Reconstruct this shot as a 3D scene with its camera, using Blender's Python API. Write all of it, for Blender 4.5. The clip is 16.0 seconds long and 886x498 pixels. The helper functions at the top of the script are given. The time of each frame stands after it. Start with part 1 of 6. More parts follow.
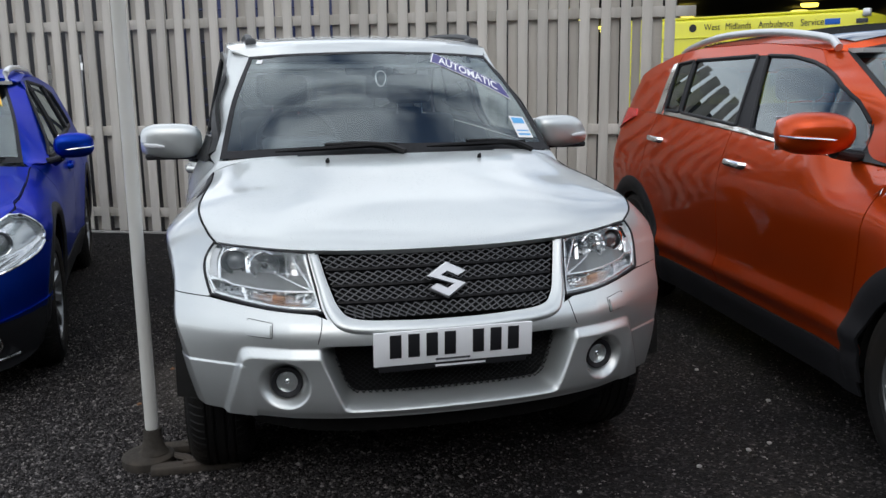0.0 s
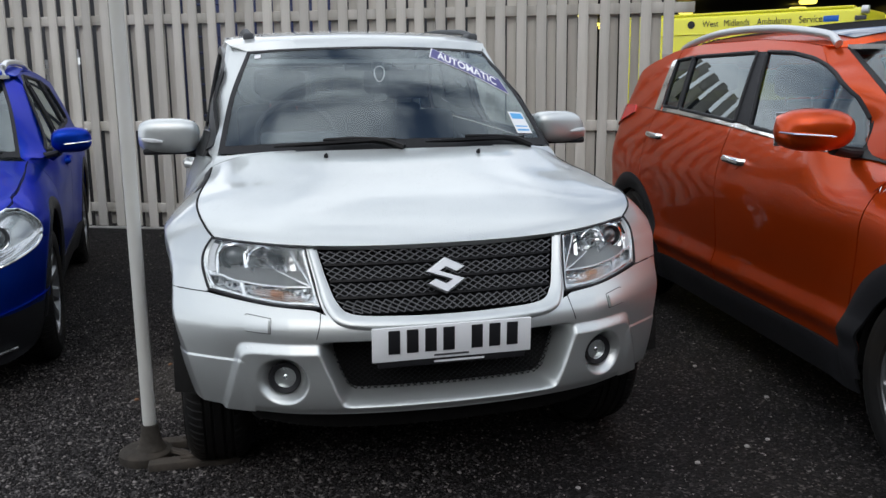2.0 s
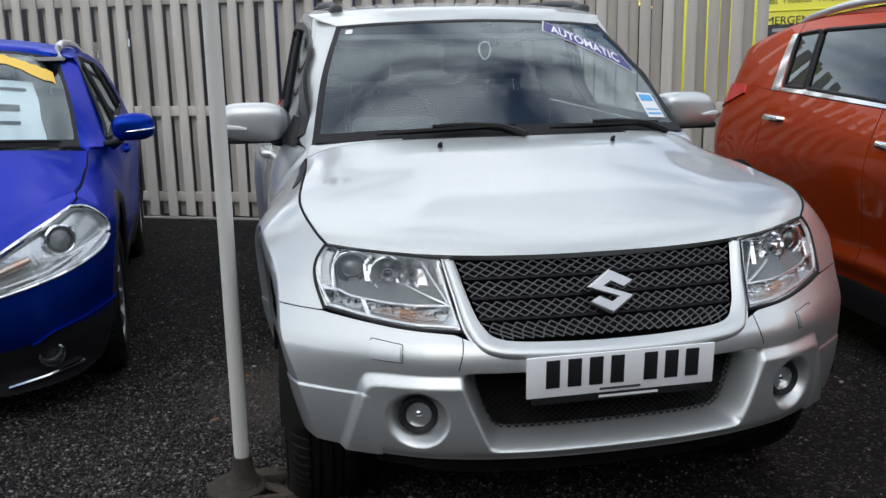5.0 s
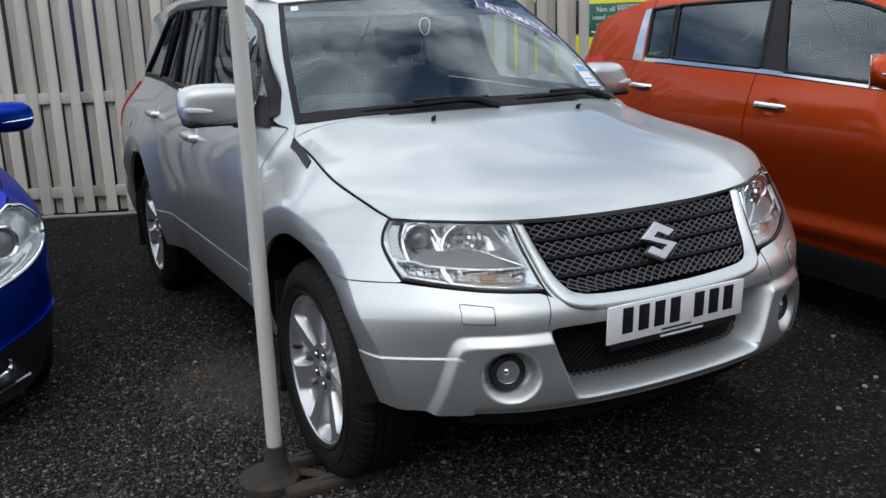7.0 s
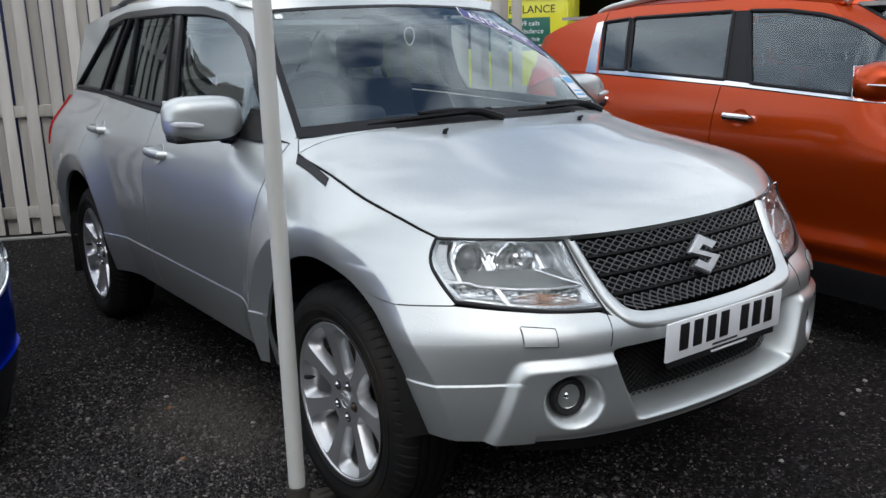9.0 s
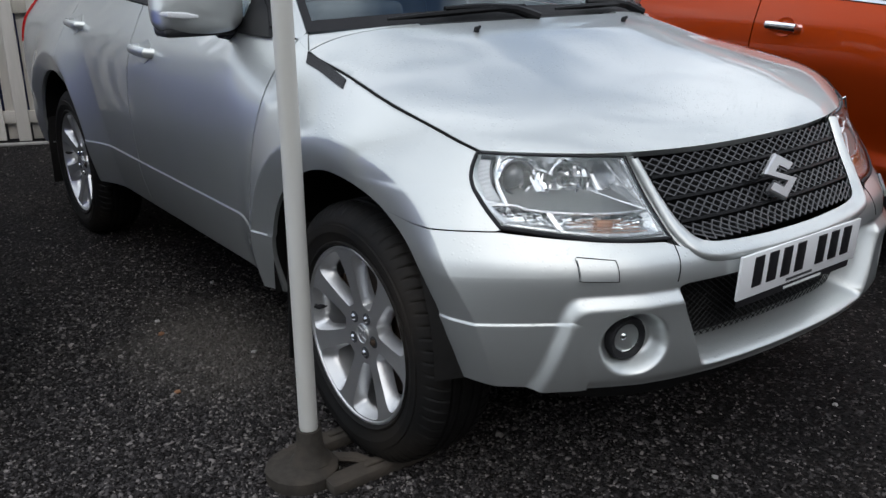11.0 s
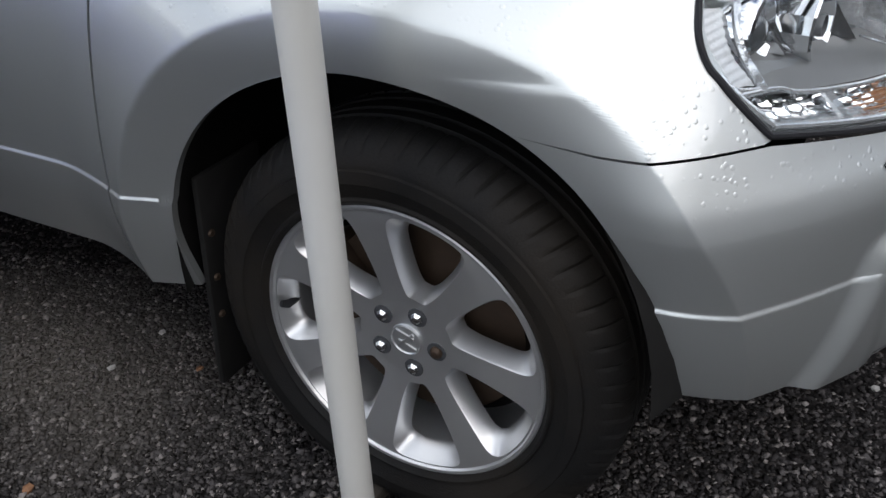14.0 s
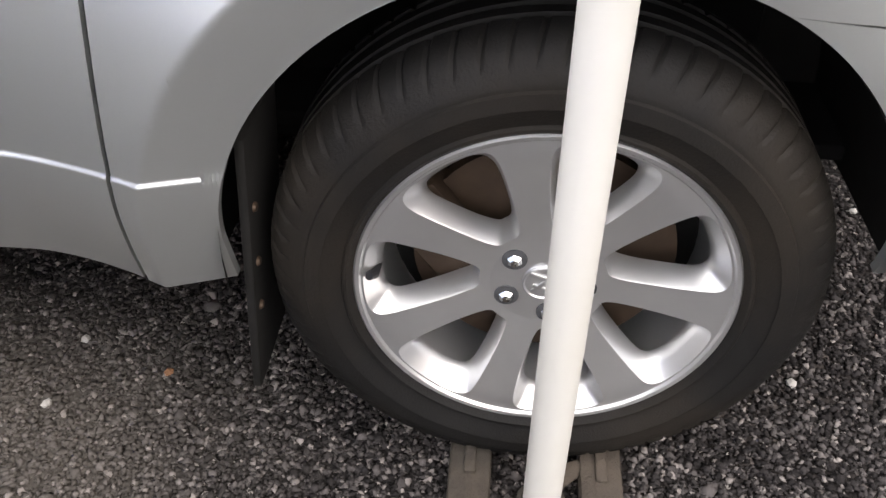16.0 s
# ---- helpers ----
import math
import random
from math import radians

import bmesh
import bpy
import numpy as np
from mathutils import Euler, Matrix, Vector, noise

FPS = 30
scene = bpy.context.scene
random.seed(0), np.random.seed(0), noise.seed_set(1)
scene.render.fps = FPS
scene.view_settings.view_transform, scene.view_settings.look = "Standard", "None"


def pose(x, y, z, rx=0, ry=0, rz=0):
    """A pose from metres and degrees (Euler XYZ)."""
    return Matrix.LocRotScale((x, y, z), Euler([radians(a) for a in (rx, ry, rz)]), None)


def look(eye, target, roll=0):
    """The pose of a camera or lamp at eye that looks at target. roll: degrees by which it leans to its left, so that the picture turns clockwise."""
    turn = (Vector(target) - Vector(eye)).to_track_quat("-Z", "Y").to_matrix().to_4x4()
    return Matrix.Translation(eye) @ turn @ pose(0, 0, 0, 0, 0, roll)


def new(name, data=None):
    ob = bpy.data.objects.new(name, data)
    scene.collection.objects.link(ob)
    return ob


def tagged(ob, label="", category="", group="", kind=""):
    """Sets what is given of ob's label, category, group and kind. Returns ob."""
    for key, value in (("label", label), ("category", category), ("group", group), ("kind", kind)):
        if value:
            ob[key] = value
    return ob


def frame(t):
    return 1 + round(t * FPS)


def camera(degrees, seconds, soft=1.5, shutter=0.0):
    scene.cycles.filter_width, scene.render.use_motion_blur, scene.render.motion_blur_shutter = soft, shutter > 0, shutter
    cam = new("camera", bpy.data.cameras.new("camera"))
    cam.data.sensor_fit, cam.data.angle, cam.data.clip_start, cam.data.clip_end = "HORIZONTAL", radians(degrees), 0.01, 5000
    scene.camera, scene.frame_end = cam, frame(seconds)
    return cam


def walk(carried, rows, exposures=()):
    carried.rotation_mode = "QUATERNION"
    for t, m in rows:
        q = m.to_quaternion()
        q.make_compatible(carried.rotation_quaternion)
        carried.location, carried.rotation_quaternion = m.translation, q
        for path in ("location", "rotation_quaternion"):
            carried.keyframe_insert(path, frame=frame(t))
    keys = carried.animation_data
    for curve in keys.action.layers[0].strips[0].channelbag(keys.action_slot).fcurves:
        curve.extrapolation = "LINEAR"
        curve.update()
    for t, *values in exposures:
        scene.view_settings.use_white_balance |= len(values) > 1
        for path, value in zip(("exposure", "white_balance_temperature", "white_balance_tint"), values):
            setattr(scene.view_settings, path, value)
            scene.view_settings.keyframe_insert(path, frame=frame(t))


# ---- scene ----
cam = camera(54.2, 16.0)
# seconds; eye in metres; yaw, pitch and roll in degrees
PATH = [
    (0, -0.6550, -2.5300, 1.4200, -13.796, -10.848, -0.746),
    (0.5, -0.6539, -2.5293, 1.4187, -13.784, -10.848, -0.601),
    (1, -0.6552, -2.5255, 1.4201, -13.925, -10.649, -0.530),
    (1.5, -0.6574, -2.5254, 1.4192, -14.373, -10.842, -0.145),
    (2, -0.6575, -2.5221, 1.4158, -13.957, -11.087, -0.584),
    (2.5, -0.6584, -2.5112, 1.4177, -13.554, -11.677, -0.890),
    (3, -0.6712, -2.4938, 1.4201, -13.429, -11.099, -0.782),
    (3.5, -0.6801, -2.4135, 1.4162, -12.774, -11.829, -0.785),
    (4, -0.6925, -2.2031, 1.3893, -9.800, -11.338, -1.210),
    (4.2, -0.7084, -2.1237, 1.3945, -7.509, -11.388, -1.203),
    (6.3, -1.4521, -1.8549, 1.3982, -22.670, -13.558, -0.365),
    (6.5, -1.5559, -1.8101, 1.3954, -23.340, -13.332, -0.583),
    (7, -1.7122, -1.7625, 1.4034, -28.299, -13.845, -1.954),
    (7.5, -1.7506, -1.6363, 1.3897, -30.454, -14.093, -0.414),
    (8, -1.8364, -1.5258, 1.4012, -30.643, -13.562, -0.990),
    (8.5, -1.9532, -1.4361, 1.3957, -33.638, -12.615, -2.960),
    (9, -2.0042, -1.4106, 1.3981, -35.905, -13.138, -1.689),
    (9.5, -2.0358, -1.4061, 1.3789, -36.391, -14.223, -1.235),
    (10, -2.0358, -1.3748, 1.3285, -36.310, -14.566, -0.906),
    (10.2, -2.0189, -1.3425, 1.3300, -35.550, -15.947, -0.712),
    (12.3, -1.8126, -0.4796, 1.2820, -45.331, -24.165, -2.298),
    (12.5, -1.8019, -0.3990, 1.2717, -47.579, -25.804, -2.524),
    (13, -1.7140, -0.1924, 1.2390, -47.451, -28.021, -3.898),
    (13.5, -1.6791, -0.0266, 1.2102, -50.008, -29.815, -3.800),
    (14, -1.7193, 0.1709, 1.1894, -60.144, -31.540, -2.603),
    (14.5, -1.7171, 0.3293, 1.1695, -66.404, -33.209, -2.806),
    (15, -1.6472, 0.5063, 1.1332, -70.465, -35.542, -2.186),
    (15.5, -1.6238, 0.6816, 1.1071, -77.561, -38.873, -0.695),
    (16, -1.6470, 0.8297, 1.1330, -85.417, -40.791, 0.199),
]
walk(cam, [(t, pose(x, y, z, 0, 0, yaw) @ pose(0, 0, 0, 90 + pitch) @ pose(0, 0, 0, 0, 0, roll)) for t, x, y, z, yaw, pitch, roll in PATH],
     exposures=[(0, 0.0, 6350, 10), (10.2, 0.0, 6350, 10), (12.5, -0.15, 6300, 10), (13.5, 0.0, 6300, 11), (14.5, 0.5, 6700, 13), (15.2, 1.1, 7050, 14), (16, 1.5, 7200, 16)])

# ---- world and light ----
world = bpy.data.worlds.new("sky")
scene.world = world
world.use_nodes = True
wn, wl = world.node_tree.nodes, world.node_tree.links
wn.clear()
w_out = wn.new("ShaderNodeOutputWorld")
w_bg = wn.new("ShaderNodeBackground")
w_sky = wn.new("ShaderNodeTexSky")
w_sky.sky_type, w_sky.sun_disc = "NISHITA", False
w_sky.sun_elevation, w_sky.sun_rotation = radians(43), radians(200)
w_co = wn.new("ShaderNodeTexCoord")
w_map = wn.new("ShaderNodeMapping")
w_map.inputs["Scale"].default_value = (1.0, 1.0, 2.2)
w_noise = wn.new("ShaderNodeTexNoise")
w_noise.inputs["Scale"].default_value, w_noise.inputs["Detail"].default_value, w_noise.inputs["Roughness"].default_value = 2.1, 7, 0.55
w_ramp = wn.new("ShaderNodeValToRGB")
w_ramp.color_ramp.elements[0].position, w_ramp.color_ramp.elements[1].position = 0.36, 0.54
w_noise2 = wn.new("ShaderNodeTexNoise")
w_noise2.inputs["Scale"].default_value, w_noise2.inputs["Detail"].default_value = 3.6, 5
w_cloud = wn.new("ShaderNodeValToRGB")
w_cloud.color_ramp.elements[0].position, w_cloud.color_ramp.elements[0].color = 0.3, (9.0, 9.6, 10.4, 1)
w_cloud.color_ramp.elements[1].position, w_cloud.color_ramp.elements[1].color = 0.68, (14.5, 14.9, 15.4, 1)
w_mix = wn.new("ShaderNodeMix")
w_mix.data_type = "RGBA"
wl.new(w_co.outputs["Generated"], w_map.inputs["Vector"])
wl.new(w_map.outputs["Vector"], w_noise.inputs["Vector"])
wl.new(w_map.outputs["Vector"], w_noise2.inputs["Vector"])
wl.new(w_noise.outputs["Fac"], w_ramp.inputs["Fac"])
wl.new(w_noise2.outputs["Fac"], w_cloud.inputs["Fac"])
wl.new(w_ramp.outputs["Color"], w_mix.inputs["Factor"])
wl.new(w_sky.outputs["Color"], w_mix.inputs["A"])
wl.new(w_cloud.outputs["Color"], w_mix.inputs["B"])
wl.new(w_mix.outputs["Result"], w_bg.inputs["Color"])
w_bg.inputs["Strength"].default_value = 0.137
wl.new(w_bg.outputs["Background"], w_out.inputs["Surface"])
sun = new("sun", bpy.data.lights.new("sun", "SUN"))
sun.data.energy, sun.data.angle, sun.data.color = 0.5, radians(40), (1, 0.95, 0.88)
sun.matrix_world = look((-3, -8, 8), (0, 0, 0))


# ---- materials ----
def material(name, color, rough=0.5, metal=0.0, coat=0.0, var=0.0, scale=20.0, bump=0.0, bump_scale=200.0, dirt=None, rough_var=0.0, alpha_glass=False, ior=1.45, tint_random=0.0, spec=0.5):
    m = bpy.data.materials.new(name)
    m.use_nodes = True
    n, l = m.node_tree.nodes, m.node_tree.links
    b = n["Principled BSDF"]
    b.inputs["Base Color"].default_value = (*color, 1)
    b.inputs["Roughness"].default_value, b.inputs["Metallic"].default_value = rough, metal
    b.inputs["Coat Weight"].default_value, b.inputs["Coat Roughness"].default_value = coat, 0.03
    b.inputs["IOR"].default_value = ior
    b.inputs["Specular IOR Level"].default_value = spec
    co = n.new("ShaderNodeTexCoord")
    last = None
    if var or dirt:
        t1 = n.new("ShaderNodeTexNoise")
        t1.inputs["Scale"].default_value, t1.inputs["Detail"].default_value = scale, 6
        l.new(co.outputs["Object"], t1.inputs["Vector"])
        mx = n.new("ShaderNodeMix")
        mx.data_type = "RGBA"
        mx.inputs["A"].default_value = (*[c * (1 - var) for c in color], 1)
        mx.inputs["B"].default_value = (*[min(1, c * (1 + var)) for c in color], 1)
        l.new(t1.outputs["Fac"], mx.inputs["Factor"])
        last = mx.outputs["Result"]
        if dirt:
            t2 = n.new("ShaderNodeTexNoise")
            t2.inputs["Scale"].default_value, t2.inputs["Detail"].default_value = scale * 0.17, 5
            l.new(co.outputs["Object"], t2.inputs["Vector"])
            rp = n.new("ShaderNodeValToRGB")
            rp.color_ramp.elements[0].position, rp.color_ramp.elements[1].position = 0.42, 0.72
            l.new(t2.outputs["Fac"], rp.inputs["Fac"])
            m2 = n.new("ShaderNodeMix")
            m2.data_type = "RGBA"
            m2.inputs["B"].default_value = (*dirt, 1)
            l.new(last, m2.inputs["A"])
            l.new(rp.outputs["Color"], m2.inputs["Factor"])
            last = m2.outputs["Result"]
        if tint_random:
            oi = n.new("ShaderNodeObjectInfo")
            hv = n.new("ShaderNodeHueSaturation")
            mr = n.new("ShaderNodeMapRange")
            mr.inputs["To Min"].default_value, mr.inputs["To Max"].default_value = 1 - tint_random, 1 + tint_random
            l.new(oi.outputs["Random"], mr.inputs["Value"])
            l.new(mr.outputs["Result"], hv.inputs["Value"])
            l.new(last, hv.inputs["Color"])
            last = hv.outputs["Color"]
        l.new(last, b.inputs["Base Color"])
        if rough_var:
            mr2 = n.new("ShaderNodeMapRange")
            mr2.inputs["To Min"].default_value, mr2.inputs["To Max"].default_value = max(0.02, rough - rough_var), min(1, rough + rough_var)
            l.new(t1.outputs["Fac"], mr2.inputs["Value"])
            l.new(mr2.outputs["Result"], b.inputs["Roughness"])
    if bump:
        t3 = n.new("ShaderNodeTexNoise")
        t3.inputs["Scale"].default_value, t3.inputs["Detail"].default_value = bump_scale, 4
        l.new(co.outputs["Object"], t3.inputs["Vector"])
        bp = n.new("ShaderNodeBump")
        bp.inputs["Strength"].default_value, bp.inputs["Distance"].default_value = bump, 0.004
        l.new(t3.outputs["Fac"], bp.inputs["Height"])
        l.new(bp.outputs["Normal"], b.inputs["Normal"])
    return m


def glass(name, tint, rough=0.0, through_tint=0.6, ior=2.05):
    """A thin pane: mirror-like gloss, stronger at a slant, over a tinted see-through."""
    m = bpy.data.materials.new(name)
    m.use_nodes = True
    n, l = m.node_tree.nodes, m.node_tree.links
    n.clear()
    out = n.new("ShaderNodeOutputMaterial")
    tr = n.new("ShaderNodeBsdfTransparent")
    tr.inputs["Color"].default_value = (*[c * through_tint for c in tint], 1)
    gl = n.new("ShaderNodeBsdfGlossy")
    gl.inputs["Roughness"].default_value = rough
    gl.inputs["Color"].default_value = (0.86, 0.96, 1.0, 1)
    lw = n.new("ShaderNodeLayerWeight")
    lw.inputs["Blend"].default_value = 0.5
    pw = n.new("ShaderNodeMath")
    pw.operation, pw.inputs[1].default_value = "POWER", 5.0
    fr = n.new("ShaderNodeMapRange")
    fr.inputs["To Min"].default_value, fr.inputs["To Max"].default_value = ((ior - 1) / (ior + 1)) ** 2, 1.0
    mx = n.new("ShaderNodeMixShader")
    l.new(lw.outputs["Facing"], pw.inputs[0])
    l.new(pw.outputs["Value"], fr.inputs["Value"])
    l.new(fr.outputs["Result"], mx.inputs["Fac"])
    l.new(tr.outputs["BSDF"], mx.inputs[1])
    l.new(gl.outputs["BSDF"], mx.inputs[2])
    l.new(mx.outputs["Shader"], out.inputs["Surface"])
    return m


def paint(name, color, metal, rough, flake=0.15, coat=1.0):
    m = material(name, color, rough=rough, metal=metal, coat=coat, var=0.05, scale=3.0)
    n, l = m.node_tree.nodes, m.node_tree.links
    b = n["Principled BSDF"]
    co = n.new("ShaderNodeTexCoord")
    vo = n.new("ShaderNodeTexVoronoi")
    vo.inputs["Scale"].default_value = 900
    l.new(co.outputs["Object"], vo.inputs["Vector"])
    mr = n.new("ShaderNodeMapRange")
    mr.inputs["To Min"].default_value, mr.inputs["To Max"].default_value = rough - flake * rough, rough + flake * rough
    l.new(vo.outputs["Color"], mr.inputs["Value"])
    l.new(mr.outputs["Result"], b.inputs["Roughness"])
    # rain beads where the panel faces up
    dr = n.new("ShaderNodeTexVoronoi")
    dr.inputs["Scale"].default_value = 85
    l.new(co.outputs["Object"], dr.inputs["Vector"])
    rp = n.new("ShaderNodeValToRGB")
    rp.color_ramp.elements[0].position, rp.color_ramp.elements[0].color = 0.16, (1, 1, 1, 1)
    rp.color_ramp.elements[1].position, rp.color_ramp.elements[1].color = 0.30, (0, 0, 0, 1)
    l.new(dr.outputs["Distance"], rp.inputs["Fac"])
    pn = n.new("ShaderNodeTexNoise")
    pn.inputs["Scale"].default_value = 5
    l.new(co.outputs["Object"], pn.inputs["Vector"])
    pr = n.new("ShaderNodeMapRange")
    pr.inputs["From Min"].default_value, pr.inputs["From Max"].default_value = 0.38, 0.52
    l.new(pn.outputs["Fac"], pr.inputs["Value"])
    ge = n.new("ShaderNodeNewGeometry")
    sx = n.new("ShaderNodeSeparateXYZ")
    l.new(ge.outputs["True Normal"], sx.inputs["Vector"])
    up = n.new("ShaderNodeMapRange")
    up.inputs["From Min"].default_value, up.inputs["From Max"].default_value = 0.3, 0.7
    l.new(sx.outputs["Z"], up.inputs["Value"])
    m1 = n.new("ShaderNodeMath")
    m1.operation = "MULTIPLY"
    l.new(pr.outputs["Result"], m1.inputs[0])
    l.new(up.outputs["Result"], m1.inputs[1])
    m2 = n.new("ShaderNodeMath")
    m2.operation = "MULTIPLY"
    l.new(m1.outputs["Value"], m2.inputs[0])
    l.new(rp.outputs["Color"], m2.inputs[1])
    bp = n.new("ShaderNodeBump")
    bp.inputs["Strength"].default_value, bp.inputs["Distance"].default_value = 0.35, 0.0015
    l.new(m2.outputs["Value"], bp.inputs["Height"])
    l.new(bp.outputs["Normal"], b.inputs["Normal"])
    l.new(bp.outputs["Normal"], b.inputs["Coat Normal"])
    return m


SILVER = paint("silver_paint", (0.545, 0.568, 0.56), 0.8, 0.41)
ORANGE = paint("orange_paint", (0.47, 0.050, 0.003), 0.68, 0.34, coat=0.8)
ORANGE.node_tree.nodes["Principled BSDF"].inputs["Specular Tint"].default_value = (1.0, 0.45, 0.25, 1)
BLUE = paint("blue_paint", (0.001, 0.030, 0.31), 0.78, 0.32)
BLUE.node_tree.nodes["Principled BSDF"].inputs["Specular Tint"].default_value = (0.25, 0.35, 1.0, 1)
for coated, weight in ((ORANGE, 0.55), (BLUE, 0.16)):
    coated.node_tree.nodes["Principled BSDF"].inputs["Coat Weight"].default_value = weight
    coated.node_tree.nodes["Principled BSDF"].inputs["Specular IOR Level"].default_value = 0.3
BLACK_PLASTIC = material("black_plastic", (0.018, 0.018, 0.02), 0.5, var=0.25, scale=60, bump=0.15, bump_scale=900, spec=0.2)
GREY_PLASTIC = material("grey_plastic", (0.06, 0.062, 0.066), 0.55, var=0.2, scale=50, bump=0.2, bump_scale=800, spec=0.2)
LATTICE = material("lattice_plastic", (0.075, 0.075, 0.079), 0.3, spec=0.45)
INTERIOR = material("interior_cloth", (0.055, 0.058, 0.062), 0.85, var=0.3, scale=40, spec=0.2)
RUBBER = material("tyre_rubber", (0.009, 0.0087, 0.0085), 0.62, var=0.35, scale=25, dirt=(0.02, 0.0165, 0.013), bump=0.25, bump_scale=300, spec=0.2)
ALLOY = material("alloy_silver", (0.60, 0.605, 0.61), 0.36, metal=0.85, coat=0.4, var=0.08, scale=14, bump=0.05, bump_scale=600)
ALLOY_DARK = material("alloy_grey", (0.22, 0.225, 0.23), 0.35, metal=0.8, coat=0.4, var=0.1, scale=14)
CHROME = material("chrome", (0.82, 0.83, 0.84), 0.07, metal=1.0, var=0.05, scale=30)
STEEL = material("brake_steel", (0.055, 0.036, 0.024), 0.6, metal=0.5, var=0.4, scale=30)
GLASS = glass("window_glass", (0.86, 0.95, 0.96), through_tint=0.95)
PRIVACY = glass("privacy_glass", (0.5, 0.55, 0.55), through_tint=0.3)
LAMP_SILVER = material("lamp_silver", (0.72, 0.73, 0.74), 0.16, metal=0.75, coat=1.0, var=0.08, scale=40, bump=0.5, bump_scale=70)
INDICATOR = material("indicator_lens", (0.6, 0.58, 0.56), 0.14, metal=0.6, coat=1.0, var=0.1, scale=60, dirt=(0.50, 0.22, 0.10))
LAMP_GREY = material("lamp_grey", (0.2, 0.205, 0.21), 0.35, metal=0.3, var=0.1, scale=30)
GLOSS_BLACK = material("pillar_black", (0.006, 0.006, 0.0065), 0.3, var=0.2, scale=40, spec=0.3)
LAMP_AMBER = material("lamp_amber", (0.50, 0.23, 0.11), 0.25, metal=0.3, coat=0.6, var=0.25, scale=140)
LAMP_DARK = material("lamp_dark", (0.16, 0.162, 0.162), 0.4, var=0.1, scale=30)
PROJECTOR = material("projector_glass", (0.10, 0.105, 0.11), 0.06, metal=0.3, coat=1.0, ior=1.6)
FROSTED = material("frosted_lamp", (0.60, 0.61, 0.62), 0.4, coat=0.6, var=0.2, scale=160, bump=0.25, bump_scale=300)
ROOF_GLASS = material("roof_glass", (0.008, 0.008, 0.009), 0.06, coat=1.0, var=0.1, scale=3)
BAR_BLACK = material("grille_black", (0.006, 0.006, 0.0065), 0.4, var=0.2, scale=40, spec=0.15)
LENS = glass("lamp_lens", (0.97, 0.98, 0.98), through_tint=0.97, ior=1.45)
FENCE_WOOD = material("weathered_wood", (0.54, 0.51, 0.46), 0.85, var=0.2, scale=14, dirt=(0.27, 0.25, 0.205), bump=0.5, bump_scale=60, tint_random=0.14)
for node in FENCE_WOOD.node_tree.nodes:
    # grain and water stains run down the boards
    if node.type == "TEX_NOISE":
        down = FENCE_WOOD.node_tree.nodes.new("ShaderNodeMapping")
        down.inputs["Scale"].default_value = (1.6, 1.6, 0.16)
        source = node.inputs["Vector"].links[0].from_socket
        FENCE_WOOD.node_tree.links.new(source, down.inputs["Vector"])
        FENCE_WOOD.node_tree.links.new(down.outputs["Vector"], node.inputs["Vector"])
PVC = material("white_plastic_pipe", (0.55, 0.545, 0.515), 0.45, var=0.05, scale=12, dirt=(0.50, 0.49, 0.44), bump=0.03)
BASE_RUBBER = material("recycled_rubber", (0.045, 0.04, 0.034), 0.85, var=0.4, scale=60, dirt=(0.075, 0.062, 0.05), bump=0.6, bump_scale=220, spec=0.2)
WHITE = material("white_film", (0.75, 0.76, 0.77), 0.4)
PLATE_WHITE = material("number_plate_white", (0.78, 0.79, 0.8), 0.35, var=0.03, scale=30)
INK = material("black_ink", (0.012, 0.012, 0.014), 0.4)
SKY_FILM = material("blue_film", (0.08, 0.36, 0.68), 0.4)
NAVY = material("navy_film", (0.035, 0.03, 0.17), 0.4)
YELLOW = material("ambulance_yellow", (0.72, 0.68, 0.02), 0.35, coat=0.6, var=0.04, scale=4)
AMBER_FILM = material("yellow_film", (0.78, 0.50, 0.05), 0.4)
GREEN = material("sign_green", (0.01, 0.11, 0.07), 0.4)
NHS_BLUE = material("badge_blue", (0.01, 0.10, 0.45), 0.4)
RENDER_DARK = material("dark_cladding", (0.03, 0.031, 0.034), 0.7, var=0.3, scale=2, spec=0.2)
RENDER_GREY = material("grey_render", (0.16, 0.155, 0.15), 0.8, var=0.2, scale=1.5, bump=0.2, bump_scale=60)
CONCRETE = material("pale_concrete", (0.32, 0.31, 0.29), 0.85, var=0.2, scale=15, bump=0.3, bump_scale=80)
CAGE_BLUE = material("blue_cage", (0.012, 0.022, 0.085), 0.5, var=0.3, scale=8)
BARK = material("bark", (0.06, 0.045, 0.03), 0.9, var=0.3, scale=10)
LEAF = material("leaf", (0.045, 0.085, 0.02), 0.6, var=0.4, scale=3)
LAMP_GLOW = material("lamp_glow", (0.8, 0.7, 0.2), 0.5)
LAMP_GLOW.node_tree.nodes["Principled BSDF"].inputs["Emission Color"].default_value = (1, 0.8, 0.12, 1)
LAMP_GLOW.node_tree.nodes["Principled BSDF"].inputs["Emission Strength"].default_value = 2.5
RED_LENS = material("red_lens", (0.55, 0.014, 0.012), 0.2, coat=0.4)
LINER = material("arch_felt", (0.012, 0.0115, 0.011), 0.9, var=0.4, scale=30, spec=0.2)
DARK = material("dark_cavity", (0.008, 0.008, 0.008), 0.95, spec=0.2)


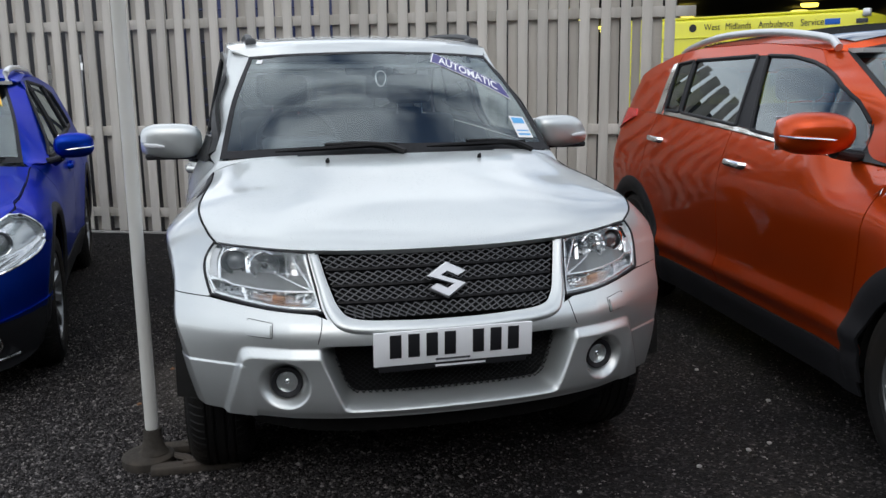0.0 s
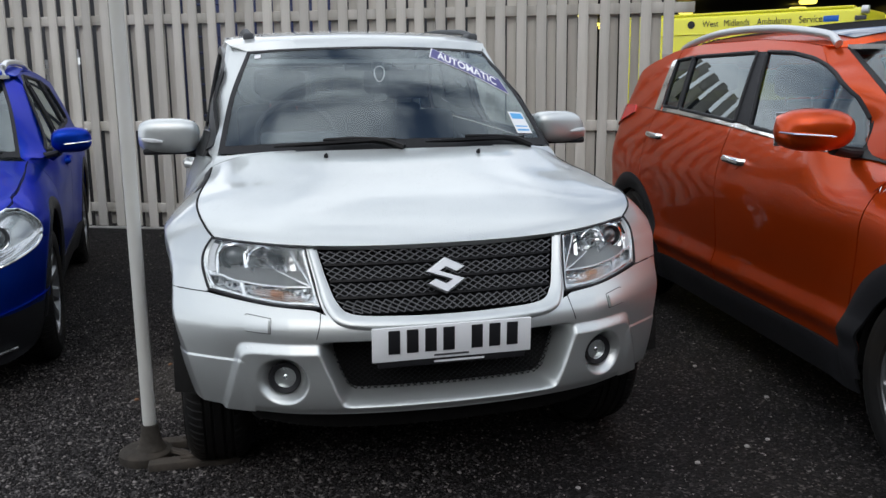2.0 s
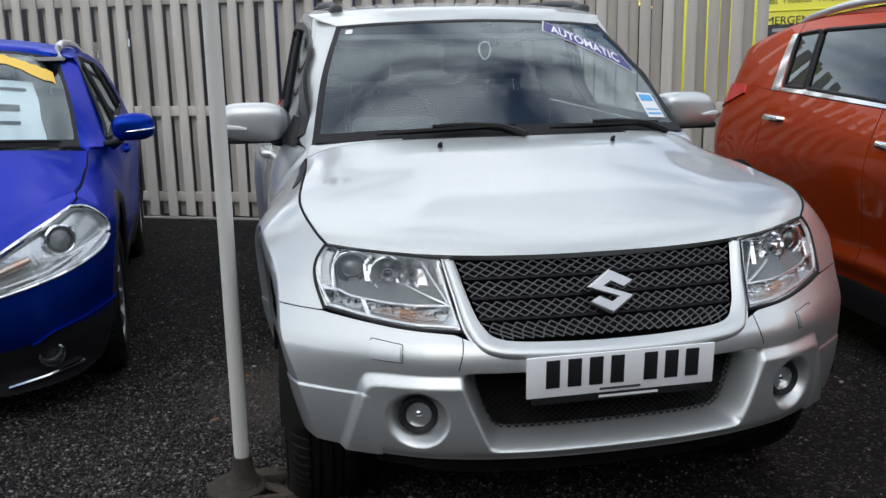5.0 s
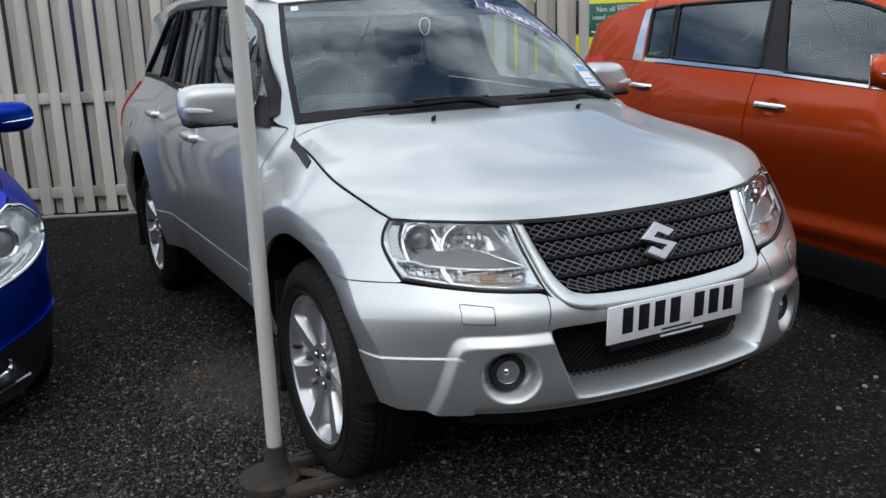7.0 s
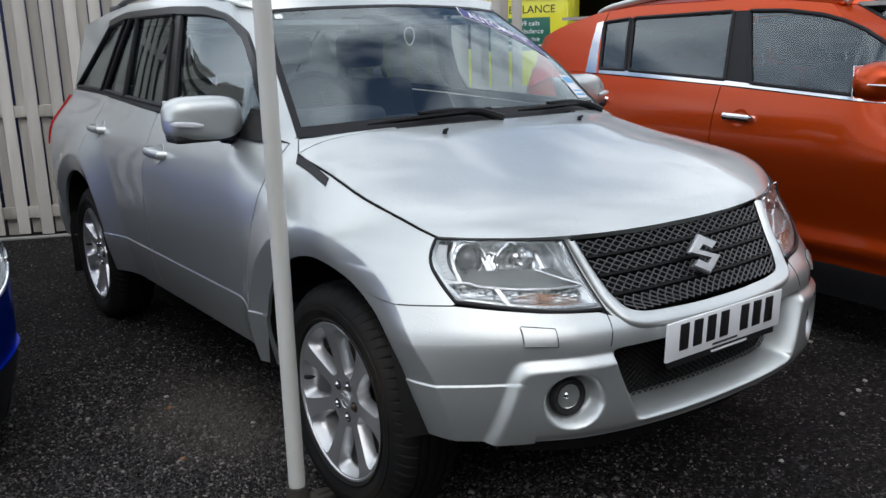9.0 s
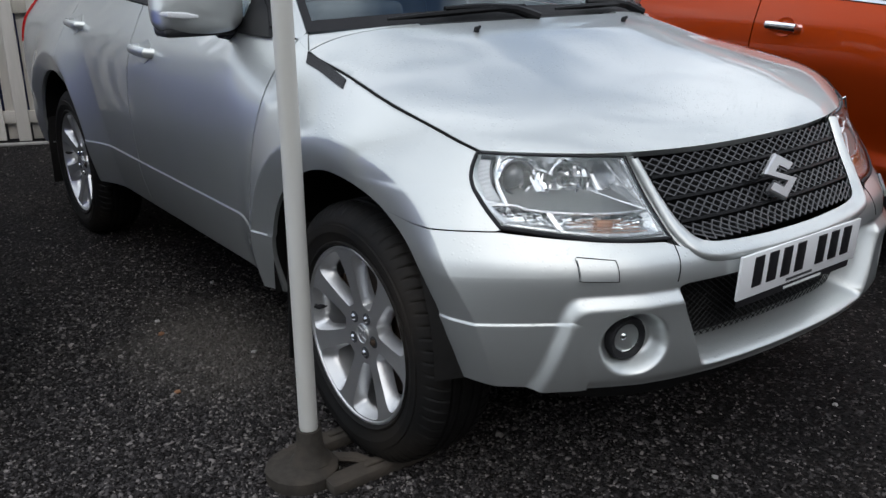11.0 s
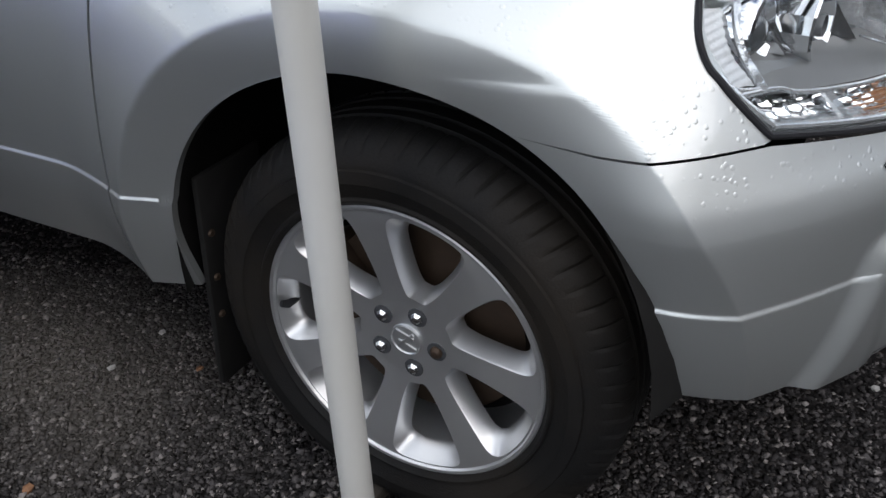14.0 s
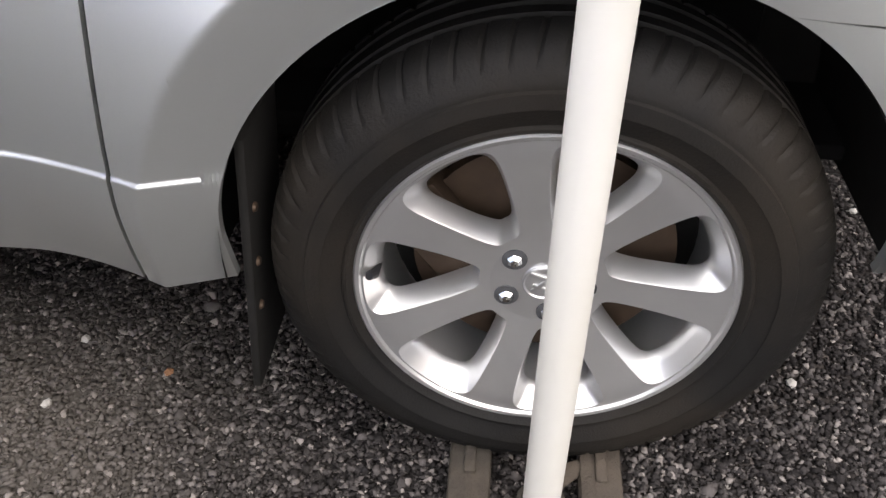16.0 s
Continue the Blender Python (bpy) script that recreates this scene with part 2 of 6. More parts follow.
def dusty(n, l, color):
    """Pale trodden dust in a ragged patch by the silver car's front door."""
    co = n.new("ShaderNodeNewGeometry")
    mp = n.new("ShaderNodeMapping")
    mp.inputs["Location"].default_value, mp.inputs["Scale"].default_value = (0.84 / 0.38, -1.7 / 0.55, 0), (1 / 0.38, 1 / 0.55, 0)
    l.new(co.outputs["Position"], mp.inputs["Vector"])
    ln = n.new("ShaderNodeVectorMath")
    ln.operation = "LENGTH"
    l.new(mp.outputs["Vector"], ln.inputs[0])
    no = n.new("ShaderNodeTexNoise")
    no.inputs["Scale"].default_value, no.inputs["Detail"].default_value = 4.0, 6
    l.new(co.outputs["Position"], no.inputs["Vector"])
    ad = n.new("ShaderNodeMath")
    ad.operation = "ADD"
    l.new(ln.outputs["Value"], ad.inputs[0])
    l.new(no.outputs["Fac"], ad.inputs[1])
    mr = n.new("ShaderNodeMapRange")
    mr.inputs["From Min"].default_value, mr.inputs["From Max"].default_value = 1.6, 0.7
    mr.inputs["To Max"].default_value = 0.5
    l.new(ad.outputs["Value"], mr.inputs["Value"])
    mx = n.new("ShaderNodeMix")
    mx.data_type = "RGBA"
    mx.inputs["B"].default_value = (0.15, 0.135, 0.118, 1)
    l.new(mr.outputs["Result"], mx.inputs["Factor"])
    l.new(color, mx.inputs["A"])
    return mx.outputs["Result"]


def tarmac():
    """Open-textured tarmac: dark binder, chips of several greys, damp patches."""
    m = bpy.data.materials.new("tarmac")
    m.use_nodes = True
    n, l = m.node_tree.nodes, m.node_tree.links
    b = n["Principled BSDF"]
    co = n.new("ShaderNodeTexCoord")
    vo = n.new("ShaderNodeTexVoronoi")
    vo.inputs["Scale"].default_value, vo.inputs["Randomness"].default_value = 95, 1.0
    l.new(co.outputs["Object"], vo.inputs["Vector"])
    rp = n.new("ShaderNodeValToRGB")
    el = rp.color_ramp.elements
    el[0].position, el[0].color = 0.0, (0.011, 0.0105, 0.0104, 1)
    el[1].position, el[1].color = 1.0, (0.11, 0.101, 0.098, 1)
    e2 = el.new(0.55)
    e2.color = (0.0185, 0.017, 0.0168, 1)
    e3 = el.new(0.9)
    e3.color = (0.036, 0.033, 0.0326, 1)
    sep = n.new("ShaderNodeSeparateColor")
    l.new(vo.outputs["Color"], sep.inputs["Color"])
    l.new(sep.outputs["Red"], rp.inputs["Fac"])
    big = n.new("ShaderNodeTexNoise")
    big.inputs["Scale"].default_value, big.inputs["Detail"].default_value = 1.3, 6
    l.new(co.outputs["Object"], big.inputs["Vector"])
    r2 = n.new("ShaderNodeValToRGB")
    r2.color_ramp.elements[0].position, r2.color_ramp.elements[0].color = 0.35, (0.62, 0.62, 0.64, 1)
    r2.color_ramp.elements[1].position, r2.color_ramp.elements[1].color = 0.7, (1.05, 1.0, 0.94, 1)
    l.new(big.outputs["Fac"], r2.inputs["Fac"])
    mu = n.new("ShaderNodeMix")
    mu.data_type, mu.blend_type = "RGBA", "MULTIPLY"
    mu.inputs["Factor"].default_value = 1
    l.new(rp.outputs["Color"], mu.inputs["A"])
    l.new(r2.outputs["Color"], mu.inputs["B"])
    l.new(dusty(n, l, mu.outputs["Result"]), b.inputs["Base Color"])
    b.inputs["Roughness"].default_value = 0.75
    b.inputs["Specular IOR Level"].default_value = 0.05
    inv = n.new("ShaderNodeMath")
    inv.operation, inv.inputs[0].default_value = "SUBTRACT", 1.0
    l.new(vo.outputs["Distance"], inv.inputs[1])
    bp = n.new("ShaderNodeBump")
    bp.inputs["Strength"].default_value, bp.inputs["Distance"].default_value = 1.0, 0.006
    l.new(inv.outputs["Value"], bp.inputs["Height"])
    l.new(bp.outputs["Normal"], b.inputs["Normal"])
    return m


def chips():
    """Loose stone chips, each its own grey."""
    m = material("stone_chip", (0.06, 0.058, 0.055), 0.75, bump=0.3, bump_scale=500, spec=0.08)
    n, l = m.node_tree.nodes, m.node_tree.links
    ge = n.new("ShaderNodeNewGeometry")
    rp = n.new("ShaderNodeValToRGB")
    el = rp.color_ramp.elements
    el[0].position, el[0].color = 0.0, (0.013, 0.012, 0.0119, 1)
    el[1].position, el[1].color = 1.0, (0.25, 0.228, 0.215, 1)
    e2 = el.new(0.5)
    e2.color = (0.034, 0.031, 0.0309, 1)
    e3 = el.new(0.88)
    e3.color = (0.095, 0.087, 0.085, 1)
    l.new(ge.outputs["Random Per Island"], rp.inputs["Fac"])
    l.new(dusty(n, l, rp.outputs["Color"]), n["Principled BSDF"].inputs["Base Color"])
    return m


PEBBLE_PALE = material("pale_pebble", (0.34, 0.33, 0.31), 0.8, var=0.2, scale=60, bump=0.3, bump_scale=300)
PEBBLE_BROWN = material("brown_pebble", (0.22, 0.11, 0.055), 0.8, var=0.2, scale=60, bump=0.3, bump_scale=300)
TARMAC = tarmac()
CHIP = chips()

# ---- mesh helpers ----


def link_mesh(name, verts, faces, mat, parent=None, label="", smooth=True, sharp=38):
    me = bpy.data.meshes.new(name)
    me.from_pydata([tuple(map(float, v)) for v in verts], [], [tuple(map(int, f)) for f in faces])
    me.polygons.foreach_set("use_smooth", [smooth] * len(me.polygons))
    me.update()
    if smooth and sharp:
        me.set_sharp_from_angle(angle=radians(sharp))
    if mat:
        me.materials.append(mat)
    ob = new(name, me)
    ob.parent = parent
    if label:
        tagged(ob, label)
    return ob


def part(name, bm, mat, parent, label="", smooth=True, sharp=38):
    bmesh.ops.recalc_face_normals(bm, faces=bm.faces)
    me = bpy.data.meshes.new(name)
    bm.to_mesh(me)
    bm.free()
    me.polygons.foreach_set("use_smooth", [smooth] * len(me.polygons))
    if smooth and sharp:
        me.set_sharp_from_angle(angle=radians(sharp))
    me.materials.append(mat)
    ob = new(name, me)
    ob.parent = parent
    if label:
        tagged(ob, label)
    return ob


def thing(name, m, label, category, group="", kind=""):
    ob = new(name)
    ob.matrix_world = m
    return tagged(ob, label, category, group, kind)


def box(size, at=(0, 0, 0), bevel=0.0, seg=2, m=None, bm=None):
    """A bevelled block, added to bm."""
    bm = bm or bmesh.new()
    made = bmesh.ops.create_cube(bm, size=1, matrix=Matrix.Translation(at) @ (m or Matrix()) @ Matrix.Diagonal((*size, 1)))
    if bevel:
        edges = list({e for v in made["verts"] for e in v.link_edges})
        bmesh.ops.bevel(bm, geom=edges, offset=bevel, segments=seg, affect="EDGES", profile=0.5)
    return bm


def lathe(profile, seg=48, bm=None, m=None, close=False):
    """A turned body: profile rows (radius, height) round z."""
    bm = bm or bmesh.new()
    m = m or Matrix()
    rings = []
    for r, h in profile:
        rings.append([bm.verts.new(m @ Vector((r * math.cos(2 * math.pi * k / seg), r * math.sin(2 * math.pi * k / seg), h))) for k in range(seg)])
    for a, b in zip(rings, rings[1:]):
        for k in range(seg):
            bm.faces.new((a[k], a[(k + 1) % seg], b[(k + 1) % seg], b[k]))
    if close:
        bm.faces.new(rings[0][::-1])
        bm.faces.new(rings[-1])
    return bm


def tube(points, radius, seg=8, bm=None, flat=1.0, cap=True):
    """A pipe along points; flat squashes it in height."""
    bm = bm or bmesh.new()
    pts = [Vector(p) for p in points]
    rings = []
    for i, p in enumerate(pts):
        d = (pts[min(i + 1, len(pts) - 1)] - pts[max(i - 1, 0)]).normalized()
        up = Vector((0, 0, 1)) if abs(d.z) < 0.9 else Vector((0, 1, 0))
        a = d.cross(up).normalized()
        b = a.cross(d).normalized()
        r = radius[i] if isinstance(radius, (list, tuple)) else radius
        rings.append([bm.verts.new(p + a * r * math.cos(2 * math.pi * k / seg) + b * r * flat * math.sin(2 * math.pi * k / seg)) for k in range(seg)])
    for a, b in zip(rings, rings[1:]):
        for k in range(seg):
            bm.faces.new((a[k], a[(k + 1) % seg], b[(k + 1) % seg], b[k]))
    if cap:
        bm.faces.new(rings[0][::-1])
        bm.faces.new(rings[-1])
    return bm


def curve_pts(pts, n, smooth=True):
    """n points evenly along a polyline, rounded through its corners by Catmull-Rom."""
    p = np.array(pts, float)
    if len(p) == 2:
        return p[0] + (p[1] - p[0]) * np.linspace(0, 1, n)[:, None]
    if smooth:
        ext = np.vstack([2 * p[0] - p[1], p, 2 * p[-1] - p[-2]])
        out = []
        for i in range(1, len(ext) - 2):
            a, b, c, d = ext[i - 1 : i + 3]
            for t in np.linspace(0, 1, 24, endpoint=False):
                out.append(0.5 * (2 * b + (c - a) * t + (2 * a - 5 * b + 4 * c - d) * t**2 + (3 * b - a - 3 * c + d) * t**3))
        p = np.vstack([out, p[-1:]])
    seg = np.r_[0, np.cumsum(np.linalg.norm(np.diff(p, axis=0), axis=1))]
    at = np.linspace(0, seg[-1], n)
    return np.stack([np.interp(at, seg, p[:, k]) for k in range(p.shape[1])], 1)


def coons(bottom, top, left, right, nu, nv, gap=0.0, smooth=True):
    """A patch between four polylines: bottom and top run left to right, left and right run bottom to top."""
    b, t, l, r = curve_pts(bottom, nu, smooth), curve_pts(top, nu, smooth), curve_pts(left, nv, smooth), curve_pts(right, nv, smooth)
    u, v = np.linspace(0, 1, nu)[:, None, None], np.linspace(0, 1, nv)[None, :, None]
    g = (1 - v) * b[:, None] + v * t[:, None] + (1 - u) * l[None] + u * r[None]
    g = g - ((1 - u) * (1 - v) * b[0] + u * (1 - v) * b[-1] + (1 - u) * v * t[0] + u * v * t[-1])
    return g


def grid_normals(g):
    n = np.cross(np.gradient(g, axis=0), np.gradient(g, axis=1))
    return n / np.maximum(np.linalg.norm(n, axis=2, keepdims=True), 1e-9)


def sheet(name, g, mat, parent, lip=0.012, inside=(0, 2.2, 0.7), label="", gap=0.0015, sharp=38, skip=None, inward=None):
    """A panel of sheet metal or glass from a grid of points, its edge folded inwards."""
    g = np.array(g, float)
    n = grid_normals(g)
    if ((g - np.array(inside)) * n).sum() < 0:
        g = g[:, ::-1]
        n = grid_normals(g)
    nu, nv = g.shape[:2]
    if gap:
        for axis, last in ((0, nu - 1), (1, nv - 1)):
            a, b = np.take(g, 0, axis), np.take(g, 1, axis)
            step = (b - a) / np.maximum(np.linalg.norm(b - a, axis=1, keepdims=True), 1e-9) * gap
            y, z = np.take(g, last, axis), np.take(g, last - 1, axis)
            back = (z - y) / np.maximum(np.linalg.norm(z - y, axis=1, keepdims=True), 1e-9) * gap
            if axis == 0:
                g[0], g[last] = a + step, y + back
            else:
                g[:, 0], g[:, last] = a + step, y + back
    idx = np.arange(nu * nv).reshape(nu, nv)
    verts = g.reshape(-1, 3).tolist()
    faces = []
    for i in range(nu - 1):
        for j in range(nv - 1):
            if skip is None or not skip[i, j]:
                faces.append((idx[i, j], idx[i + 1, j], idx[i + 1, j + 1], idx[i, j + 1]))
    loop = [*((i, 0) for i in range(nu)), *((nu - 1, j) for j in range(1, nv)), *((i, nv - 1) for i in range(nu - 2, -1, -1)), *((0, j) for j in range(nv - 2, 0, -1))]
    first = len(verts)
    for i, j in loop:
        verts.append(g[i, j] - n[i, j] * lip if inward is None else g[i, j] + np.array(inward) * lip)
    for k, (i, j) in enumerate(loop):
        k2 = (k + 1) % len(loop)
        i2, j2 = loop[k2]
        faces.append((idx[i2, j2], idx[i, j], first + k, first + k2))
    return link_mesh(name, verts, faces, mat, parent, label, sharp=sharp)


def step01(a, b, x):
    t = np.clip((x - a) / (b - a), 0, 1)
    return t * t * (3 - 2 * t)

# ---- cars: shape of the body ----


class Shape:
    """A body: half-width by height, nose by height, rounded corners, flared wheel arches."""

    def __init__(self, widths, nose, corner, power, tail, hubs, hub_z, arch, flare, ledge, arch_z=None, shoulder=None, shoulder_from=(0.25, 0.45), tuck=0.008, cabin=None):
        self.wz = curve_pts(widths, 200)
        self.nz = curve_pts(nose, 200)
        self.corner, self.n, self.tail = corner if isinstance(corner, float) else curve_pts(corner, 120), power, tail
        self.hubs, self.hub_z, self.arch, self.flare, self.ledge = hubs, hub_z, arch, flare, ledge
        self.arch_z, self.shoulder, self.shoulder_from = arch_z or hub_z, shoulder, shoulder_from
        self.tuck, self.cabin = tuck, cabin
        self.crest = curve_pts(shoulder[1], 80) if shoulder else None

    def width(self, z):
        return np.interp(z, self.wz[:, 0], self.wz[:, 1])

    def yc(self, z):
        """Where the rounded corner ends and the flank begins, by height."""
        if isinstance(self.corner, float):
            return self.corner + 0 * np.asarray(z, float)
        return np.interp(z, self.corner[:, 0], self.corner[:, 1])

    def nose(self, z):
        return np.interp(z, self.nz[:, 0], self.nz[:, 1])

    def at(self, p, off=0.0):
        """Points of the skin for rows (s, z): s 0 to 1 runs from the nose's middle to the flank, beyond it by the metre."""
        p = np.asarray(p, float)
        s, z = p[..., 0], p[..., 1]
        w = self.width(z)
        yc = self.yc(z)
        deep = yc - self.nose(z)
        th = np.clip(s, 0, 1) * np.pi / 2
        e = 2 / self.n
        x = w * np.sin(th) ** e
        y = yc - deep * np.maximum(np.cos(th), 0) ** e + np.maximum(s - 1, 0)
        back = self.tail - 0.35
        t2 = np.clip((y - back) / 0.35, 0, 1)
        x = x * np.where(y > back, (1 - t2**2.6 * 0.985) ** (1 / 2.6), 1)
        nx, ny = np.sin(th), -np.cos(th)
        out = np.zeros_like(s) + off
        for yh in self.hubs:
            r = np.hypot(y - yh, np.maximum(z - self.arch_z, 0))
            t = np.clip((r - self.arch - 0.085) / 0.20, 0, 1)
            out = out + (self.flare * (1 - t) ** 1.6 - self.tuck * np.clip(1 - (r - self.arch) / 0.085, 0, 1)) * np.sin(th) ** 2
        if self.ledge:
            zl, d = self.ledge
            out = out + d * (1 - step01(zl - 0.004, zl + 0.004, z)) * step01(0.50, 0.53, s)
        if self.shoulder:
            z0, _, deep, end = self.shoulder
            zt = np.interp(y, self.crest[:, 0], self.crest[:, 1])
            f = np.clip((z - z0) / (zt - z0), 0, 1.3)
            x = x - deep * f**2.2 * (1 - step01(end - 0.35, end, y)) * step01(self.shoulder_from[0], self.shoulder_from[1], y)
        if self.cabin:
            front, rear = self.cabin
            x = x - front * step01(1.12, 1.55, z) * (1 - step01(1.6, 2.3, y)) - rear * step01(1.0, 1.25, z) * step01(2.5, 4.1, y)
        return np.stack([x + nx * out, y + ny * out, z + 0 * x], -1)

    def sy(self, y, z):
        """(s, z) of the flank's point at y."""
        yc = float(self.yc(z))
        if y >= yc:
            return (1 + y - yc, z)
        deep = yc - self.nose(z)
        return (math.acos(min(1, (yc - y) / deep) ** (self.n / 2)) * 2 / math.pi, z)

    def flat(self, g):
        """(s, z) for a grid of flank points (y, z)."""
        y, z = g[..., 0], g[..., 1]
        yc = self.yc(z)
        ahead = np.clip((yc - y) / (yc - self.nose(z)), 0, 1)
        return np.stack([np.where(y >= yc, 1 + y - yc, np.arccos(ahead ** (self.n / 2)) * 2 / np.pi), z], -1)

    def sx(self, x, z):
        """(s, z) of the nose's point at x."""
        return (math.asin(min(1, abs(x) / self.width(z)) ** (self.n / 2)) * 2 / math.pi, z)

    def arc(self, hub, a0, a1, n=14, grow=0.0):
        """Points (y, z) along a wheel arch, degrees from the rear over the top."""
        return [(hub + (self.arch + grow) * math.cos(radians(a)), self.arch_z + (self.arch + grow) * math.sin(radians(a))) for a in np.linspace(a0, a1, n)]

    def flank(self, pts):
        return [self.sy(y, z) for y, z in pts]

    def front(self, pts):
        return [self.sx(x, z) for x, z in pts]


def mirrored(g, side):
    g = np.array(g, float)
    g[..., 0] *= side
    return g


def panel(name, shape, side, bottom, top, left, right, nu, nv, mat, root, off=0.0, label="", smooth=True, **more):
    """A panel of the flank between four runs of (y, z) points."""
    runs = [curve_pts(run, 60, smooth and k > 0) for k, run in enumerate((bottom, top, left, right))]
    g2 = shape.flat(coons(*runs, nu, nv, smooth=False))
    return sheet(name, mirrored(shape.at(g2, off), side), mat, root, label=label, inward=(-side, 0, 0), **more)


def rows_panel(name, shape, side, left, right, nu, mat, root, label="", **more):
    """A flank panel whose rows lie level, close together at the ledge; left and right run upwards as (y, z)."""
    zl = shape.ledge[0] if shape.ledge else 0.542
    lo = min(left[0][1], right[0][1])
    ly, ry = curve_pts(left, 60), curve_pts(right, 60)
    g = []
    for u in np.linspace(0, 1, nu):
        top = left[-1][1] * (1 - u) + right[-1][1] * u
        zs = np.r_[np.linspace(lo, zl - 0.007, 8), np.linspace(zl - 0.005, zl + 0.005, 9), np.linspace(zl + 0.011, top, 40)]
        g.append([shape.sy(np.interp(z, ly[:, 1], ly[:, 0]) * (1 - u) + np.interp(z, ry[:, 1], ry[:, 0]) * u, z) for z in zs])
    return sheet(name, mirrored(shape.at(np.array(g)), side), mat, root, label=label, inward=(-side, 0, 0), **more)


def wheel_meshes(kind, radius, rim, width, spokes):
    """The meshes of a wheel round the x axis, its face towards +x: rows of (name, mesh, label)."""
    made = []

    def keep(name, bm, mat, label=""):
        bmesh.ops.recalc_face_normals(bm, faces=bm.faces)
        me = bpy.data.meshes.new(name)
        bm.to_mesh(me)
        bm.free()
        me.polygons.foreach_set("use_smooth", [True] * len(me.polygons))
        me.set_sharp_from_angle(angle=radians(35))
        me.materials.append(mat)
        made.append((name, me, label))

    turn = Matrix.Rotation(radians(90), 4, "Y")
    h = width / 2
    # tyre: sidewall, shoulder blocks and four grooves
    seg = 490
    side = [(rim - 0.012, h - 0.028), (rim + 0.004, h - 0.014), (rim + 0.012, h - 0.004), (rim + 0.016, h - 0.004), (rim + 0.019, h - 0.008), (rim + 0.05, h + 0.004), (radius - 0.075, h + 0.004), (radius - 0.056, h + 0.003), (radius - 0.054, h - 0.001), (radius - 0.047, h - 0.001), (radius - 0.035, h - 0.008), (radius - 0.022, h - 0.014), (radius - 0.008, h - 0.03), (radius - 0.002, h - 0.045)]
    tread = []
    for c in (0.042, 0.014):
        tread += [(radius, c + 0.010), (radius - 0.008, c + 0.008), (radius - 0.008, c + 0.001), (radius, c - 0.001)]
    half = side + tread
    prof = half + [(r, -x) for r, x in half[::-1]]
    bm = bmesh.new()
    rings = []
    for r, x in prof:
        ring = []
        for k in range(seg):
            rr = r
            if r > radius - 0.030 and abs(x) > 0.045 and k % 7 == 0:
                rr -= 0.0036
                x_ = x * 0.985
            else:
                x_ = x
            a = 2 * math.pi * k / seg + (0.5 * (radius - r) if r > radius - 0.05 else 0.025) + (0.05 * (abs(x) / h) if abs(x) > 0.03 else 0)
            ring.append(bm.verts.new((x_, rr * math.cos(a), rr * math.sin(a))))
        rings.append(ring)
    for a, b in zip(rings, rings[1:]):
        for k in range(seg):
            bm.faces.new((a[k], a[(k + 1) % seg], b[(k + 1) % seg], b[k]))
    keep("tyre", bm, RUBBER, "black rubber tyre with a worn tread")
    # rim: lip, barrel and inner drum
    face = h - 0.012
    bm = lathe([(rim + 0.006, face - 0.012), (rim + 0.005, face - 0.002), (rim + 0.002, face + 0.001), (rim - 0.003, face), (rim - 0.0065, face - 0.005), (rim - 0.012, face - 0.035), (rim - 0.024, face - 0.075), (rim - 0.034, -h + 0.03)], 96, m=turn)
    keep("rim", bm, ALLOY, "silver alloy rim")
    # spokes: one cast face, pierced between the spokes
    bm = bmesh.new()
    step, n_run = 2 * math.pi / spokes, 16
    square = [(-1 + 2 * i / n_run, -1) for i in range(n_run)] + [(1, -1 + 2 * i / n_run) for i in range(n_run)] + [(1 - 2 * i / n_run, 1) for i in range(n_run)] + [(-1, 1 - 2 * i / n_run) for i in range(n_run)]
    deep = lambda r: face - 0.034 + 0.030 * min(1, r / (rim * 0.9)) ** 1.3
    broad = (0.020, 0.013) if kind == "silver" else (0.017, 0.008)

    def opening(u, v, power, r0, r1, inset):
        """Radius and angle of a point of an opening's outline, square for a large power."""
        k = 1 / (abs(u) ** power + abs(v) ** power) ** (1 / power)
        r = r0 + (r1 - r0) * (v * k + 1) / 2
        f = (r - r0) / (r1 - r0)
        half = max(0.004, r * step / 2 - broad[0] - broad[1] * f**2 - inset)
        return r, u * k * half / r

    for k in range(spokes):
        mid = (k + 0.5) * step
        rings = []
        for kind_, args in (("edge", 0), ("blend", 0.5), ("top", (7.0, 0.084, rim * 0.965, 0.0, 0.0)), ("top", (7.0, 0.0845, rim * 0.96, 0.0015, -0.0025)), ("top", (5.5, 0.089, rim * 0.915, 0.006, -0.018)), ("top", (5.0, 0.092, rim * 0.885, 0.009, -0.030)), ("top", (5.0, 0.093, rim * 0.88, 0.0095, -0.038))):
            ring = []
            for u, v in square:
                re_, ae = 0.070 + (rim - 0.006 - 0.070) * (v + 1) / 2, u * step / 2
                rt, at_ = opening(u, v, 7.0, 0.084, rim * 0.965, 0.0)
                if kind_ == "edge":
                    r, a, dx = re_, ae, 0.0
                elif kind_ == "blend":
                    r, a, dx = (re_ + rt) / 2, (ae + at_) / 2, 0.0
                else:
                    p_, r0, r1, inset, dx = args
                    r, a = opening(u, v, p_, r0, r1, inset)
                ring.append(bm.verts.new((deep(r if kind_ != "top" else rt) + dx, r * math.sin(mid + a), r * math.cos(mid + a))))
            rings.append(ring)
        for a, b in zip(rings, rings[1:]):
            for i in range(len(square)):
                i2 = (i + 1) % len(square)
                bm.faces.new((a[i], a[i2], b[i2], b[i]))
    bmesh.ops.remove_doubles(bm, verts=bm.verts, dist=0.0004)
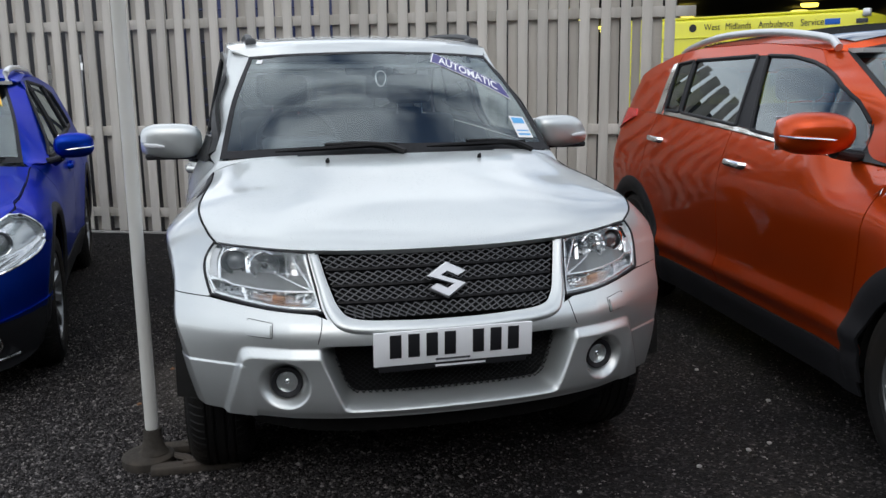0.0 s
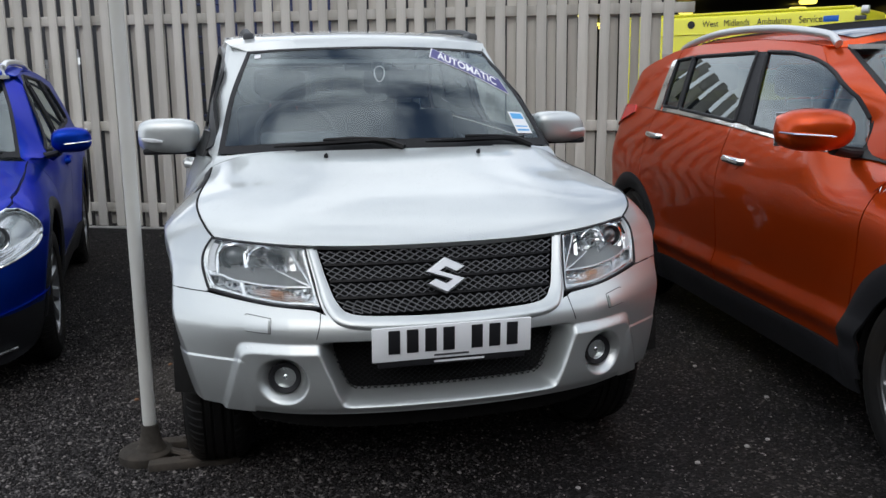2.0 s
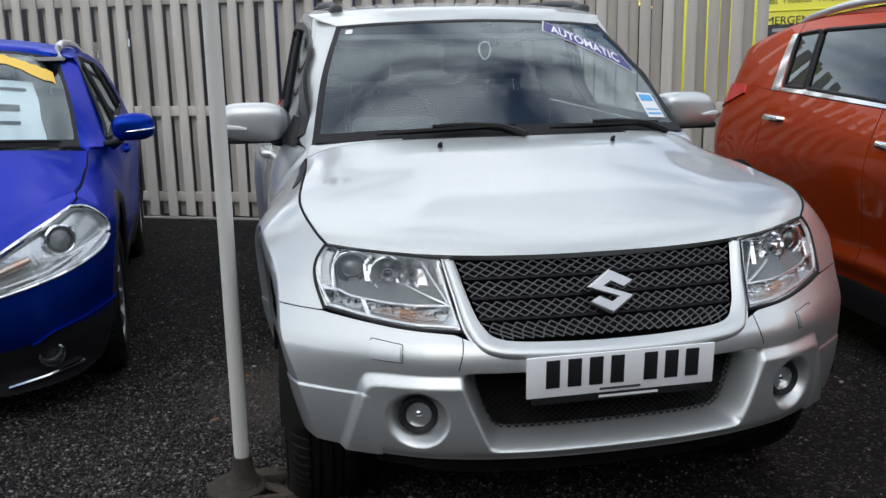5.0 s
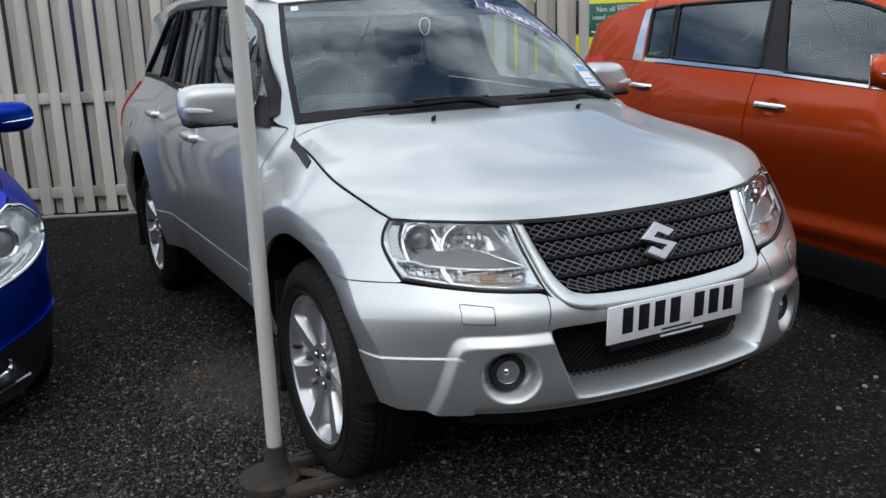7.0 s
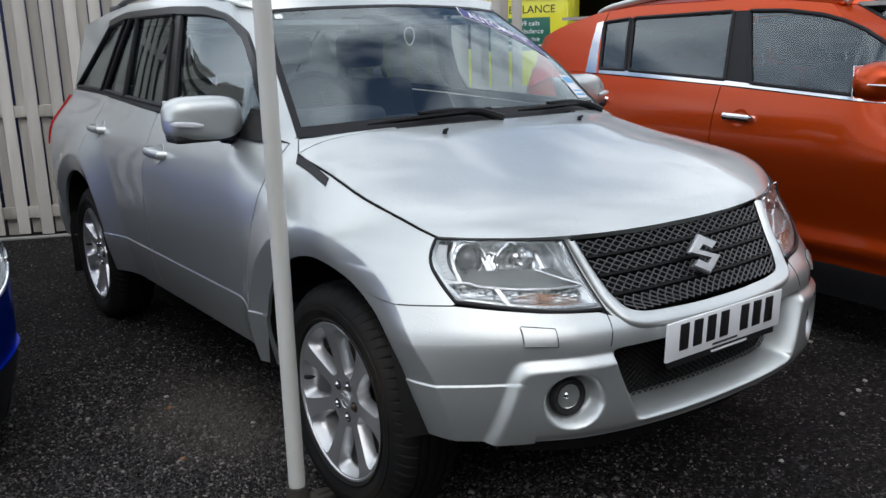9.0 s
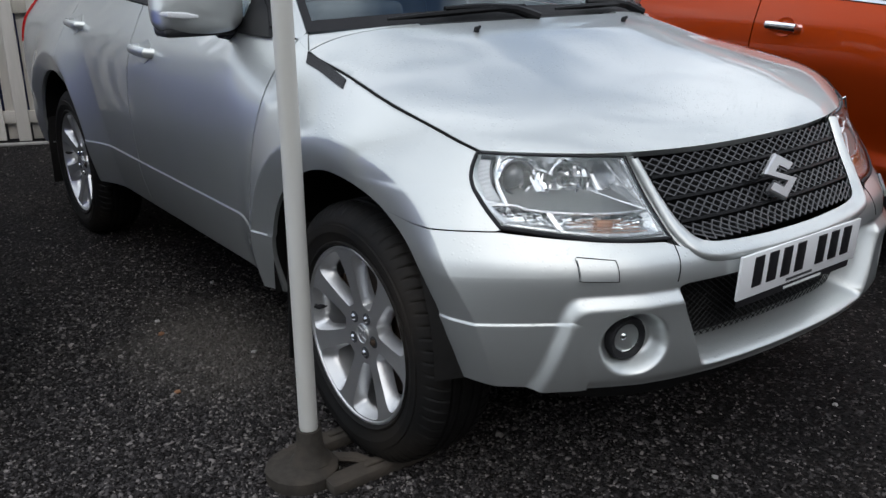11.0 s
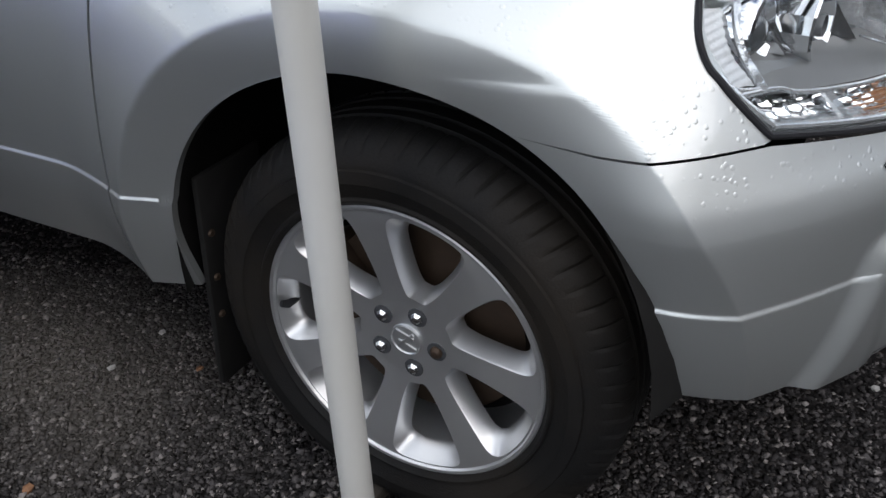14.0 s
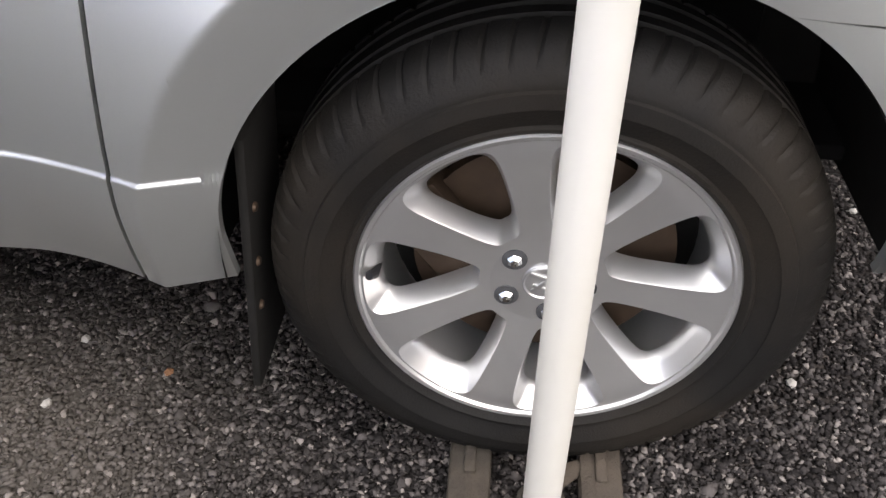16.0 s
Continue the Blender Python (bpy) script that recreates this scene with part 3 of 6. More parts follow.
    keep("spokes", bm, ALLOY, "seven broad silver spokes" if kind == "silver" else "silver spokes")
    bm = lathe([(0.001, deep(0.07) - 0.001), (0.060, deep(0.07) - 0.0005), (0.0705, deep(0.07)), (0.071, deep(0.07) - 0.05)], 56, m=turn)
    keep("hub", bm, ALLOY)
    hub_x = deep(0.07)
    bm = lathe([(0.001, hub_x + 0.002), (0.024, hub_x + 0.002), (0.026, hub_x + 0.004), (0.028, hub_x + 0.003), (0.029, hub_x - 0.006)], 40, m=turn)
    for sgn in (1, -1):
        box((0.003, 0.034, 0.006), (hub_x + 0.003, 0.0, 0.010 * sgn), 0.001, m=Matrix.Rotation(radians(-30), 4, "X"), bm=bm)
    box((0.003, 0.040, 0.006), (hub_x + 0.003, 0.0, 0.0), 0.001, m=Matrix.Rotation(radians(35), 4, "X"), bm=bm)
    keep("hub_cap", bm, ALLOY, "silver hub cap with an embossed emblem")
    for k in range(5):
        a = radians(-17 + 72 * k)
        # shallow ring whose dark grey stands for the shade in the nut's recess
        bm = lathe([(0.0165, -0.02), (0.0165, 0.0012), (0.0145, 0.0012), (0.009, 0.0008)], 24, m=Matrix.Translation((hub_x, 0.054 * math.cos(a), 0.054 * math.sin(a))) @ turn)
        keep("nut_pocket", bm, GREY_PLASTIC)
        bm = lathe([(0.0001, 0.010), (0.006, 0.009), (0.0105, 0.004), (0.011, -0.01)], 6 if k else 24, m=Matrix.Translation((hub_x, 0.054 * math.cos(a), 0.054 * math.sin(a))) @ turn)
        keep("wheel_nut", bm, CHROME if k != 0 else STEEL, "chrome wheel nut" if k != 0 else "rusty locking wheel nut")
    bm = tube([(face - 0.04, 0.0, 0.0), (face - 0.016, 0.0, 0.0), (face - 0.006, -0.004, 0.006)], [0.0085, 0.0075, 0.006], 10)
    bmesh.ops.transform(bm, matrix=Matrix.Translation((0.0, (rim * 0.915) * math.cos(2.93), (rim * 0.915) * math.sin(2.93))), verts=bm.verts)
    keep("valve", bm, BLACK_PLASTIC, "black rubber valve")
    bm = lathe([(0.03, face - 0.085), (rim - 0.065, face - 0.085), (rim - 0.065, face - 0.105), (0.03, face - 0.105)], 64, m=turn)
    keep("brake_disc", bm, STEEL, "rust-brown brake disc")
    bm = box((0.07, 0.09, 0.16), (face - 0.095, -0.13, 0.06), 0.012, m=Matrix.Rotation(radians(25), 4, "X"))
    keep("brake_caliper", bm, STEEL)
    bm = lathe([(rim - 0.03, -0.03), (0.02, -0.04)], 48, m=turn)
    keep("brake_backplate", bm, DARK)
    return made


def add_wheel(meshes, root, x, y, z, side, spin=0.0, name="wheel"):
    hub = new(name)
    hub.parent = root
    hub.matrix_local = Matrix.Translation((x, y, z)) @ Matrix.Rotation(0 if side > 0 else math.pi, 4, "Z") @ Matrix.Rotation(spin, 4, "X")
    for nm, me, label in meshes:
        ob = new(nm, me)
        ob.parent = hub
        if label:
            tagged(ob, label)
    return hub


def ring_pts(cx, cz, r, n=24):
    return [(cx + r * math.cos(2 * math.pi * k / n), cz + r * math.sin(2 * math.pi * k / n)) for k in range(n)]


def seat(root, x, y, z, wide):
    bm = box((wide, 0.5, 0.16), (x, y, z), 0.05, 3)
    box((wide, 0.15, 0.62), (x, y + 0.3, z + 0.34), 0.05, 3, m=Matrix.Rotation(radians(-14), 4, "X"), bm=bm)
    ob = part("seat", bm, INTERIOR, root, "dark grey cloth seat")
    for hx in ((0,) if wide < 0.7 else (-0.36, 0.36)):
        bm = box((0.26, 0.09, 0.17), (x + hx, y + 0.42, z + 0.79), 0.04, 3)
        head = part("headrest", bm, INTERIOR, ob)
        bm = bmesh.new()
        tube([(x + hx - 0.073, y + 0.4, z + 0.6), (x + hx - 0.073, y + 0.41, z + 0.73), (x + hx + 0.073, y + 0.41, z + 0.73), (x + hx + 0.073, y + 0.4, z + 0.6)], 0.0075, 8, bm)
        part("headrest_post", bm, CHROME, head)


def car_body(shape, root, paint_mat, sp):
    """Hood, fenders, doors, glass, roof and inner shell, by the numbers in sp."""
    A = shape.arc
    hf, hr = shape.hubs
    sill = sp["sill"]
    belt = lambda y: float(np.interp(y, [p[0] for p in sp["belt"]], [p[1] for p in sp["belt"]]))
    roofz = lambda y: float(np.interp(y, [p[0] for p in sp["roof"]], [p[1] for p in sp["roof"]]))
    yA, yB, yC = sp["doors"]
    for side in (-1, 1):
        # front fender: over the arch, and the piece between arch and door
        right = [(yA + 0.01, sill), (yA, 0.54), (yA - 0.03, 0.84), (yA - 0.045, belt(yA))]
        arch_run = A(hf, sp["arch_from"], 4, 40)
        ya = arch_run[-1][0]
        tops = curve_pts([sp["fender_front"][-1], *sp["hood_side"], right[-1]], 80)
        topz = lambda y: float(np.interp(y, tops[:, 0], tops[:, 1]))
        left = [arch_run[0], *sp["fender_front"]]
        g2 = coons(arch_run, [(y, topz(y)) for y in np.linspace(left[-1][0], ya, 60)], curve_pts(left, 60, False), [arch_run[-1], (ya, topz(ya))], 110, 60, smooth=False)
        g2 = shape.flat(g2)
        fender = sheet("fender", mirrored(shape.at(g2), side), paint_mat, root, gap=0.0, inward=(-side, 0, 0))
        rows_panel("fender_rear", shape, side, [(ya, sill), (ya, topz(ya))], [(y - 0.003, z) for y, z in right], 24, paint_mat, fender, gap=0.0)
        # doors
        d1 = rows_panel("front_door", shape, side, right, [(yB, sill), (yB + 0.01, belt(yB))], 60, paint_mat, root, gap=0.0035)
        q0 = A(hr, 140, 140, 1)[0]
        rr = [(hr - shape.arch - 0.04, sill), (hr - shape.arch * 0.98, 0.52), (q0[0], q0[1] + 0.005), (yC, 0.88), (yC + 0.01, belt(yC))]
        d2 = rows_panel("rear_door", shape, side, [(yB, sill), (yB + 0.01, belt(yB))], rr, 60, paint_mat, root, gap=0.0035)
        yT = shape.tail - 0.2
        qb = A(hr, 140, 4, 24)
        yq = qb[-1][0]
        panel("rear_quarter", shape, side, qb[::1], [(yC + 0.01, belt(yC)), (yq, belt(yq))], [qb[0], (yC, 0.88), (yC + 0.01, belt(yC))], [qb[-1], (yq, belt(yq))], 70, 36, paint_mat, root)
        panel("rear_bumper_side", shape, side, [(yq, 0.40), (yT, 0.40)], [(yq, belt(yq)), (yT, belt(yT))], [(yq, 0.40), (yq, belt(yq))], [(yT, 0.40), (yT, belt(yT))], 8, 36, paint_mat, root, gap=0)
        # sill skirt behind the rear wheel and the tail
        panel("tail_panel", shape, side, [(yT, 0.40), (shape.tail - 0.002, 0.40)], [(yT, belt(yT)), (shape.tail - 0.002, belt(yT))], [(yT, 0.40), (yT, belt(yT))], [(shape.tail - 0.002, 0.40), (shape.tail - 0.002, belt(yT))], 24, 20, paint_mat, root)
        # handles
        for d, y in ((d1, yB - 0.17), (d2, yC - 0.14)):
            z = belt(y) - sp["handle_drop"]
            c = shape.at(np.array(shape.sy(y, z)), 0.0)
            bm = tube([(side * (c[0] - 0.01), y - 0.085, z - 0.004), (side * (c[0] + 0.022), y - 0.075, z), (side * (c[0] + 0.03), y, z + 0.004), (side * (c[0] + 0.024), y + 0.08, z + 0.006), (side * (c[0] - 0.01), y + 0.095, z + 0.004)], 0.014, 10, flat=1.3)
            part("handle", bm, sp["handle_mat"], d, sp["handle_label"])
            g = coons([(-1, -1), (1, -1)], [(-1, 1), (1, 1)], [(-1, -1), (-1, 1)], [(1, -1), (1, 1)], 14, 14)
            rad = np.maximum(np.abs(g).max(-1), 1e-6) / np.maximum(np.hypot(g[..., 0], g[..., 1]), 1e-6)
            gg = g * rad[..., None]
            base = shape.at(np.stack([1 + y - shape.yc(z + gg[..., 1] * 0.042) + gg[..., 0] * 0.055, z + gg[..., 1] * 0.042], -1), 0.0)
            base[..., 0] += 0.0022
            rr2 = np.hypot(gg[..., 0], gg[..., 1])
            base[..., 0] -= 0.004 * (1 - rr2**2)
            sheet("handle_recess", mirrored(base, side), sp["recess_mat"], d, lip=0.002, gap=0)
        # side glass and its pillars
        gl = sp["glass"]
        names = ("front_window", "rear_window", "quarter_window")
        for (bt, tp), nm in zip(gl, names):
            left, right = [bt[0], tp[0]], [bt[-1], tp[-1]]
            mat = GLASS if nm == "front_window" else sp["rear_glass"]
            panel(nm, shape, side, bt, tp, left, right, 16, 14, mat, d1 if nm == "front_window" else (d2 if nm == "rear_window" else root), off=-0.006, lip=0.004, gap=0)
        # black window frames: a run round each pane
        for (bt, tp), nm in zip(gl, names):
            loop = list(bt) + list(tp[::-1])
            pts = curve_pts(loop + [loop[0]], 90, False)
            pos = shape.at(np.array(shape.flank([tuple(p) for p in pts])), -0.001)
            pos = mirrored(pos, side)
            bm = tube([tuple(p) for p in pos], 0.010, 8, cap=False)
            part("window_seal", bm, BLACK_PLASTIC, root, "black rubber window seal")
        (b0, t0), (b1, t1), (b2, t2) = gl
        for (l, r, mat) in (((b0[-1], t0[-1]), (b1[0], t1[0]), sp["pillar_mat"]), ((b1[-1], t1[-1]), (b2[0], t2[0]), sp["pillar_mat"])):
            panel("door_pillar", shape, side, [l[0], r[0]], [l[1], r[1]], [l[0], l[1]], [r[0], r[1]], 5, 12, mat, root, off=-0.002)
        if "frame" in sp:
            run = [(1.345, 1.13), (1.40, 1.215), *t0, *t1, *t2] if side < 0 else [*t0[-2:], *t1, *t2]
            upper = [(y - (0.03 if y < 1.7 else 0.0), min(z + sp["frame"], roofz(y) - 0.006) if y > 1.9 else z + 0.6 * sp["frame"]) for y, z in run]
            panel("window_frame", shape, side, curve_pts(run, 60, False), curve_pts(upper, 60, False), [run[0], upper[0]], [run[-1], upper[-1]], 60, 4, GLOSS_BLACK, d1, off=0.011, smooth=False, gap=0, lip=0.012)
            lo, hi = sp["split"]
            pos = shape.at(np.array(shape.flank([lo, hi])), 0.001)
            part("window_divider", tube([tuple(q) for q in curve_pts(mirrored(pos, side), 8)], 0.013, 8), BLACK_PLASTIC, d2)
        # rear pillar
        panel("rear_pillar", shape, side, [(b2[-1][0], belt(b2[-1][0])), (yT, belt(yT)), (shape.tail - 0.03, belt(yT))], [(y, roofz(y)) for y in np.linspace(t2[-1][0], shape.tail - 0.22, 12)], [(b2[-1][0], belt(b2[-1][0])), b2[-1], t2[-1], (t2[-1][0], roofz(t2[-1][0]))], [(shape.tail - 0.03, belt(yT)), (shape.tail - 0.12, 1.3), (shape.tail - 0.22, roofz(shape.tail - 0.22))], 24, 24, paint_mat, root)
        # belt strip between doors and glass
        ys = np.linspace(b0[0][0], b2[-1][0], 12)
        low = [(y, belt(y) + 0.001) for y in ys]
        zlo = lambda y: float(np.interp(y, [b0[0][0], b0[-1][0], b1[0][0], b1[-1][0], b2[0][0], b2[-1][0]], [b0[0][1], b0[-1][1], b1[0][1], b1[-1][1], b2[0][1], b2[-1][1]]))
        high = [(y, zlo(y)) for y in ys]
        panel("belt_trim", shape, side, low, high, [low[0], high[0]], [low[-1], high[-1]], 40, 4, sp["belt_mat"], root, off=0.002)
        # roof side: from the panes' top to the roof's edge
        yw = sp["screen_top"][1][1]
        tops = [*t0, *t1, *t2]
        ahead = max(t0[0][0], yw) + 0.08
        tops = sorted([*tops, (ahead, float(np.interp(ahead, [q[0] for q in tops], [q[1] for q in tops])))])
        low = [(y, z) for y, z in tops]
        high = [(y, roofz(y) if y >= yw + 0.05 else z + 0.006) for y, z in tops]
        panel("roof_side", shape, side, low, high, [low[0], high[0]], [low[-1], high[-1]], 70, 5, paint_mat, root, smooth=False)
        # windscreen pillar
        cb, ct = sp["screen_bottom"][1], sp["screen_top"][1]
        g3a = [(cb[0], cb[1], cb[2]), tuple((np.array(cb) * 0.5 + np.array(ct) * 0.5) + np.array((0.012, -0.01, 0.015))), (ct[0], ct[1], ct[2])]
        end = max(t0[0][0], yw) + 0.08
        pil = [(yA - 0.045, belt(yA)), b0[0], t0[0], *[q for q in t0[1:] if q[0] < yw + 0.05], (end, roofz(end))]
        g3b = shape.at(np.array(shape.flank(pil)), 0.002)
        g = coons([g3a[0], tuple(g3b[0])], [g3a[-1], tuple(g3b[-1])], g3a, [tuple(p) for p in g3b], 8, 40)
        if "sail" in sp:
            low, high = sp["sail"]
            panel("mirror_sail", shape, side, low, high, [low[0], high[0]], [low[-1], high[-1]], 8, 8, GLOSS_BLACK, d1, off=0.013, lip=0.012, gap=0, label="black plastic corner at the mirror's root")
        pillar = sheet("windscreen_pillar", mirrored(g, side), paint_mat, root)
        sheet("pillar_lining", mirrored(g - np.array((0.012, -0.004, 0.008)), side), INTERIOR, pillar, lip=0.0, gap=0)
        # arch liner
        for hub in (hf, hr):
            bm = bmesh.new()
            rows = []
            for x, grow in ((0.40, 0.03), (shape.width(0.6) - 0.06, 0.03), (shape.width(0.6) + shape.flare * 0.5 - 0.012, 0.002)):
                arch_run = [(hub + shape.arch + grow, sill), *A(hub, 0, 180, 24, grow), (hub - shape.arch - grow, shape.arch_z - 0.02)]
                rows.append([bm.verts.new((side * x, y, z)) for y, z in arch_run])
            for ra, rb in zip(rows, rows[1:]):
                for k in range(len(ra) - 1):
                    bm.faces.new((ra[k], ra[k + 1], rb[k + 1], rb[k]))
            bm.faces.new(rows[0])
            part("arch_liner", bm, LINER, root, "black wheel arch liner")
    # hood
    run = curve_pts([sp["fender_front"][-1], *sp["hood_side"], (yA - 0.045, belt(yA))], 80)
    run = [q for q in run if q[0] < yA - 0.062][::6]
    edge = [tuple(p + np.array((-0.003, 0, 0.002))) for p in shape.at(np.array(shape.flank([tuple(q) for q in run])))]
    fe, re, se = [*sp["hood_front"][:-1], edge[0]], [*sp["hood_rear"][:-1], edge[-1]], edge[1:-1]
    nu, nv = 81, 60
    f = [(-x, y, z) for x, y, z in fe[::-1]] + list(fe[1:])
    r = [(-x, y, z) for x, y, z in re[::-1]] + list(re[1:])
    rt = [fe[-1], *se, re[-1]]
    g = coons(f, r, [(-x, y, z) for x, y, z in rt], rt, nu, nv)
    u = np.linspace(-1, 1, nu)[:, None]
    v = np.linspace(0, 1, nv)[None]
    if "hood_bow" in sp:
        py, pz = sp["hood_bow"]
        ep = curve_pts(edge, nv)
        xe, ye, ze = ep[:, 0][None], ep[:, 1][None], ep[:, 2][None]
        yc = fe[0][1] + (re[0][1] - fe[0][1]) * v
        zc = fe[0][2] + (re[0][2] - fe[0][2]) * v
        g = np.stack([u * xe, ye + (yc - ye) * (1 - np.abs(u) ** py), ze + (zc - ze) * (1 - np.abs(u) ** pz)], -1)
    for fn in sp["hood_shape"]:
        g[..., 2] += fn(u, v) * ((1 - np.abs(u) ** 6) if "hood_bow" in sp else 1)
    bonnet_rear, cbc0 = g[:, -1].copy(), sp["screen_bottom"][1]
    hood = sheet("bonnet", g, paint_mat, root, lip=0.02, sharp=50, label=sp["hood_label"])
    for side in (-1, 1):
        part("bonnet_gap", tube([tuple(q) for q in curve_pts(mirrored(np.array(edge) + (0.003, 0, -0.003), side), 60)], 0.0038, 6), DARK, hood)
        e1, p1, c1 = np.array(edge[-1]), shape.at(np.array(shape.sy(yA - 0.045, belt(yA))), 0.001), np.array(sp["screen_bottom"][1])
        g = coons([e1 + (0.004, 0.002, -0.003), p1], [c1 + (0.0, -0.004, -0.002), c1 * 0.4 + p1 * 0.6 + (0, 0, 0.004)], [e1 + (0.004, 0.002, -0.003), c1 + (0.0, -0.004, -0.002)], [p1, c1 * 0.4 + p1 * 0.6 + (0, 0, 0.004)], 8, 8)
        sheet("fender_corner", mirrored(g, side), paint_mat, root, lip=0.01, gap=0)
        if "frame" in sp:
            rear = np.array([p for p in bonnet_rear if p[0] > 0.40])
            ys, zs = np.interp(rear[:, 0], [0.40, 0.55, cbc0[0]], [1.128, 1.162, cbc0[1]]), np.interp(rear[:, 0], [0.40, cbc0[0]], [1.128, cbc0[2] - 0.004])
            reach = np.stack([np.minimum(rear[:, 0], cbc0[0]), ys - 0.012, zs], 1)
            g = np.stack([rear * (1 - f) + reach * f + (0, 0, 0.006 * math.sin(math.pi * f)) for f in np.linspace(0.03, 0.9, 6)], 1)
            sheet("scuttle_corner", mirrored(g, side), paint_mat, root, lip=0.008, gap=0, inside=(0, 1.3, 0.6))
    # windscreen with its black border
    cbm, cbc = sp["screen_bottom"]
    ctm, ctc = sp["screen_top"]
    def arcx(mid, cor):
        return [(-cor[0], cor[1], cor[2]), (-cor[0] * 0.62, mid[1] + (cor[1] - mid[1]) * 0.36, mid[2] + (cor[2] - mid[2]) * 0.38), mid, (cor[0] * 0.62, mid[1] + (cor[1] - mid[1]) * 0.36, mid[2] + (cor[2] - mid[2]) * 0.38), cor]
    lft = [(-cbc[0], cbc[1], cbc[2]), tuple(np.array((-1, 1, 1)) * ((np.array(cbc) + np.array(ctc)) / 2 + np.array((0.012, -0.01, 0.015)))), (-ctc[0], ctc[1], ctc[2])]
    rgt = [tuple(np.array(p) * (-1, 1, 1)) for p in lft]
    g = coons(arcx(cbm, cbc), arcx(ctm, ctc), lft, rgt, 65, 33)
    bulge = 0.02 * np.sin(np.linspace(0, np.pi, 33))[None] * np.sin(np.linspace(0, np.pi, 65))[:, None]
    g[..., 1] -= bulge
    g[..., 2] += bulge
    screen = sheet("windscreen", g, GLASS, root, lip=0.005, gap=0, label="clear windscreen with a black border")
    g_screen = g.copy()
    n = grid_normals(g)
    if n[32, 16, 1] > 0:
        n = -n
    g2 = g + n * 0.0015
    keep = np.ones((64, 32), bool)
    keep[:1], keep[-1:], keep[:, :2], keep[:, -1:] = False, False, False, False
    sheet("windscreen_border", g2, BLACK_PLASTIC, screen, lip=0.001, gap=0, skip=keep)
    # roof
    yr = shape.tail - 0.22
    er = shape.at(np.array([shape.sy(y, roofz(y)) for y in np.linspace(ctc[1] + 0.06, yr, 8)]))
    er = [ctc] + [tuple(p) for p in er]
    zc = sp["roof_crown"]
    xr = er[-1]
    back = [(-xr[0], xr[1], xr[2]), (-xr[0] * 0.6, xr[1] + 0.05, xr[2] + zc * 0.7), (0, xr[1] + 0.07, xr[2] + zc), (xr[0] * 0.6, xr[1] + 0.05, xr[2] + zc * 0.7), xr]
    g = coons(arcx(ctm, ctc), back, [tuple(np.array(p) * (-1, 1, 1)) for p in er], er, 40, 30)
    vv = np.linspace(0, 1, 30)[None]
    g[..., 2] += sp["roof_rise"] * (1 - np.exp(-vv / 0.05)) * (1 - vv) * np.sin(np.linspace(0, np.pi, 40))[:, None] ** 0.4
    top = sheet("roof", g, paint_mat, root, inside=(0, 2.5, 0.7))
    if "roof_glass" in sp:
        sheet("roof_glass", g[3:-3, 1:-3] + (0, 0, 0.006), sp["roof_glass"], top, lip=0.006, gap=0, inside=(0, 2.5, 0.7), label="black glass roof panel")
    # tailgate glass closes the back
    yT = shape.tail
    g = coons([(-0.62, yT - 0.03, belt(yT)), (0.62, yT - 0.03, belt(yT))], back, [(-0.62, yT - 0.03, belt(yT)), back[0]], [(0.62, yT - 0.03, belt(yT)), back[-1]], 12, 10)
    sheet("tailgate_window", g, PRIVACY, root, lip=0.004, gap=0)
    # inner shell: floor, firewall and engine bay block
    wi = shape.width(0.5) - 0.07
    bm = box((2 * wi, hr - hf - 0.95, 0.06), (0, (hf + hr) / 2, sill + 0.03), 0.01)
    box((1.0, shape.tail - 0.6, 0.10), (0, shape.tail / 2 + 0.2, sill + 0.02), 0.01, bm=bm)
    part("underbody", bm, DARK, root)
    bm = box((0.9, 0.75, 0.5), (0, hf + 0.05, 0.62), 0.04)
    part("engine_block", bm, DARK, root)
    # hidden dark board, added to deepen the shade under the front
    bm = box((1.15, 1.0, 0.03), (0, 0.32 + 0.5, sill + 0.06), 0.01)
    part("undertray", bm, DARK, root)
    # cabin
    yd = sp["screen_bottom"][0][1]
    bm = box((1.22, 0.48, 0.10), (0, yd + 0.45, belt(yA) - 0.03), 0.04, 3)
    box((1.30, 0.2, 0.34), (0, yd + 0.50, belt(yA) - 0.19), 0.04, 3, bm=bm)
    box((0.34, 0.22, 0.09), (sp["drive"] * 0.36, yd + 0.50, belt(yA) + 0.035), 0.03, 3, bm=bm)
    part("dashboard", bm, GREY_PLASTIC, root, "dark grey plastic dashboard")
    for side in (-1, 1):
        seat(root, side * 0.36, yB - 0.18, 0.60, 0.5)
        bm = box((0.04, yC - yA - 0.5, 0.40), (side * (shape.width(0.9) - 0.12), (yA + yC) / 2 + 0.2, belt(yA) - 0.26), 0.015)
        part("door_lining", bm, INTERIOR, root)
    seat(root, 0, yC - 0.28, 0.62, 1.2)
    bm = bmesh.new()
    tm = Matrix.Translation((sp["drive"] * 0.36, yd + 0.62, belt(yA) + 0.045)) @ Matrix.Rotation(radians(62), 4, "X")
    tube([tm @ Vector((0.185 * math.cos(a), 0.185 * math.sin(a), 0)) for a in np.linspace(0, 2 * math.pi, 49)], 0.015, 10, bm, cap=False)
    box((0.15, 0.12, 0.05), m=tm @ Matrix.Translation((0, -0.02, -0.02)), at=(0, 0, 0), bm=bm)
    for a in (0.2, math.pi - 0.2, -1.57):
        tube([tm @ Vector((0.05 * math.cos(a), 0.05 * math.sin(a), -0.01)), tm @ Vector((0.18 * math.cos(a), 0.18 * math.sin(a), 0))], 0.012, 8, bm)
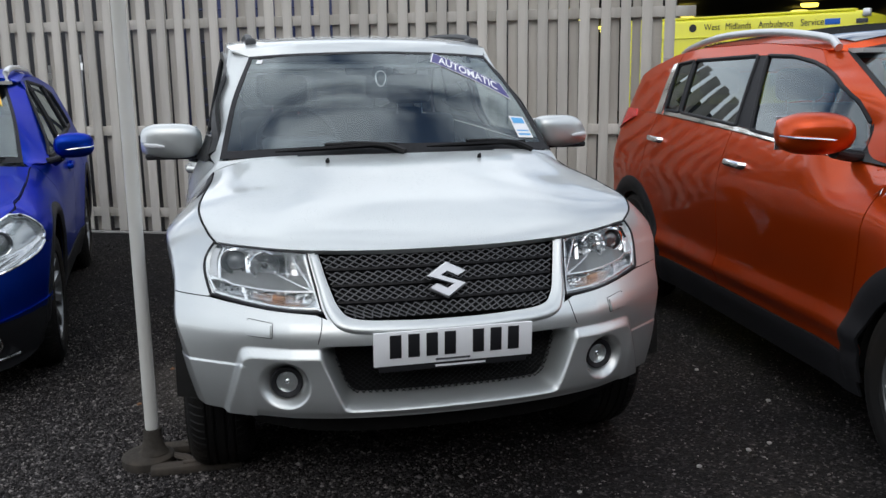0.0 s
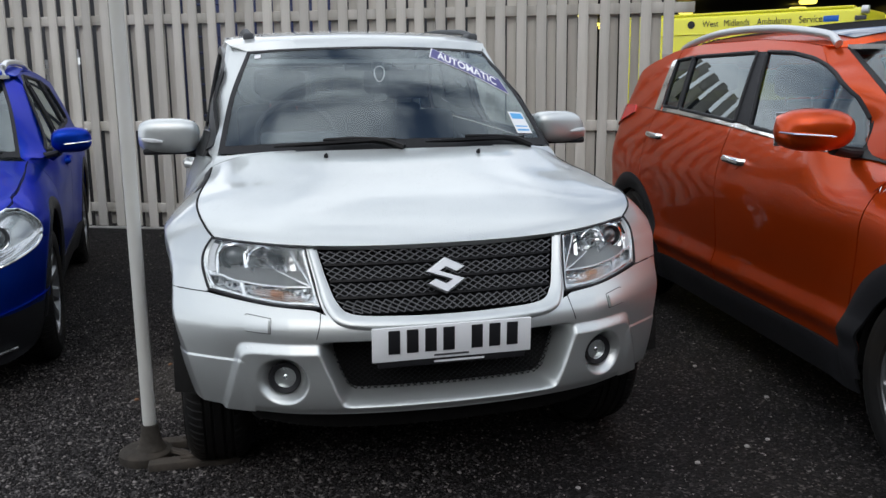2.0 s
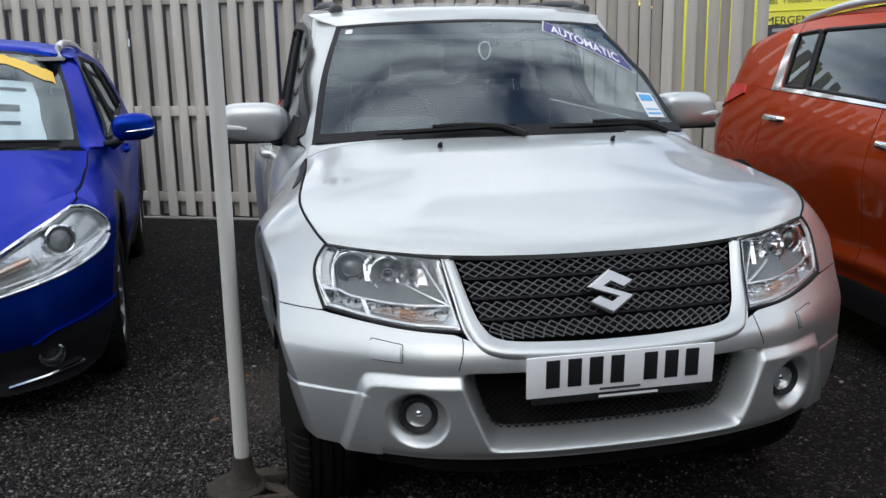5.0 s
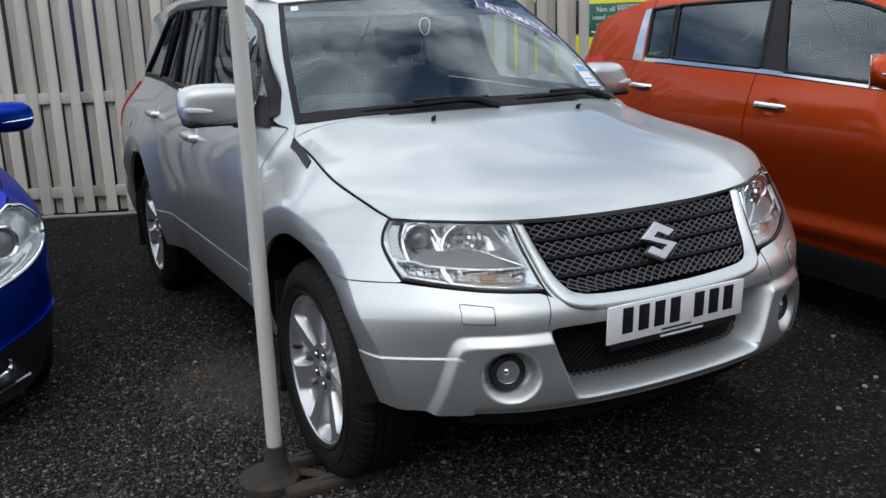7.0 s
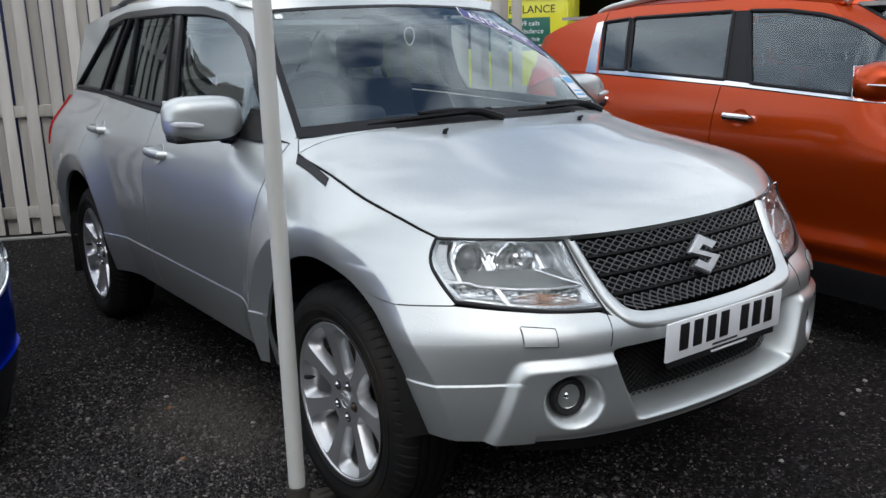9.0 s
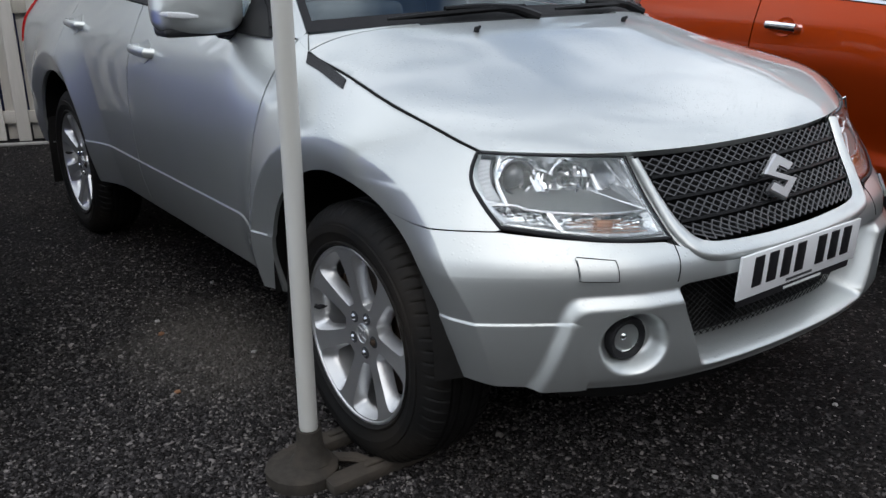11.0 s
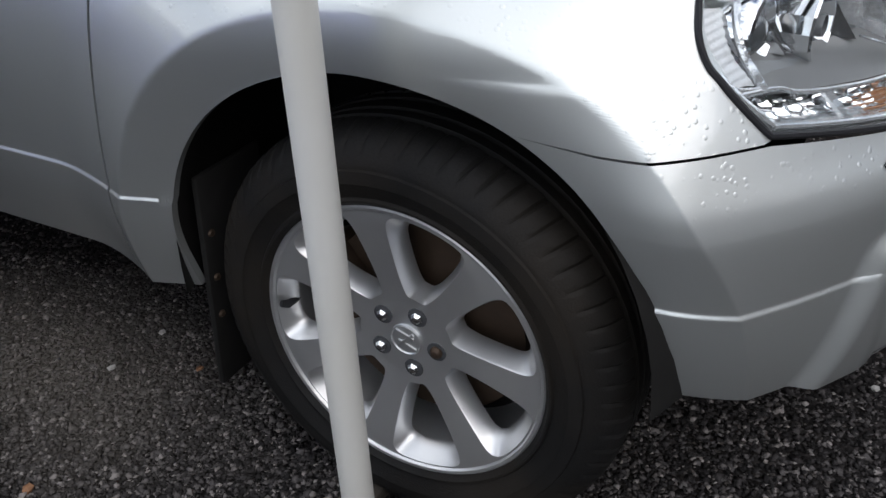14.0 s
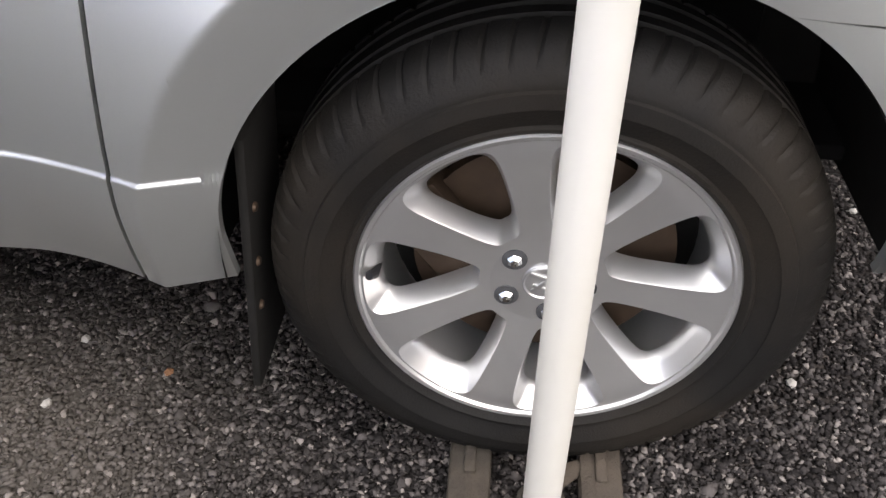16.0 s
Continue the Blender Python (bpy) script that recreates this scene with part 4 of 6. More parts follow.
    part("steering_wheel", bm, BLACK_PLASTIC, root, "dark steering wheel")
    g = coons([(-0.6, ctm[1] + 0.06, ctm[2] - 0.055), (0.6, ctm[1] + 0.06, ctm[2] - 0.055)], [(-0.55, yr, ctm[2] - 0.03), (0.55, yr, ctm[2] - 0.03)], [(-0.6, ctm[1] + 0.06, ctm[2] - 0.055), (-0.55, yr, ctm[2] - 0.03)], [(0.6, ctm[1] + 0.06, ctm[2] - 0.055), (0.55, yr, ctm[2] - 0.03)], 6, 6)
    sheet("headlining", g, material("headlining", (0.35, 0.35, 0.34), 0.9) if "headlining" not in bpy.data.materials else bpy.data.materials["headlining"], root, lip=0.02)
    return hood, screen, g_screen, n


def door_mirror(root, side, at, mat, size=(0.225, 0.12, 0.165), lamp=True, ex=0.6, tray=True):
    """A door mirror: painted shell, dark base and arm, glass towards the rear."""
    x, y, z = at
    w, d, h = size
    nu, nv = 28, 18
    th, ph = np.linspace(0, 2 * np.pi, nu), np.linspace(-np.pi / 2, np.pi / 2, nv)
    cs = lambda a: np.sign(np.cos(a)) * np.abs(np.cos(a)) ** ex
    sn = lambda a: np.sign(np.sin(a)) * np.abs(np.sin(a)) ** ex
    X = side * (x + w / 2 * cs(th)[:, None] * cs(ph)[None] * (1 - 0.12 * np.maximum(sn(ph)[None], 0)))
    Z = z + h / 2 * sn(th)[:, None] * cs(ph)[None]
    Y = y + d / 2 * (sn(ph)[None] + 0 * th[:, None]) + 0.25 * (np.abs(X) - x) * 0.6
    Y = np.where(sn(ph)[None] > 0.2, np.minimum(Y, y + d * 0.32 + 0.15 * (np.abs(X) - x)), Y)
    g = np.stack([X, Y, Z], -1)
    shell = sheet("mirror_shell", g, mat, root, lip=0.0, inside=(side * x, y, z), gap=0, sharp=60)
    bm = box((w * 0.84, d * 0.74, 0.028), (side * x, y + 0.006, z - h / 2 + 0.012), 0.012, 3) if tray else bmesh.new()
    tube([(side * (x - w * 0.3), y, z - h / 2 + 0.004), (side * (x - w * 0.55), y + 0.02, z - h / 2 - 0.012), (side * (x - w * 0.85), y + 0.04, z - h / 2 - 0.02)], 0.028, 10, bm, flat=0.7)
    part("mirror_base", bm, BLACK_PLASTIC, shell, "black mirror base and arm")
    if lamp and not tray:
        bm = tube([(side * (x + w * 0.485), y - 0.01, z - 0.006), (side * (x + w * 0.40), y - d * 0.40, z - 0.010), (side * (x + w * 0.1), y - d * 0.50, z - 0.016), (side * (x - w * 0.22), y - d * 0.49, z - 0.022)], [0.004, 0.006, 0.006, 0.004], 8)
        part("indicator_strip", bm, CHROME, shell, "thin clear indicator strip")
    elif lamp:
        bm = tube([(side * (x + w * 0.455), y - 0.02, z - 0.01), (side * (x + w * 0.39), y - d * 0.42, z - 0.012), (side * (x + w * 0.22), y - d * 0.525, z - 0.016), (side * (x + w * 0.08), y - d * 0.548, z - 0.02)], [0.004, 0.0075, 0.008, 0.004], 8, flat=1.2)
        part("indicator_strip", bm, FROSTED, shell, "clear indicator strip")
    bm = box((w * 0.84, 0.006, h * 0.8), (side * x, y + d * 0.36, z), 0.002)
    part("mirror_glass", bm, CHROME, shell)
    return shell


def cladding(shape, root, sill, low, mat, wide=0.065):
    """Black plastic along the sills and round the arches."""
    hf, hr = shape.hubs
    for side in (-1, 1):
        y0, y1 = hf + shape.arch + 0.01, hr - shape.arch - 0.01
        panel("sill_cladding", shape, side, [(y0, low), (y1, low)], [(y0, sill), (y1, sill)], [(y0, low), (y0, sill)], [(y1, low), (y1, sill)], 30, 8, mat, root, off=0.006, gap=0)
        for hub in shape.hubs:
            g = []
            for ang in np.linspace(-8, 188, 50):
                row = []
                for r in np.linspace(shape.arch - 0.004, shape.arch + wide, 6):
                    y, z = hub + r * math.cos(radians(ang)), shape.arch_z + r * math.sin(radians(ang))
                    row.append(shape.at(np.array(shape.sy(y, z)), 0.008 * math.sin(math.pi * (r - shape.arch + 0.004) / (wide + 0.004)) + 0.003))
                g.append(row)
            sheet("arch_cladding", mirrored(np.array(g), side), mat, root, gap=0, inward=(-side, 0, 0))


def nose_panel(shape, root, mat, low, top, arch_from, z_end, label=""):
    """The front bumper's skin from z low up to the points top, back to the wheel arch."""
    for side in (-1, 1):
        arch = [*shape.arc(shape.hubs[0], arch_from, 176, 14), (shape.hubs[0] - shape.arch, z_end)]
        bottom = shape.front(low) + [shape.flank([arch[-1]])[0]]
        tops = shape.front(top[0]) + shape.flank(top[1]) + [shape.flank([arch[0]])[0]]
        left = [(0.0, low[0][1]), (0.0, top[0][0][1])]
        g2 = coons(curve_pts(bottom, 120), curve_pts(tops, 120, False), left, shape.flank(arch[::-1]), 70, 24)
        sheet("front_bumper", mirrored(shape.at(g2), side), mat, root, gap=0, label=label)

# ---- silver car ----
S = Shape(
    widths=[(0.2, 0.75), (0.3, 0.785), (0.45, 0.825), (0.55, 0.842), (0.75, 0.855), (0.9, 0.848), (1.0, 0.828), (1.06, 0.806), (1.165, 0.762), (1.22, 0.747), (1.40, 0.712), (1.56, 0.677), (1.64, 0.655), (1.75, 0.60)],
    nose=[(0.2, 0.10), (0.30, 0.05), (0.38, 0.0), (0.45, -0.018), (0.55, -0.015), (0.62, -0.017), (0.66, -0.012), (0.69, 0.004), (0.73, 0.042), (0.80, 0.095), (0.88, 0.145), (0.95, 0.2)],
    corner=[(0.2, 0.57), (0.60, 0.57), (0.68, 0.582), (0.75, 0.625), (0.82, 0.675), (0.88, 0.70), (1.2, 0.71)], shoulder_from=(0.26, 0.74), power=2.2, tail=4.42, hubs=(0.765, 3.41), hub_z=0.362, arch=0.40, flare=0.050, tuck=0.026, cabin=(0.035, 0.055), ledge=(0.556, 0.0038), arch_z=0.42,
    shoulder=(0.80, [(0.3, 0.90), (0.395, 0.918), (0.54, 0.958), (0.70, 0.996), (0.88, 1.027), (1.12, 1.060), (1.2, 1.10)], 0.075, 1.5))
silver = thing("silver_suv", pose(0.008, 0, 0) @ Matrix.Diagonal((1.02, 1, 1, 1)), "silver metallic estate off-roader parked on black tarmac before a fence", "car", "parked cars")
SILVER_SPEC = dict(
    sill=0.365, belt=[(1.2, 1.113), (1.265, 1.10), (1.33, 1.10), (2.39, 1.158), (3.36, 1.205), (4.3, 1.218)], roof=[(1.85, 1.59), (2.1, 1.628), (2.5, 1.648), (3.1, 1.648), (3.6, 1.622), (4.25, 1.56)], doors=(1.27, 2.38, 3.29),
    arch_from=119.5, fender_front=[(0.47, 0.758), (0.296, 0.755), (0.323, 0.787), (0.354, 0.821), (0.378, 0.85), (0.390, 0.876), (0.398, 0.911)], hood_side=[(0.54, 0.958), (0.70, 0.996), (0.88, 1.027), (1.12, 1.060)], hood_bow=(2.3, 3.0),
    handle_drop=0.150, handle_mat=SILVER, handle_label="silver painted handle", recess_mat=SILVER, rear_glass=PRIVACY, pillar_mat=GLOSS_BLACK, belt_mat=BLACK_PLASTIC,
    glass=[([(1.36, 1.14), (2.20, 1.178)], [(1.50, 1.338), (1.66, 1.452), (1.84, 1.528), (2.03, 1.553), (2.25, 1.564)]), ([(2.34, 1.185), (3.36, 1.225)], [(2.36, 1.570), (3.00, 1.578)]), ([(3.46, 1.226), (4.05, 1.235)], [(3.10, 1.578), (3.42, 1.553)])], frame=0.030, split=((2.93, 1.205), (2.86, 1.577)),
    screen_bottom=((0, 1.10, 1.135), (0.705, 1.21, 1.118)), screen_top=((0, 1.66, 1.572), (0.566, 1.77, 1.553)),
    hood_front=[(0, 0.135, 0.895), (0.25, 0.145, 0.895), (0.42, 0.185, 0.895), (0.58, 0.26, 0.905), (0.705, 0.39, 0.925)],
    hood_rear=[(0, 1.05, 1.134), (0.4, 1.08, 1.125), (0.735, 1.15, 1.09)],
    hood_shape=[lambda u, v: 0.032 * (1 - np.exp(-v / 0.07)) * (1 - v), lambda u, v: 0.05 * step01(0.6, 1, v) * np.abs(u) ** 3, lambda u, v: 0.010 * (1 - step01(0.55, 0.85, np.abs(u) + 0.12 * v)) * step01(0, 0.4, v) * (1 - step01(0.8, 1, v))],
    hood_label="silver bonnet beaded with rain", roof_crown=0.03, roof_rise=0.02, drive=-1, sail=([(1.325, 1.102), (1.46, 1.108)], [(1.405, 1.205), (1.45, 1.21)]))
hood, screen, screen_grid, screen_n = car_body(S, silver, SILVER, SILVER_SPEC)

# front bumper: one moulding with a recess for the intake and two pods for the fog lamps
nu, nv = 300, 190
soft_min = lambda *d: -0.012 * np.log(sum(np.exp(-q / 0.012) for q in d))
for side in (-1, 1):
    arch = [*S.arc(S.hubs[0], 119.5, 176, 20), (S.hubs[0] - S.arch, 0.404)]
    bottom = S.front([(0.0, 0.396), (0.4, 0.398), (0.62, 0.399)]) + S.flank([(0.22, 0.398), arch[-1]])
    top = S.front([(0.0, 0.655), (0.30, 0.665), (0.375, 0.70), (0.42, 0.716), (0.56, 0.727)]) + S.flank([tuple(q) for q in curve_pts([(0.296, 0.752), (0.47, 0.755), arch[0]], 30, False)])
    g2 = coons(curve_pts(bottom, 240), curve_pts(top, 240, False), [(0, 0.396), (0, 0.655)], S.flank(arch[::-1]), nu, nv)
    p = S.at(g2)
    x, z = p[..., 0], p[..., 2]
    xi = np.interp(z, [0.44, 0.62], [0.345, 0.415])
    xo = np.interp(z, [0.33, 0.45, 0.65], [0.735, 0.70, 0.645])
    pod = soft_min(xo - x, 0.622 - z)
    into = soft_min(xi - x, 0.622 - z, z - 0.424)
    r = np.hypot(x - 0.515, z - 0.505)
    d = 0.02 * step01(0, 0.035, pod) - 0.12 * step01(-0.006, 0.022, into) - 0.045 * (1 - step01(0.046, 0.078, r))
    d = d - 0.010 * np.exp(-((z - 0.40) / 0.014) ** 2) * 0.6 * (x < 0.6)
    n = grid_normals(p)
    n[n[..., 1] > 0.35] *= 1
    if n[10, 40, 1] > 0:
        n = -n
    bumper = sheet("front_bumper", mirrored(p + n * d[..., None], side), SILVER, silver, gap=0.0, sharp=60, label="silver moulded front bumper")
    # fog lamp in its pod
    c = S.at(np.array(S.sx(0.515, 0.505)))
    aim = Matrix.Translation((side * c[0], c[1] + 0.02, c[2])) @ Matrix.Rotation(radians(90), 4, "X") @ Matrix.Rotation(radians(side * 12), 4, "Y")
    bm = lathe([(0.036, 0.0), (0.033, -0.016), (0.022, -0.032), (0.001, -0.038)], 11, m=aim)
    fog = part("fog_lamp", bm, CHROME, bumper, "round fog lamp in a black ring", sharp=12)
    part("ring", lathe([(0.033, 0.0), (0.037, 0.006), (0.047, 0.010), (0.051, 0.004), (0.052, -0.04)], 40, m=aim), BLACK_PLASTIC, fog)
    part("lens", lathe([(0.001, 0.014), (0.022, 0.011), (0.036, 0.003)], 40, m=aim), LENS, fog)
    part("bulb", lathe([(0.001, -0.004), (0.007, -0.006), (0.011, -0.011), (0.011, -0.035)], 16, m=aim), CHROME, fog)
    # headlamp washer cover
    g2 = coons(S.front([(0.555, 0.652), (0.625, 0.656)]), S.front([(0.55, 0.692), (0.62, 0.702)]), S.front([(0.555, 0.652), (0.55, 0.692)]), S.front([(0.625, 0.656), (0.62, 0.702)]), 12, 10)
    sheet("washer_cover", mirrored(S.at(g2, 0.009), side), SILVER, bumper, lip=0.010)
    loop = [(0.553, 0.650), (0.627, 0.654), (0.622, 0.704), (0.548, 0.694), (0.553, 0.650)]
    part("cover_gap", tube([tuple(mirrored(S.at(np.array(q_), 0.0015), side)) for q_ in S.front([tuple(q_) for q_ in curve_pts(loop, 33, False)])], 0.0009, 6, cap=False), DARK, bumper)
    part("bumper_seam", tube([tuple(mirrored(S.at(np.array(q_), -0.0003), side)) for q_ in S.front([tuple(q_) for q_ in curve_pts([(0.398, 0.722), (0.405, 0.68), (0.418, 0.635)], 20)])], 0.0016, 6), DARK, bumper)
    # black insert and lower valance
    g2 = coons(S.front([(0, 0.31), (0.4, 0.315), (0.62, 0.345)]), S.front([(0, 0.40), (0.4, 0.402), (0.66, 0.405)]), S.front([(0, 0.31), (0, 0.40)]), S.front([(0.62, 0.345), (0.66, 0.405)]), 40, 6)
    sheet("valance", mirrored(S.at(g2, -0.03), side), LINER, silver, gap=0)
    # headlamp
    hb, ht = [(0.397, 0.722), (0.55, 0.731), (0.712, 0.762)], [(0.428, 0.890), (0.57, 0.901), (0.698, 0.914)]
    hl = [hb[0], ht[0]]
    outer = S.flank([(0.299, 0.762), (0.327, 0.789), (0.358, 0.822), (0.382, 0.85), (0.393, 0.876), (0.40, 0.909)])
    fb, ft = S.front(hb[:2]) + [outer[0]], S.front(ht[:2]) + [outer[-1]]
    g2 = coons(fb, ft, S.front(hl), outer, 60, 30)
    p = S.at(g2, 0.002)
    lamp = sheet("headlamp", mirrored(p, side), LENS, silver, lip=0.01, label="clear headlamp with chrome reflectors")
    loop = np.vstack([curve_pts(fb, 40), curve_pts(outer, 24)[1:], curve_pts(ft, 40)[::-1][1:], curve_pts(S.front(hl), 24)[::-1][1:]])
    pos = mirrored(S.at(loop, 0.0), side)
    part("gasket", tube([tuple(q) for q in pos[:64]], 0.0050, 8), BLACK_PLASTIC, lamp)
    part("gasket", tube([tuple(q) for q in pos[62:103]], 0.0030, 8), BLACK_PLASTIC, lamp)
    part("gasket", tube([tuple(q) for q in pos[101:]], 0.0024, 8), BLACK_PLASTIC, lamp)

    def inside(u, v, back=0.0, g2=g2, side=side):
        """A point of the lamp: u from the grille outwards, v upwards, back metres behind the lens."""
        a, b = min(max(u, 0), 1) * 59, min(max(v, 0), 1) * 29
        i, j = min(int(a), 58), min(int(b), 28)
        f, k = a - i, b - j
        q = S.at((g2[i, j] * (1 - f) + g2[i + 1, j] * f) * (1 - k) + (g2[i, j + 1] * (1 - f) + g2[i + 1, j + 1] * f) * k, 0.0)
        return np.array((side * q[0], q[1] + back, q[2]))

    def pane(u0, u1, v0, v1, back, nu=24, nv=10, skew=0.0):
        """A grid of lamp points; back may vary over it."""
        depth = back if callable(back) else (lambda u, v: back)
        return np.array([[inside(u0 + (u1 - u0) * a + skew * b, v0 + (v1 - v0) * b, depth(a, b)) for b in np.linspace(0, 1, nv)] for a in np.linspace(0, 1, nu)])

    core = (side * 0.55, 0.6, 0.82)
    rimmed = lambda a, b: 0.012 + 0.085 * float(step01(0.0, 0.16, min(a, 1 - a) * 1.6)) * float(step01(0.0, 0.30, min(b, 1 - b)))
    sheet("housing", pane(0.0, 1.0, 0.0, 1.0, rimmed, 60, 30), LAMP_SILVER, lamp, lip=0.0, gap=0, inside=core)
    for run, wide in (([(0.015, 0.045), (0.3, 0.045), (0.6, 0.05), (0.93, 0.055)], 0.0045), ([(0.93, 0.07), (0.955, 0.25), (0.975, 0.55), (0.98, 0.92)], 0.006), ([(0.015, 0.05), (0.015, 0.5), (0.022, 0.93)], 0.0035)):
        part("bright_edge", tube([inside(u, v, 0.010) for u, v in curve_pts(run, 24)], wide, 8), LAMP_SILVER, lamp)
    # indicator chamber: faceted chrome behind fine level ribs, an amber bulb, a clear block at its outer end
    facets = lambda a, b: 0.028 + 0.008 * abs((a * 31 + b * 2) % 2 - 1) + 0.006 * abs((b * 5 + a * 9) % 2 - 1)
    ind = sheet("indicator", pane(0.03, 0.90, 0.05, 0.29, facets, 125, 21), CHROME, lamp, lip=0.0, gap=0, sharp=12, inside=core, label="clear ribbed indicator with an amber bulb")
    part("amber_bulb", tube([inside(0.27, 0.16, 0.026), inside(0.36, 0.16, 0.026)], [0.009, 0.011], 12), LAMP_AMBER, ind, "amber bulb")
    for v, u0, u1 in ((0.085, 0.10, 0.46), (0.12, 0.13, 0.52), (0.155, 0.12, 0.55), (0.19, 0.16, 0.54), (0.225, 0.2, 0.46)):
        part("amber_rib", tube([inside(u, v, 0.012) for u in np.linspace(u0, u1, 10)], [0.0007] + [0.0012] * 8 + [0.0007], 5), LAMP_AMBER, ind, "amber-tinted rib")
    for v in np.linspace(0.075, 0.27, 7):
        part("rib", tube([inside(u, v, 0.008) for u in np.linspace(0.04, 0.60 + 0.30 * (v < 0.2), 14)], 0.0011, 5), LENS, ind)
    sheet("clear_block", pane(0.60, 0.635, 0.05, 0.28, 0.008, 4, 6), LAMP_SILVER, ind, lip=0.006, gap=0, inside=core)
    # dark floor of the upper chamber, its bright edges
    sheet("floor", pane(0.03, 0.82, 0.31, 0.52, lambda a, b: 0.016 + 0.055 * b, 30, 6), LAMP_DARK, lamp, lip=0.004, gap=0, inside=core)
    part("divider", tube([inside(u, v, 0.010) for u, v in curve_pts([(0.02, 0.325), (0.25, 0.305), (0.5, 0.295), (0.72, 0.30), (0.80, 0.34), (0.97, 0.30)], 40)], 0.0034, 8), LAMP_SILVER, lamp)
    part("ridge", tube([inside(u, v, 0.012 + 0.05 * (u - 0.03)) for u, v in curve_pts([(0.03, 0.34), (0.15, 0.45), (0.27, 0.57)], 12)], [0.006] * 5 + [0.004] * 7, 8, flat=0.5), LAMP_SILVER, lamp)
    part("ridge", tube([inside(u, v, 0.014) for u, v in curve_pts([(0.03, 0.36), (0.06, 0.55), (0.13, 0.93)], 12)], 0.0026, 8), LAMP_SILVER, lamp)
    # projector and bowl
    for u, v, rad in ((0.655, 0.68, 0.036), (0.375, 0.67, 0.047)):
        q = inside(u, v, 0.036)
        aim = Matrix.Translation(q) @ Matrix.Rotation(radians(90), 4, "X") @ Matrix.Rotation(radians(side * 8), 4, "Y")
        if u > 0.6:
            bowl = part("projector", lathe([(rad + 0.016, -0.035), (rad + 0.015, -0.006), (rad + 0.010, 0.004), (rad + 0.004, 0.006), (rad, 0.0), (rad * 0.9, -0.010)], 40, m=aim), CHROME, lamp, "round chrome ring")
            part("projector_lens", lathe([(0.001, 0.010), (rad * 0.35, 0.008), (rad * 0.65, 0.0), (rad * 0.88, -0.014)], 32, m=aim), PROJECTOR, bowl, "dark glass lens")
            for t in (-0.6, 0.5):
                part("blade", box((0.012, 0.05, 0.004), m=aim @ Matrix.Rotation(t, 4, "Z") @ Matrix.Translation((rad + 0.016, 0, 0.0)) @ Matrix.Rotation(radians(-35), 4, "Y")), CHROME, bowl)
        else:
            bowl = part("projector", lathe([(rad + 0.003, -0.05), (rad + 0.003, 0.0), (rad, 0.003), (rad * 0.97, 0.0), (rad * 0.86, -0.022), (rad * 0.6, -0.042), (rad * 0.3, -0.052), (0.001, -0.054)], 14, m=aim), CHROME, lamp, "round chrome reflector", sharp=15)
            part("bulb_cap", lathe([(0.001, 0.0), (0.009, -0.001), (0.011, -0.006), (0.011, -0.05)], 20, m=aim), CHROME, bowl)
            part("bulb_shade", lathe([(0.0135, 0.004), (0.0145, 0.0), (0.0145, -0.012)], 20, m=aim), LAMP_GREY, bowl)
    for u, w in ((0.20, 0.03), (0.52, 0.02), (0.555, 0.012), (0.79, 0.022)):
        sheet("fin", pane(u, u + w, 0.50, 0.95, lambda a, b: 0.05 + 0.03 * a, 4, 8), CHROME, lamp, lip=0.01, gap=0, inside=core)
    # upright parking lamp at the outer end: frosted pane in a bright frame
    grain = lambda a, b: 0.014 + 0.0008 * math.sin(60 * b + 9 * a)
    parking = sheet("parking_lamp", pane(0.855, 0.965, 0.37, 0.90, grain, 16, 40), FROSTED, lamp, lip=0.006, gap=0, inside=core, label="frosted parking lamp")
    part("parking_frame", tube([inside(u, v, 0.012) for u, v in curve_pts([(0.84, 0.34), (0.82, 0.60), (0.80, 0.93)], 16)], 0.006, 8), LAMP_SILVER, parking)
    part("parking_frame", tube([inside(u, v, 0.014) for u, v in curve_pts([(0.84, 0.34), (0.90, 0.335), (0.965, 0.36)], 10)], 0.004, 8), LAMP_SILVER, parking)
    # door mirror, wheels and mud flap
    door_mirror(silver, side, (0.893, 1.52, 1.182), SILVER, (0.25, 0.15, 0.155))
    bm = box((0.14, 0.014, 0.44), (side * 0.762, S.hubs[0] + 0.385, 0.36), 0.005, m=Matrix.Rotation(radians(5), 4, "X"))
    flap = part("mud_flap", bm, LINER, silver, "black rubber mud flap")
    for z in (0.30, 0.38, 0.47):
        part("bolt", lathe([(0.001, 0.004), (0.005, 0.004), (0.007, 0.0)], 10, m=Matrix.Translation((side * 0.818, S.hubs[0] + 0.376 - (z - 0.36) * 0.087, z)) @ Matrix.Rotation(radians(90), 4, "X")), STEEL, flap)
    bm = box((0.17, 0.014, 0.36), (side * 0.772, S.hubs[1] + 0.41, 0.36), 0.005, m=Matrix.Rotation(radians(5), 4, "X"))
    part("mud_flap", bm, LINER, silver, "black rubber mud flap")
    panel("tail_lamp", S, side, [(4.19, 0.90), (4.37, 0.90)], [(4.13, 1.185), (4.34, 1.185)], [(4.19, 0.90), (4.13, 1.185)], [(4.37, 0.90), (4.34, 1.185)], 8, 10, RED_LENS, silver, off=0.012, label="red tail lamp")
    # roof rail
    pts = [(side * 0.552, 1.90, 1.60), (side * 0.553, 1.94, 1.634), (side * 0.555, 2.15, 1.664), (side * 0.555, 2.65, 1.690), (side * 0.555, 3.15, 1.694), (side * 0.55, 3.5, 1.678), (side * 0.54, 3.72, 1.645)]
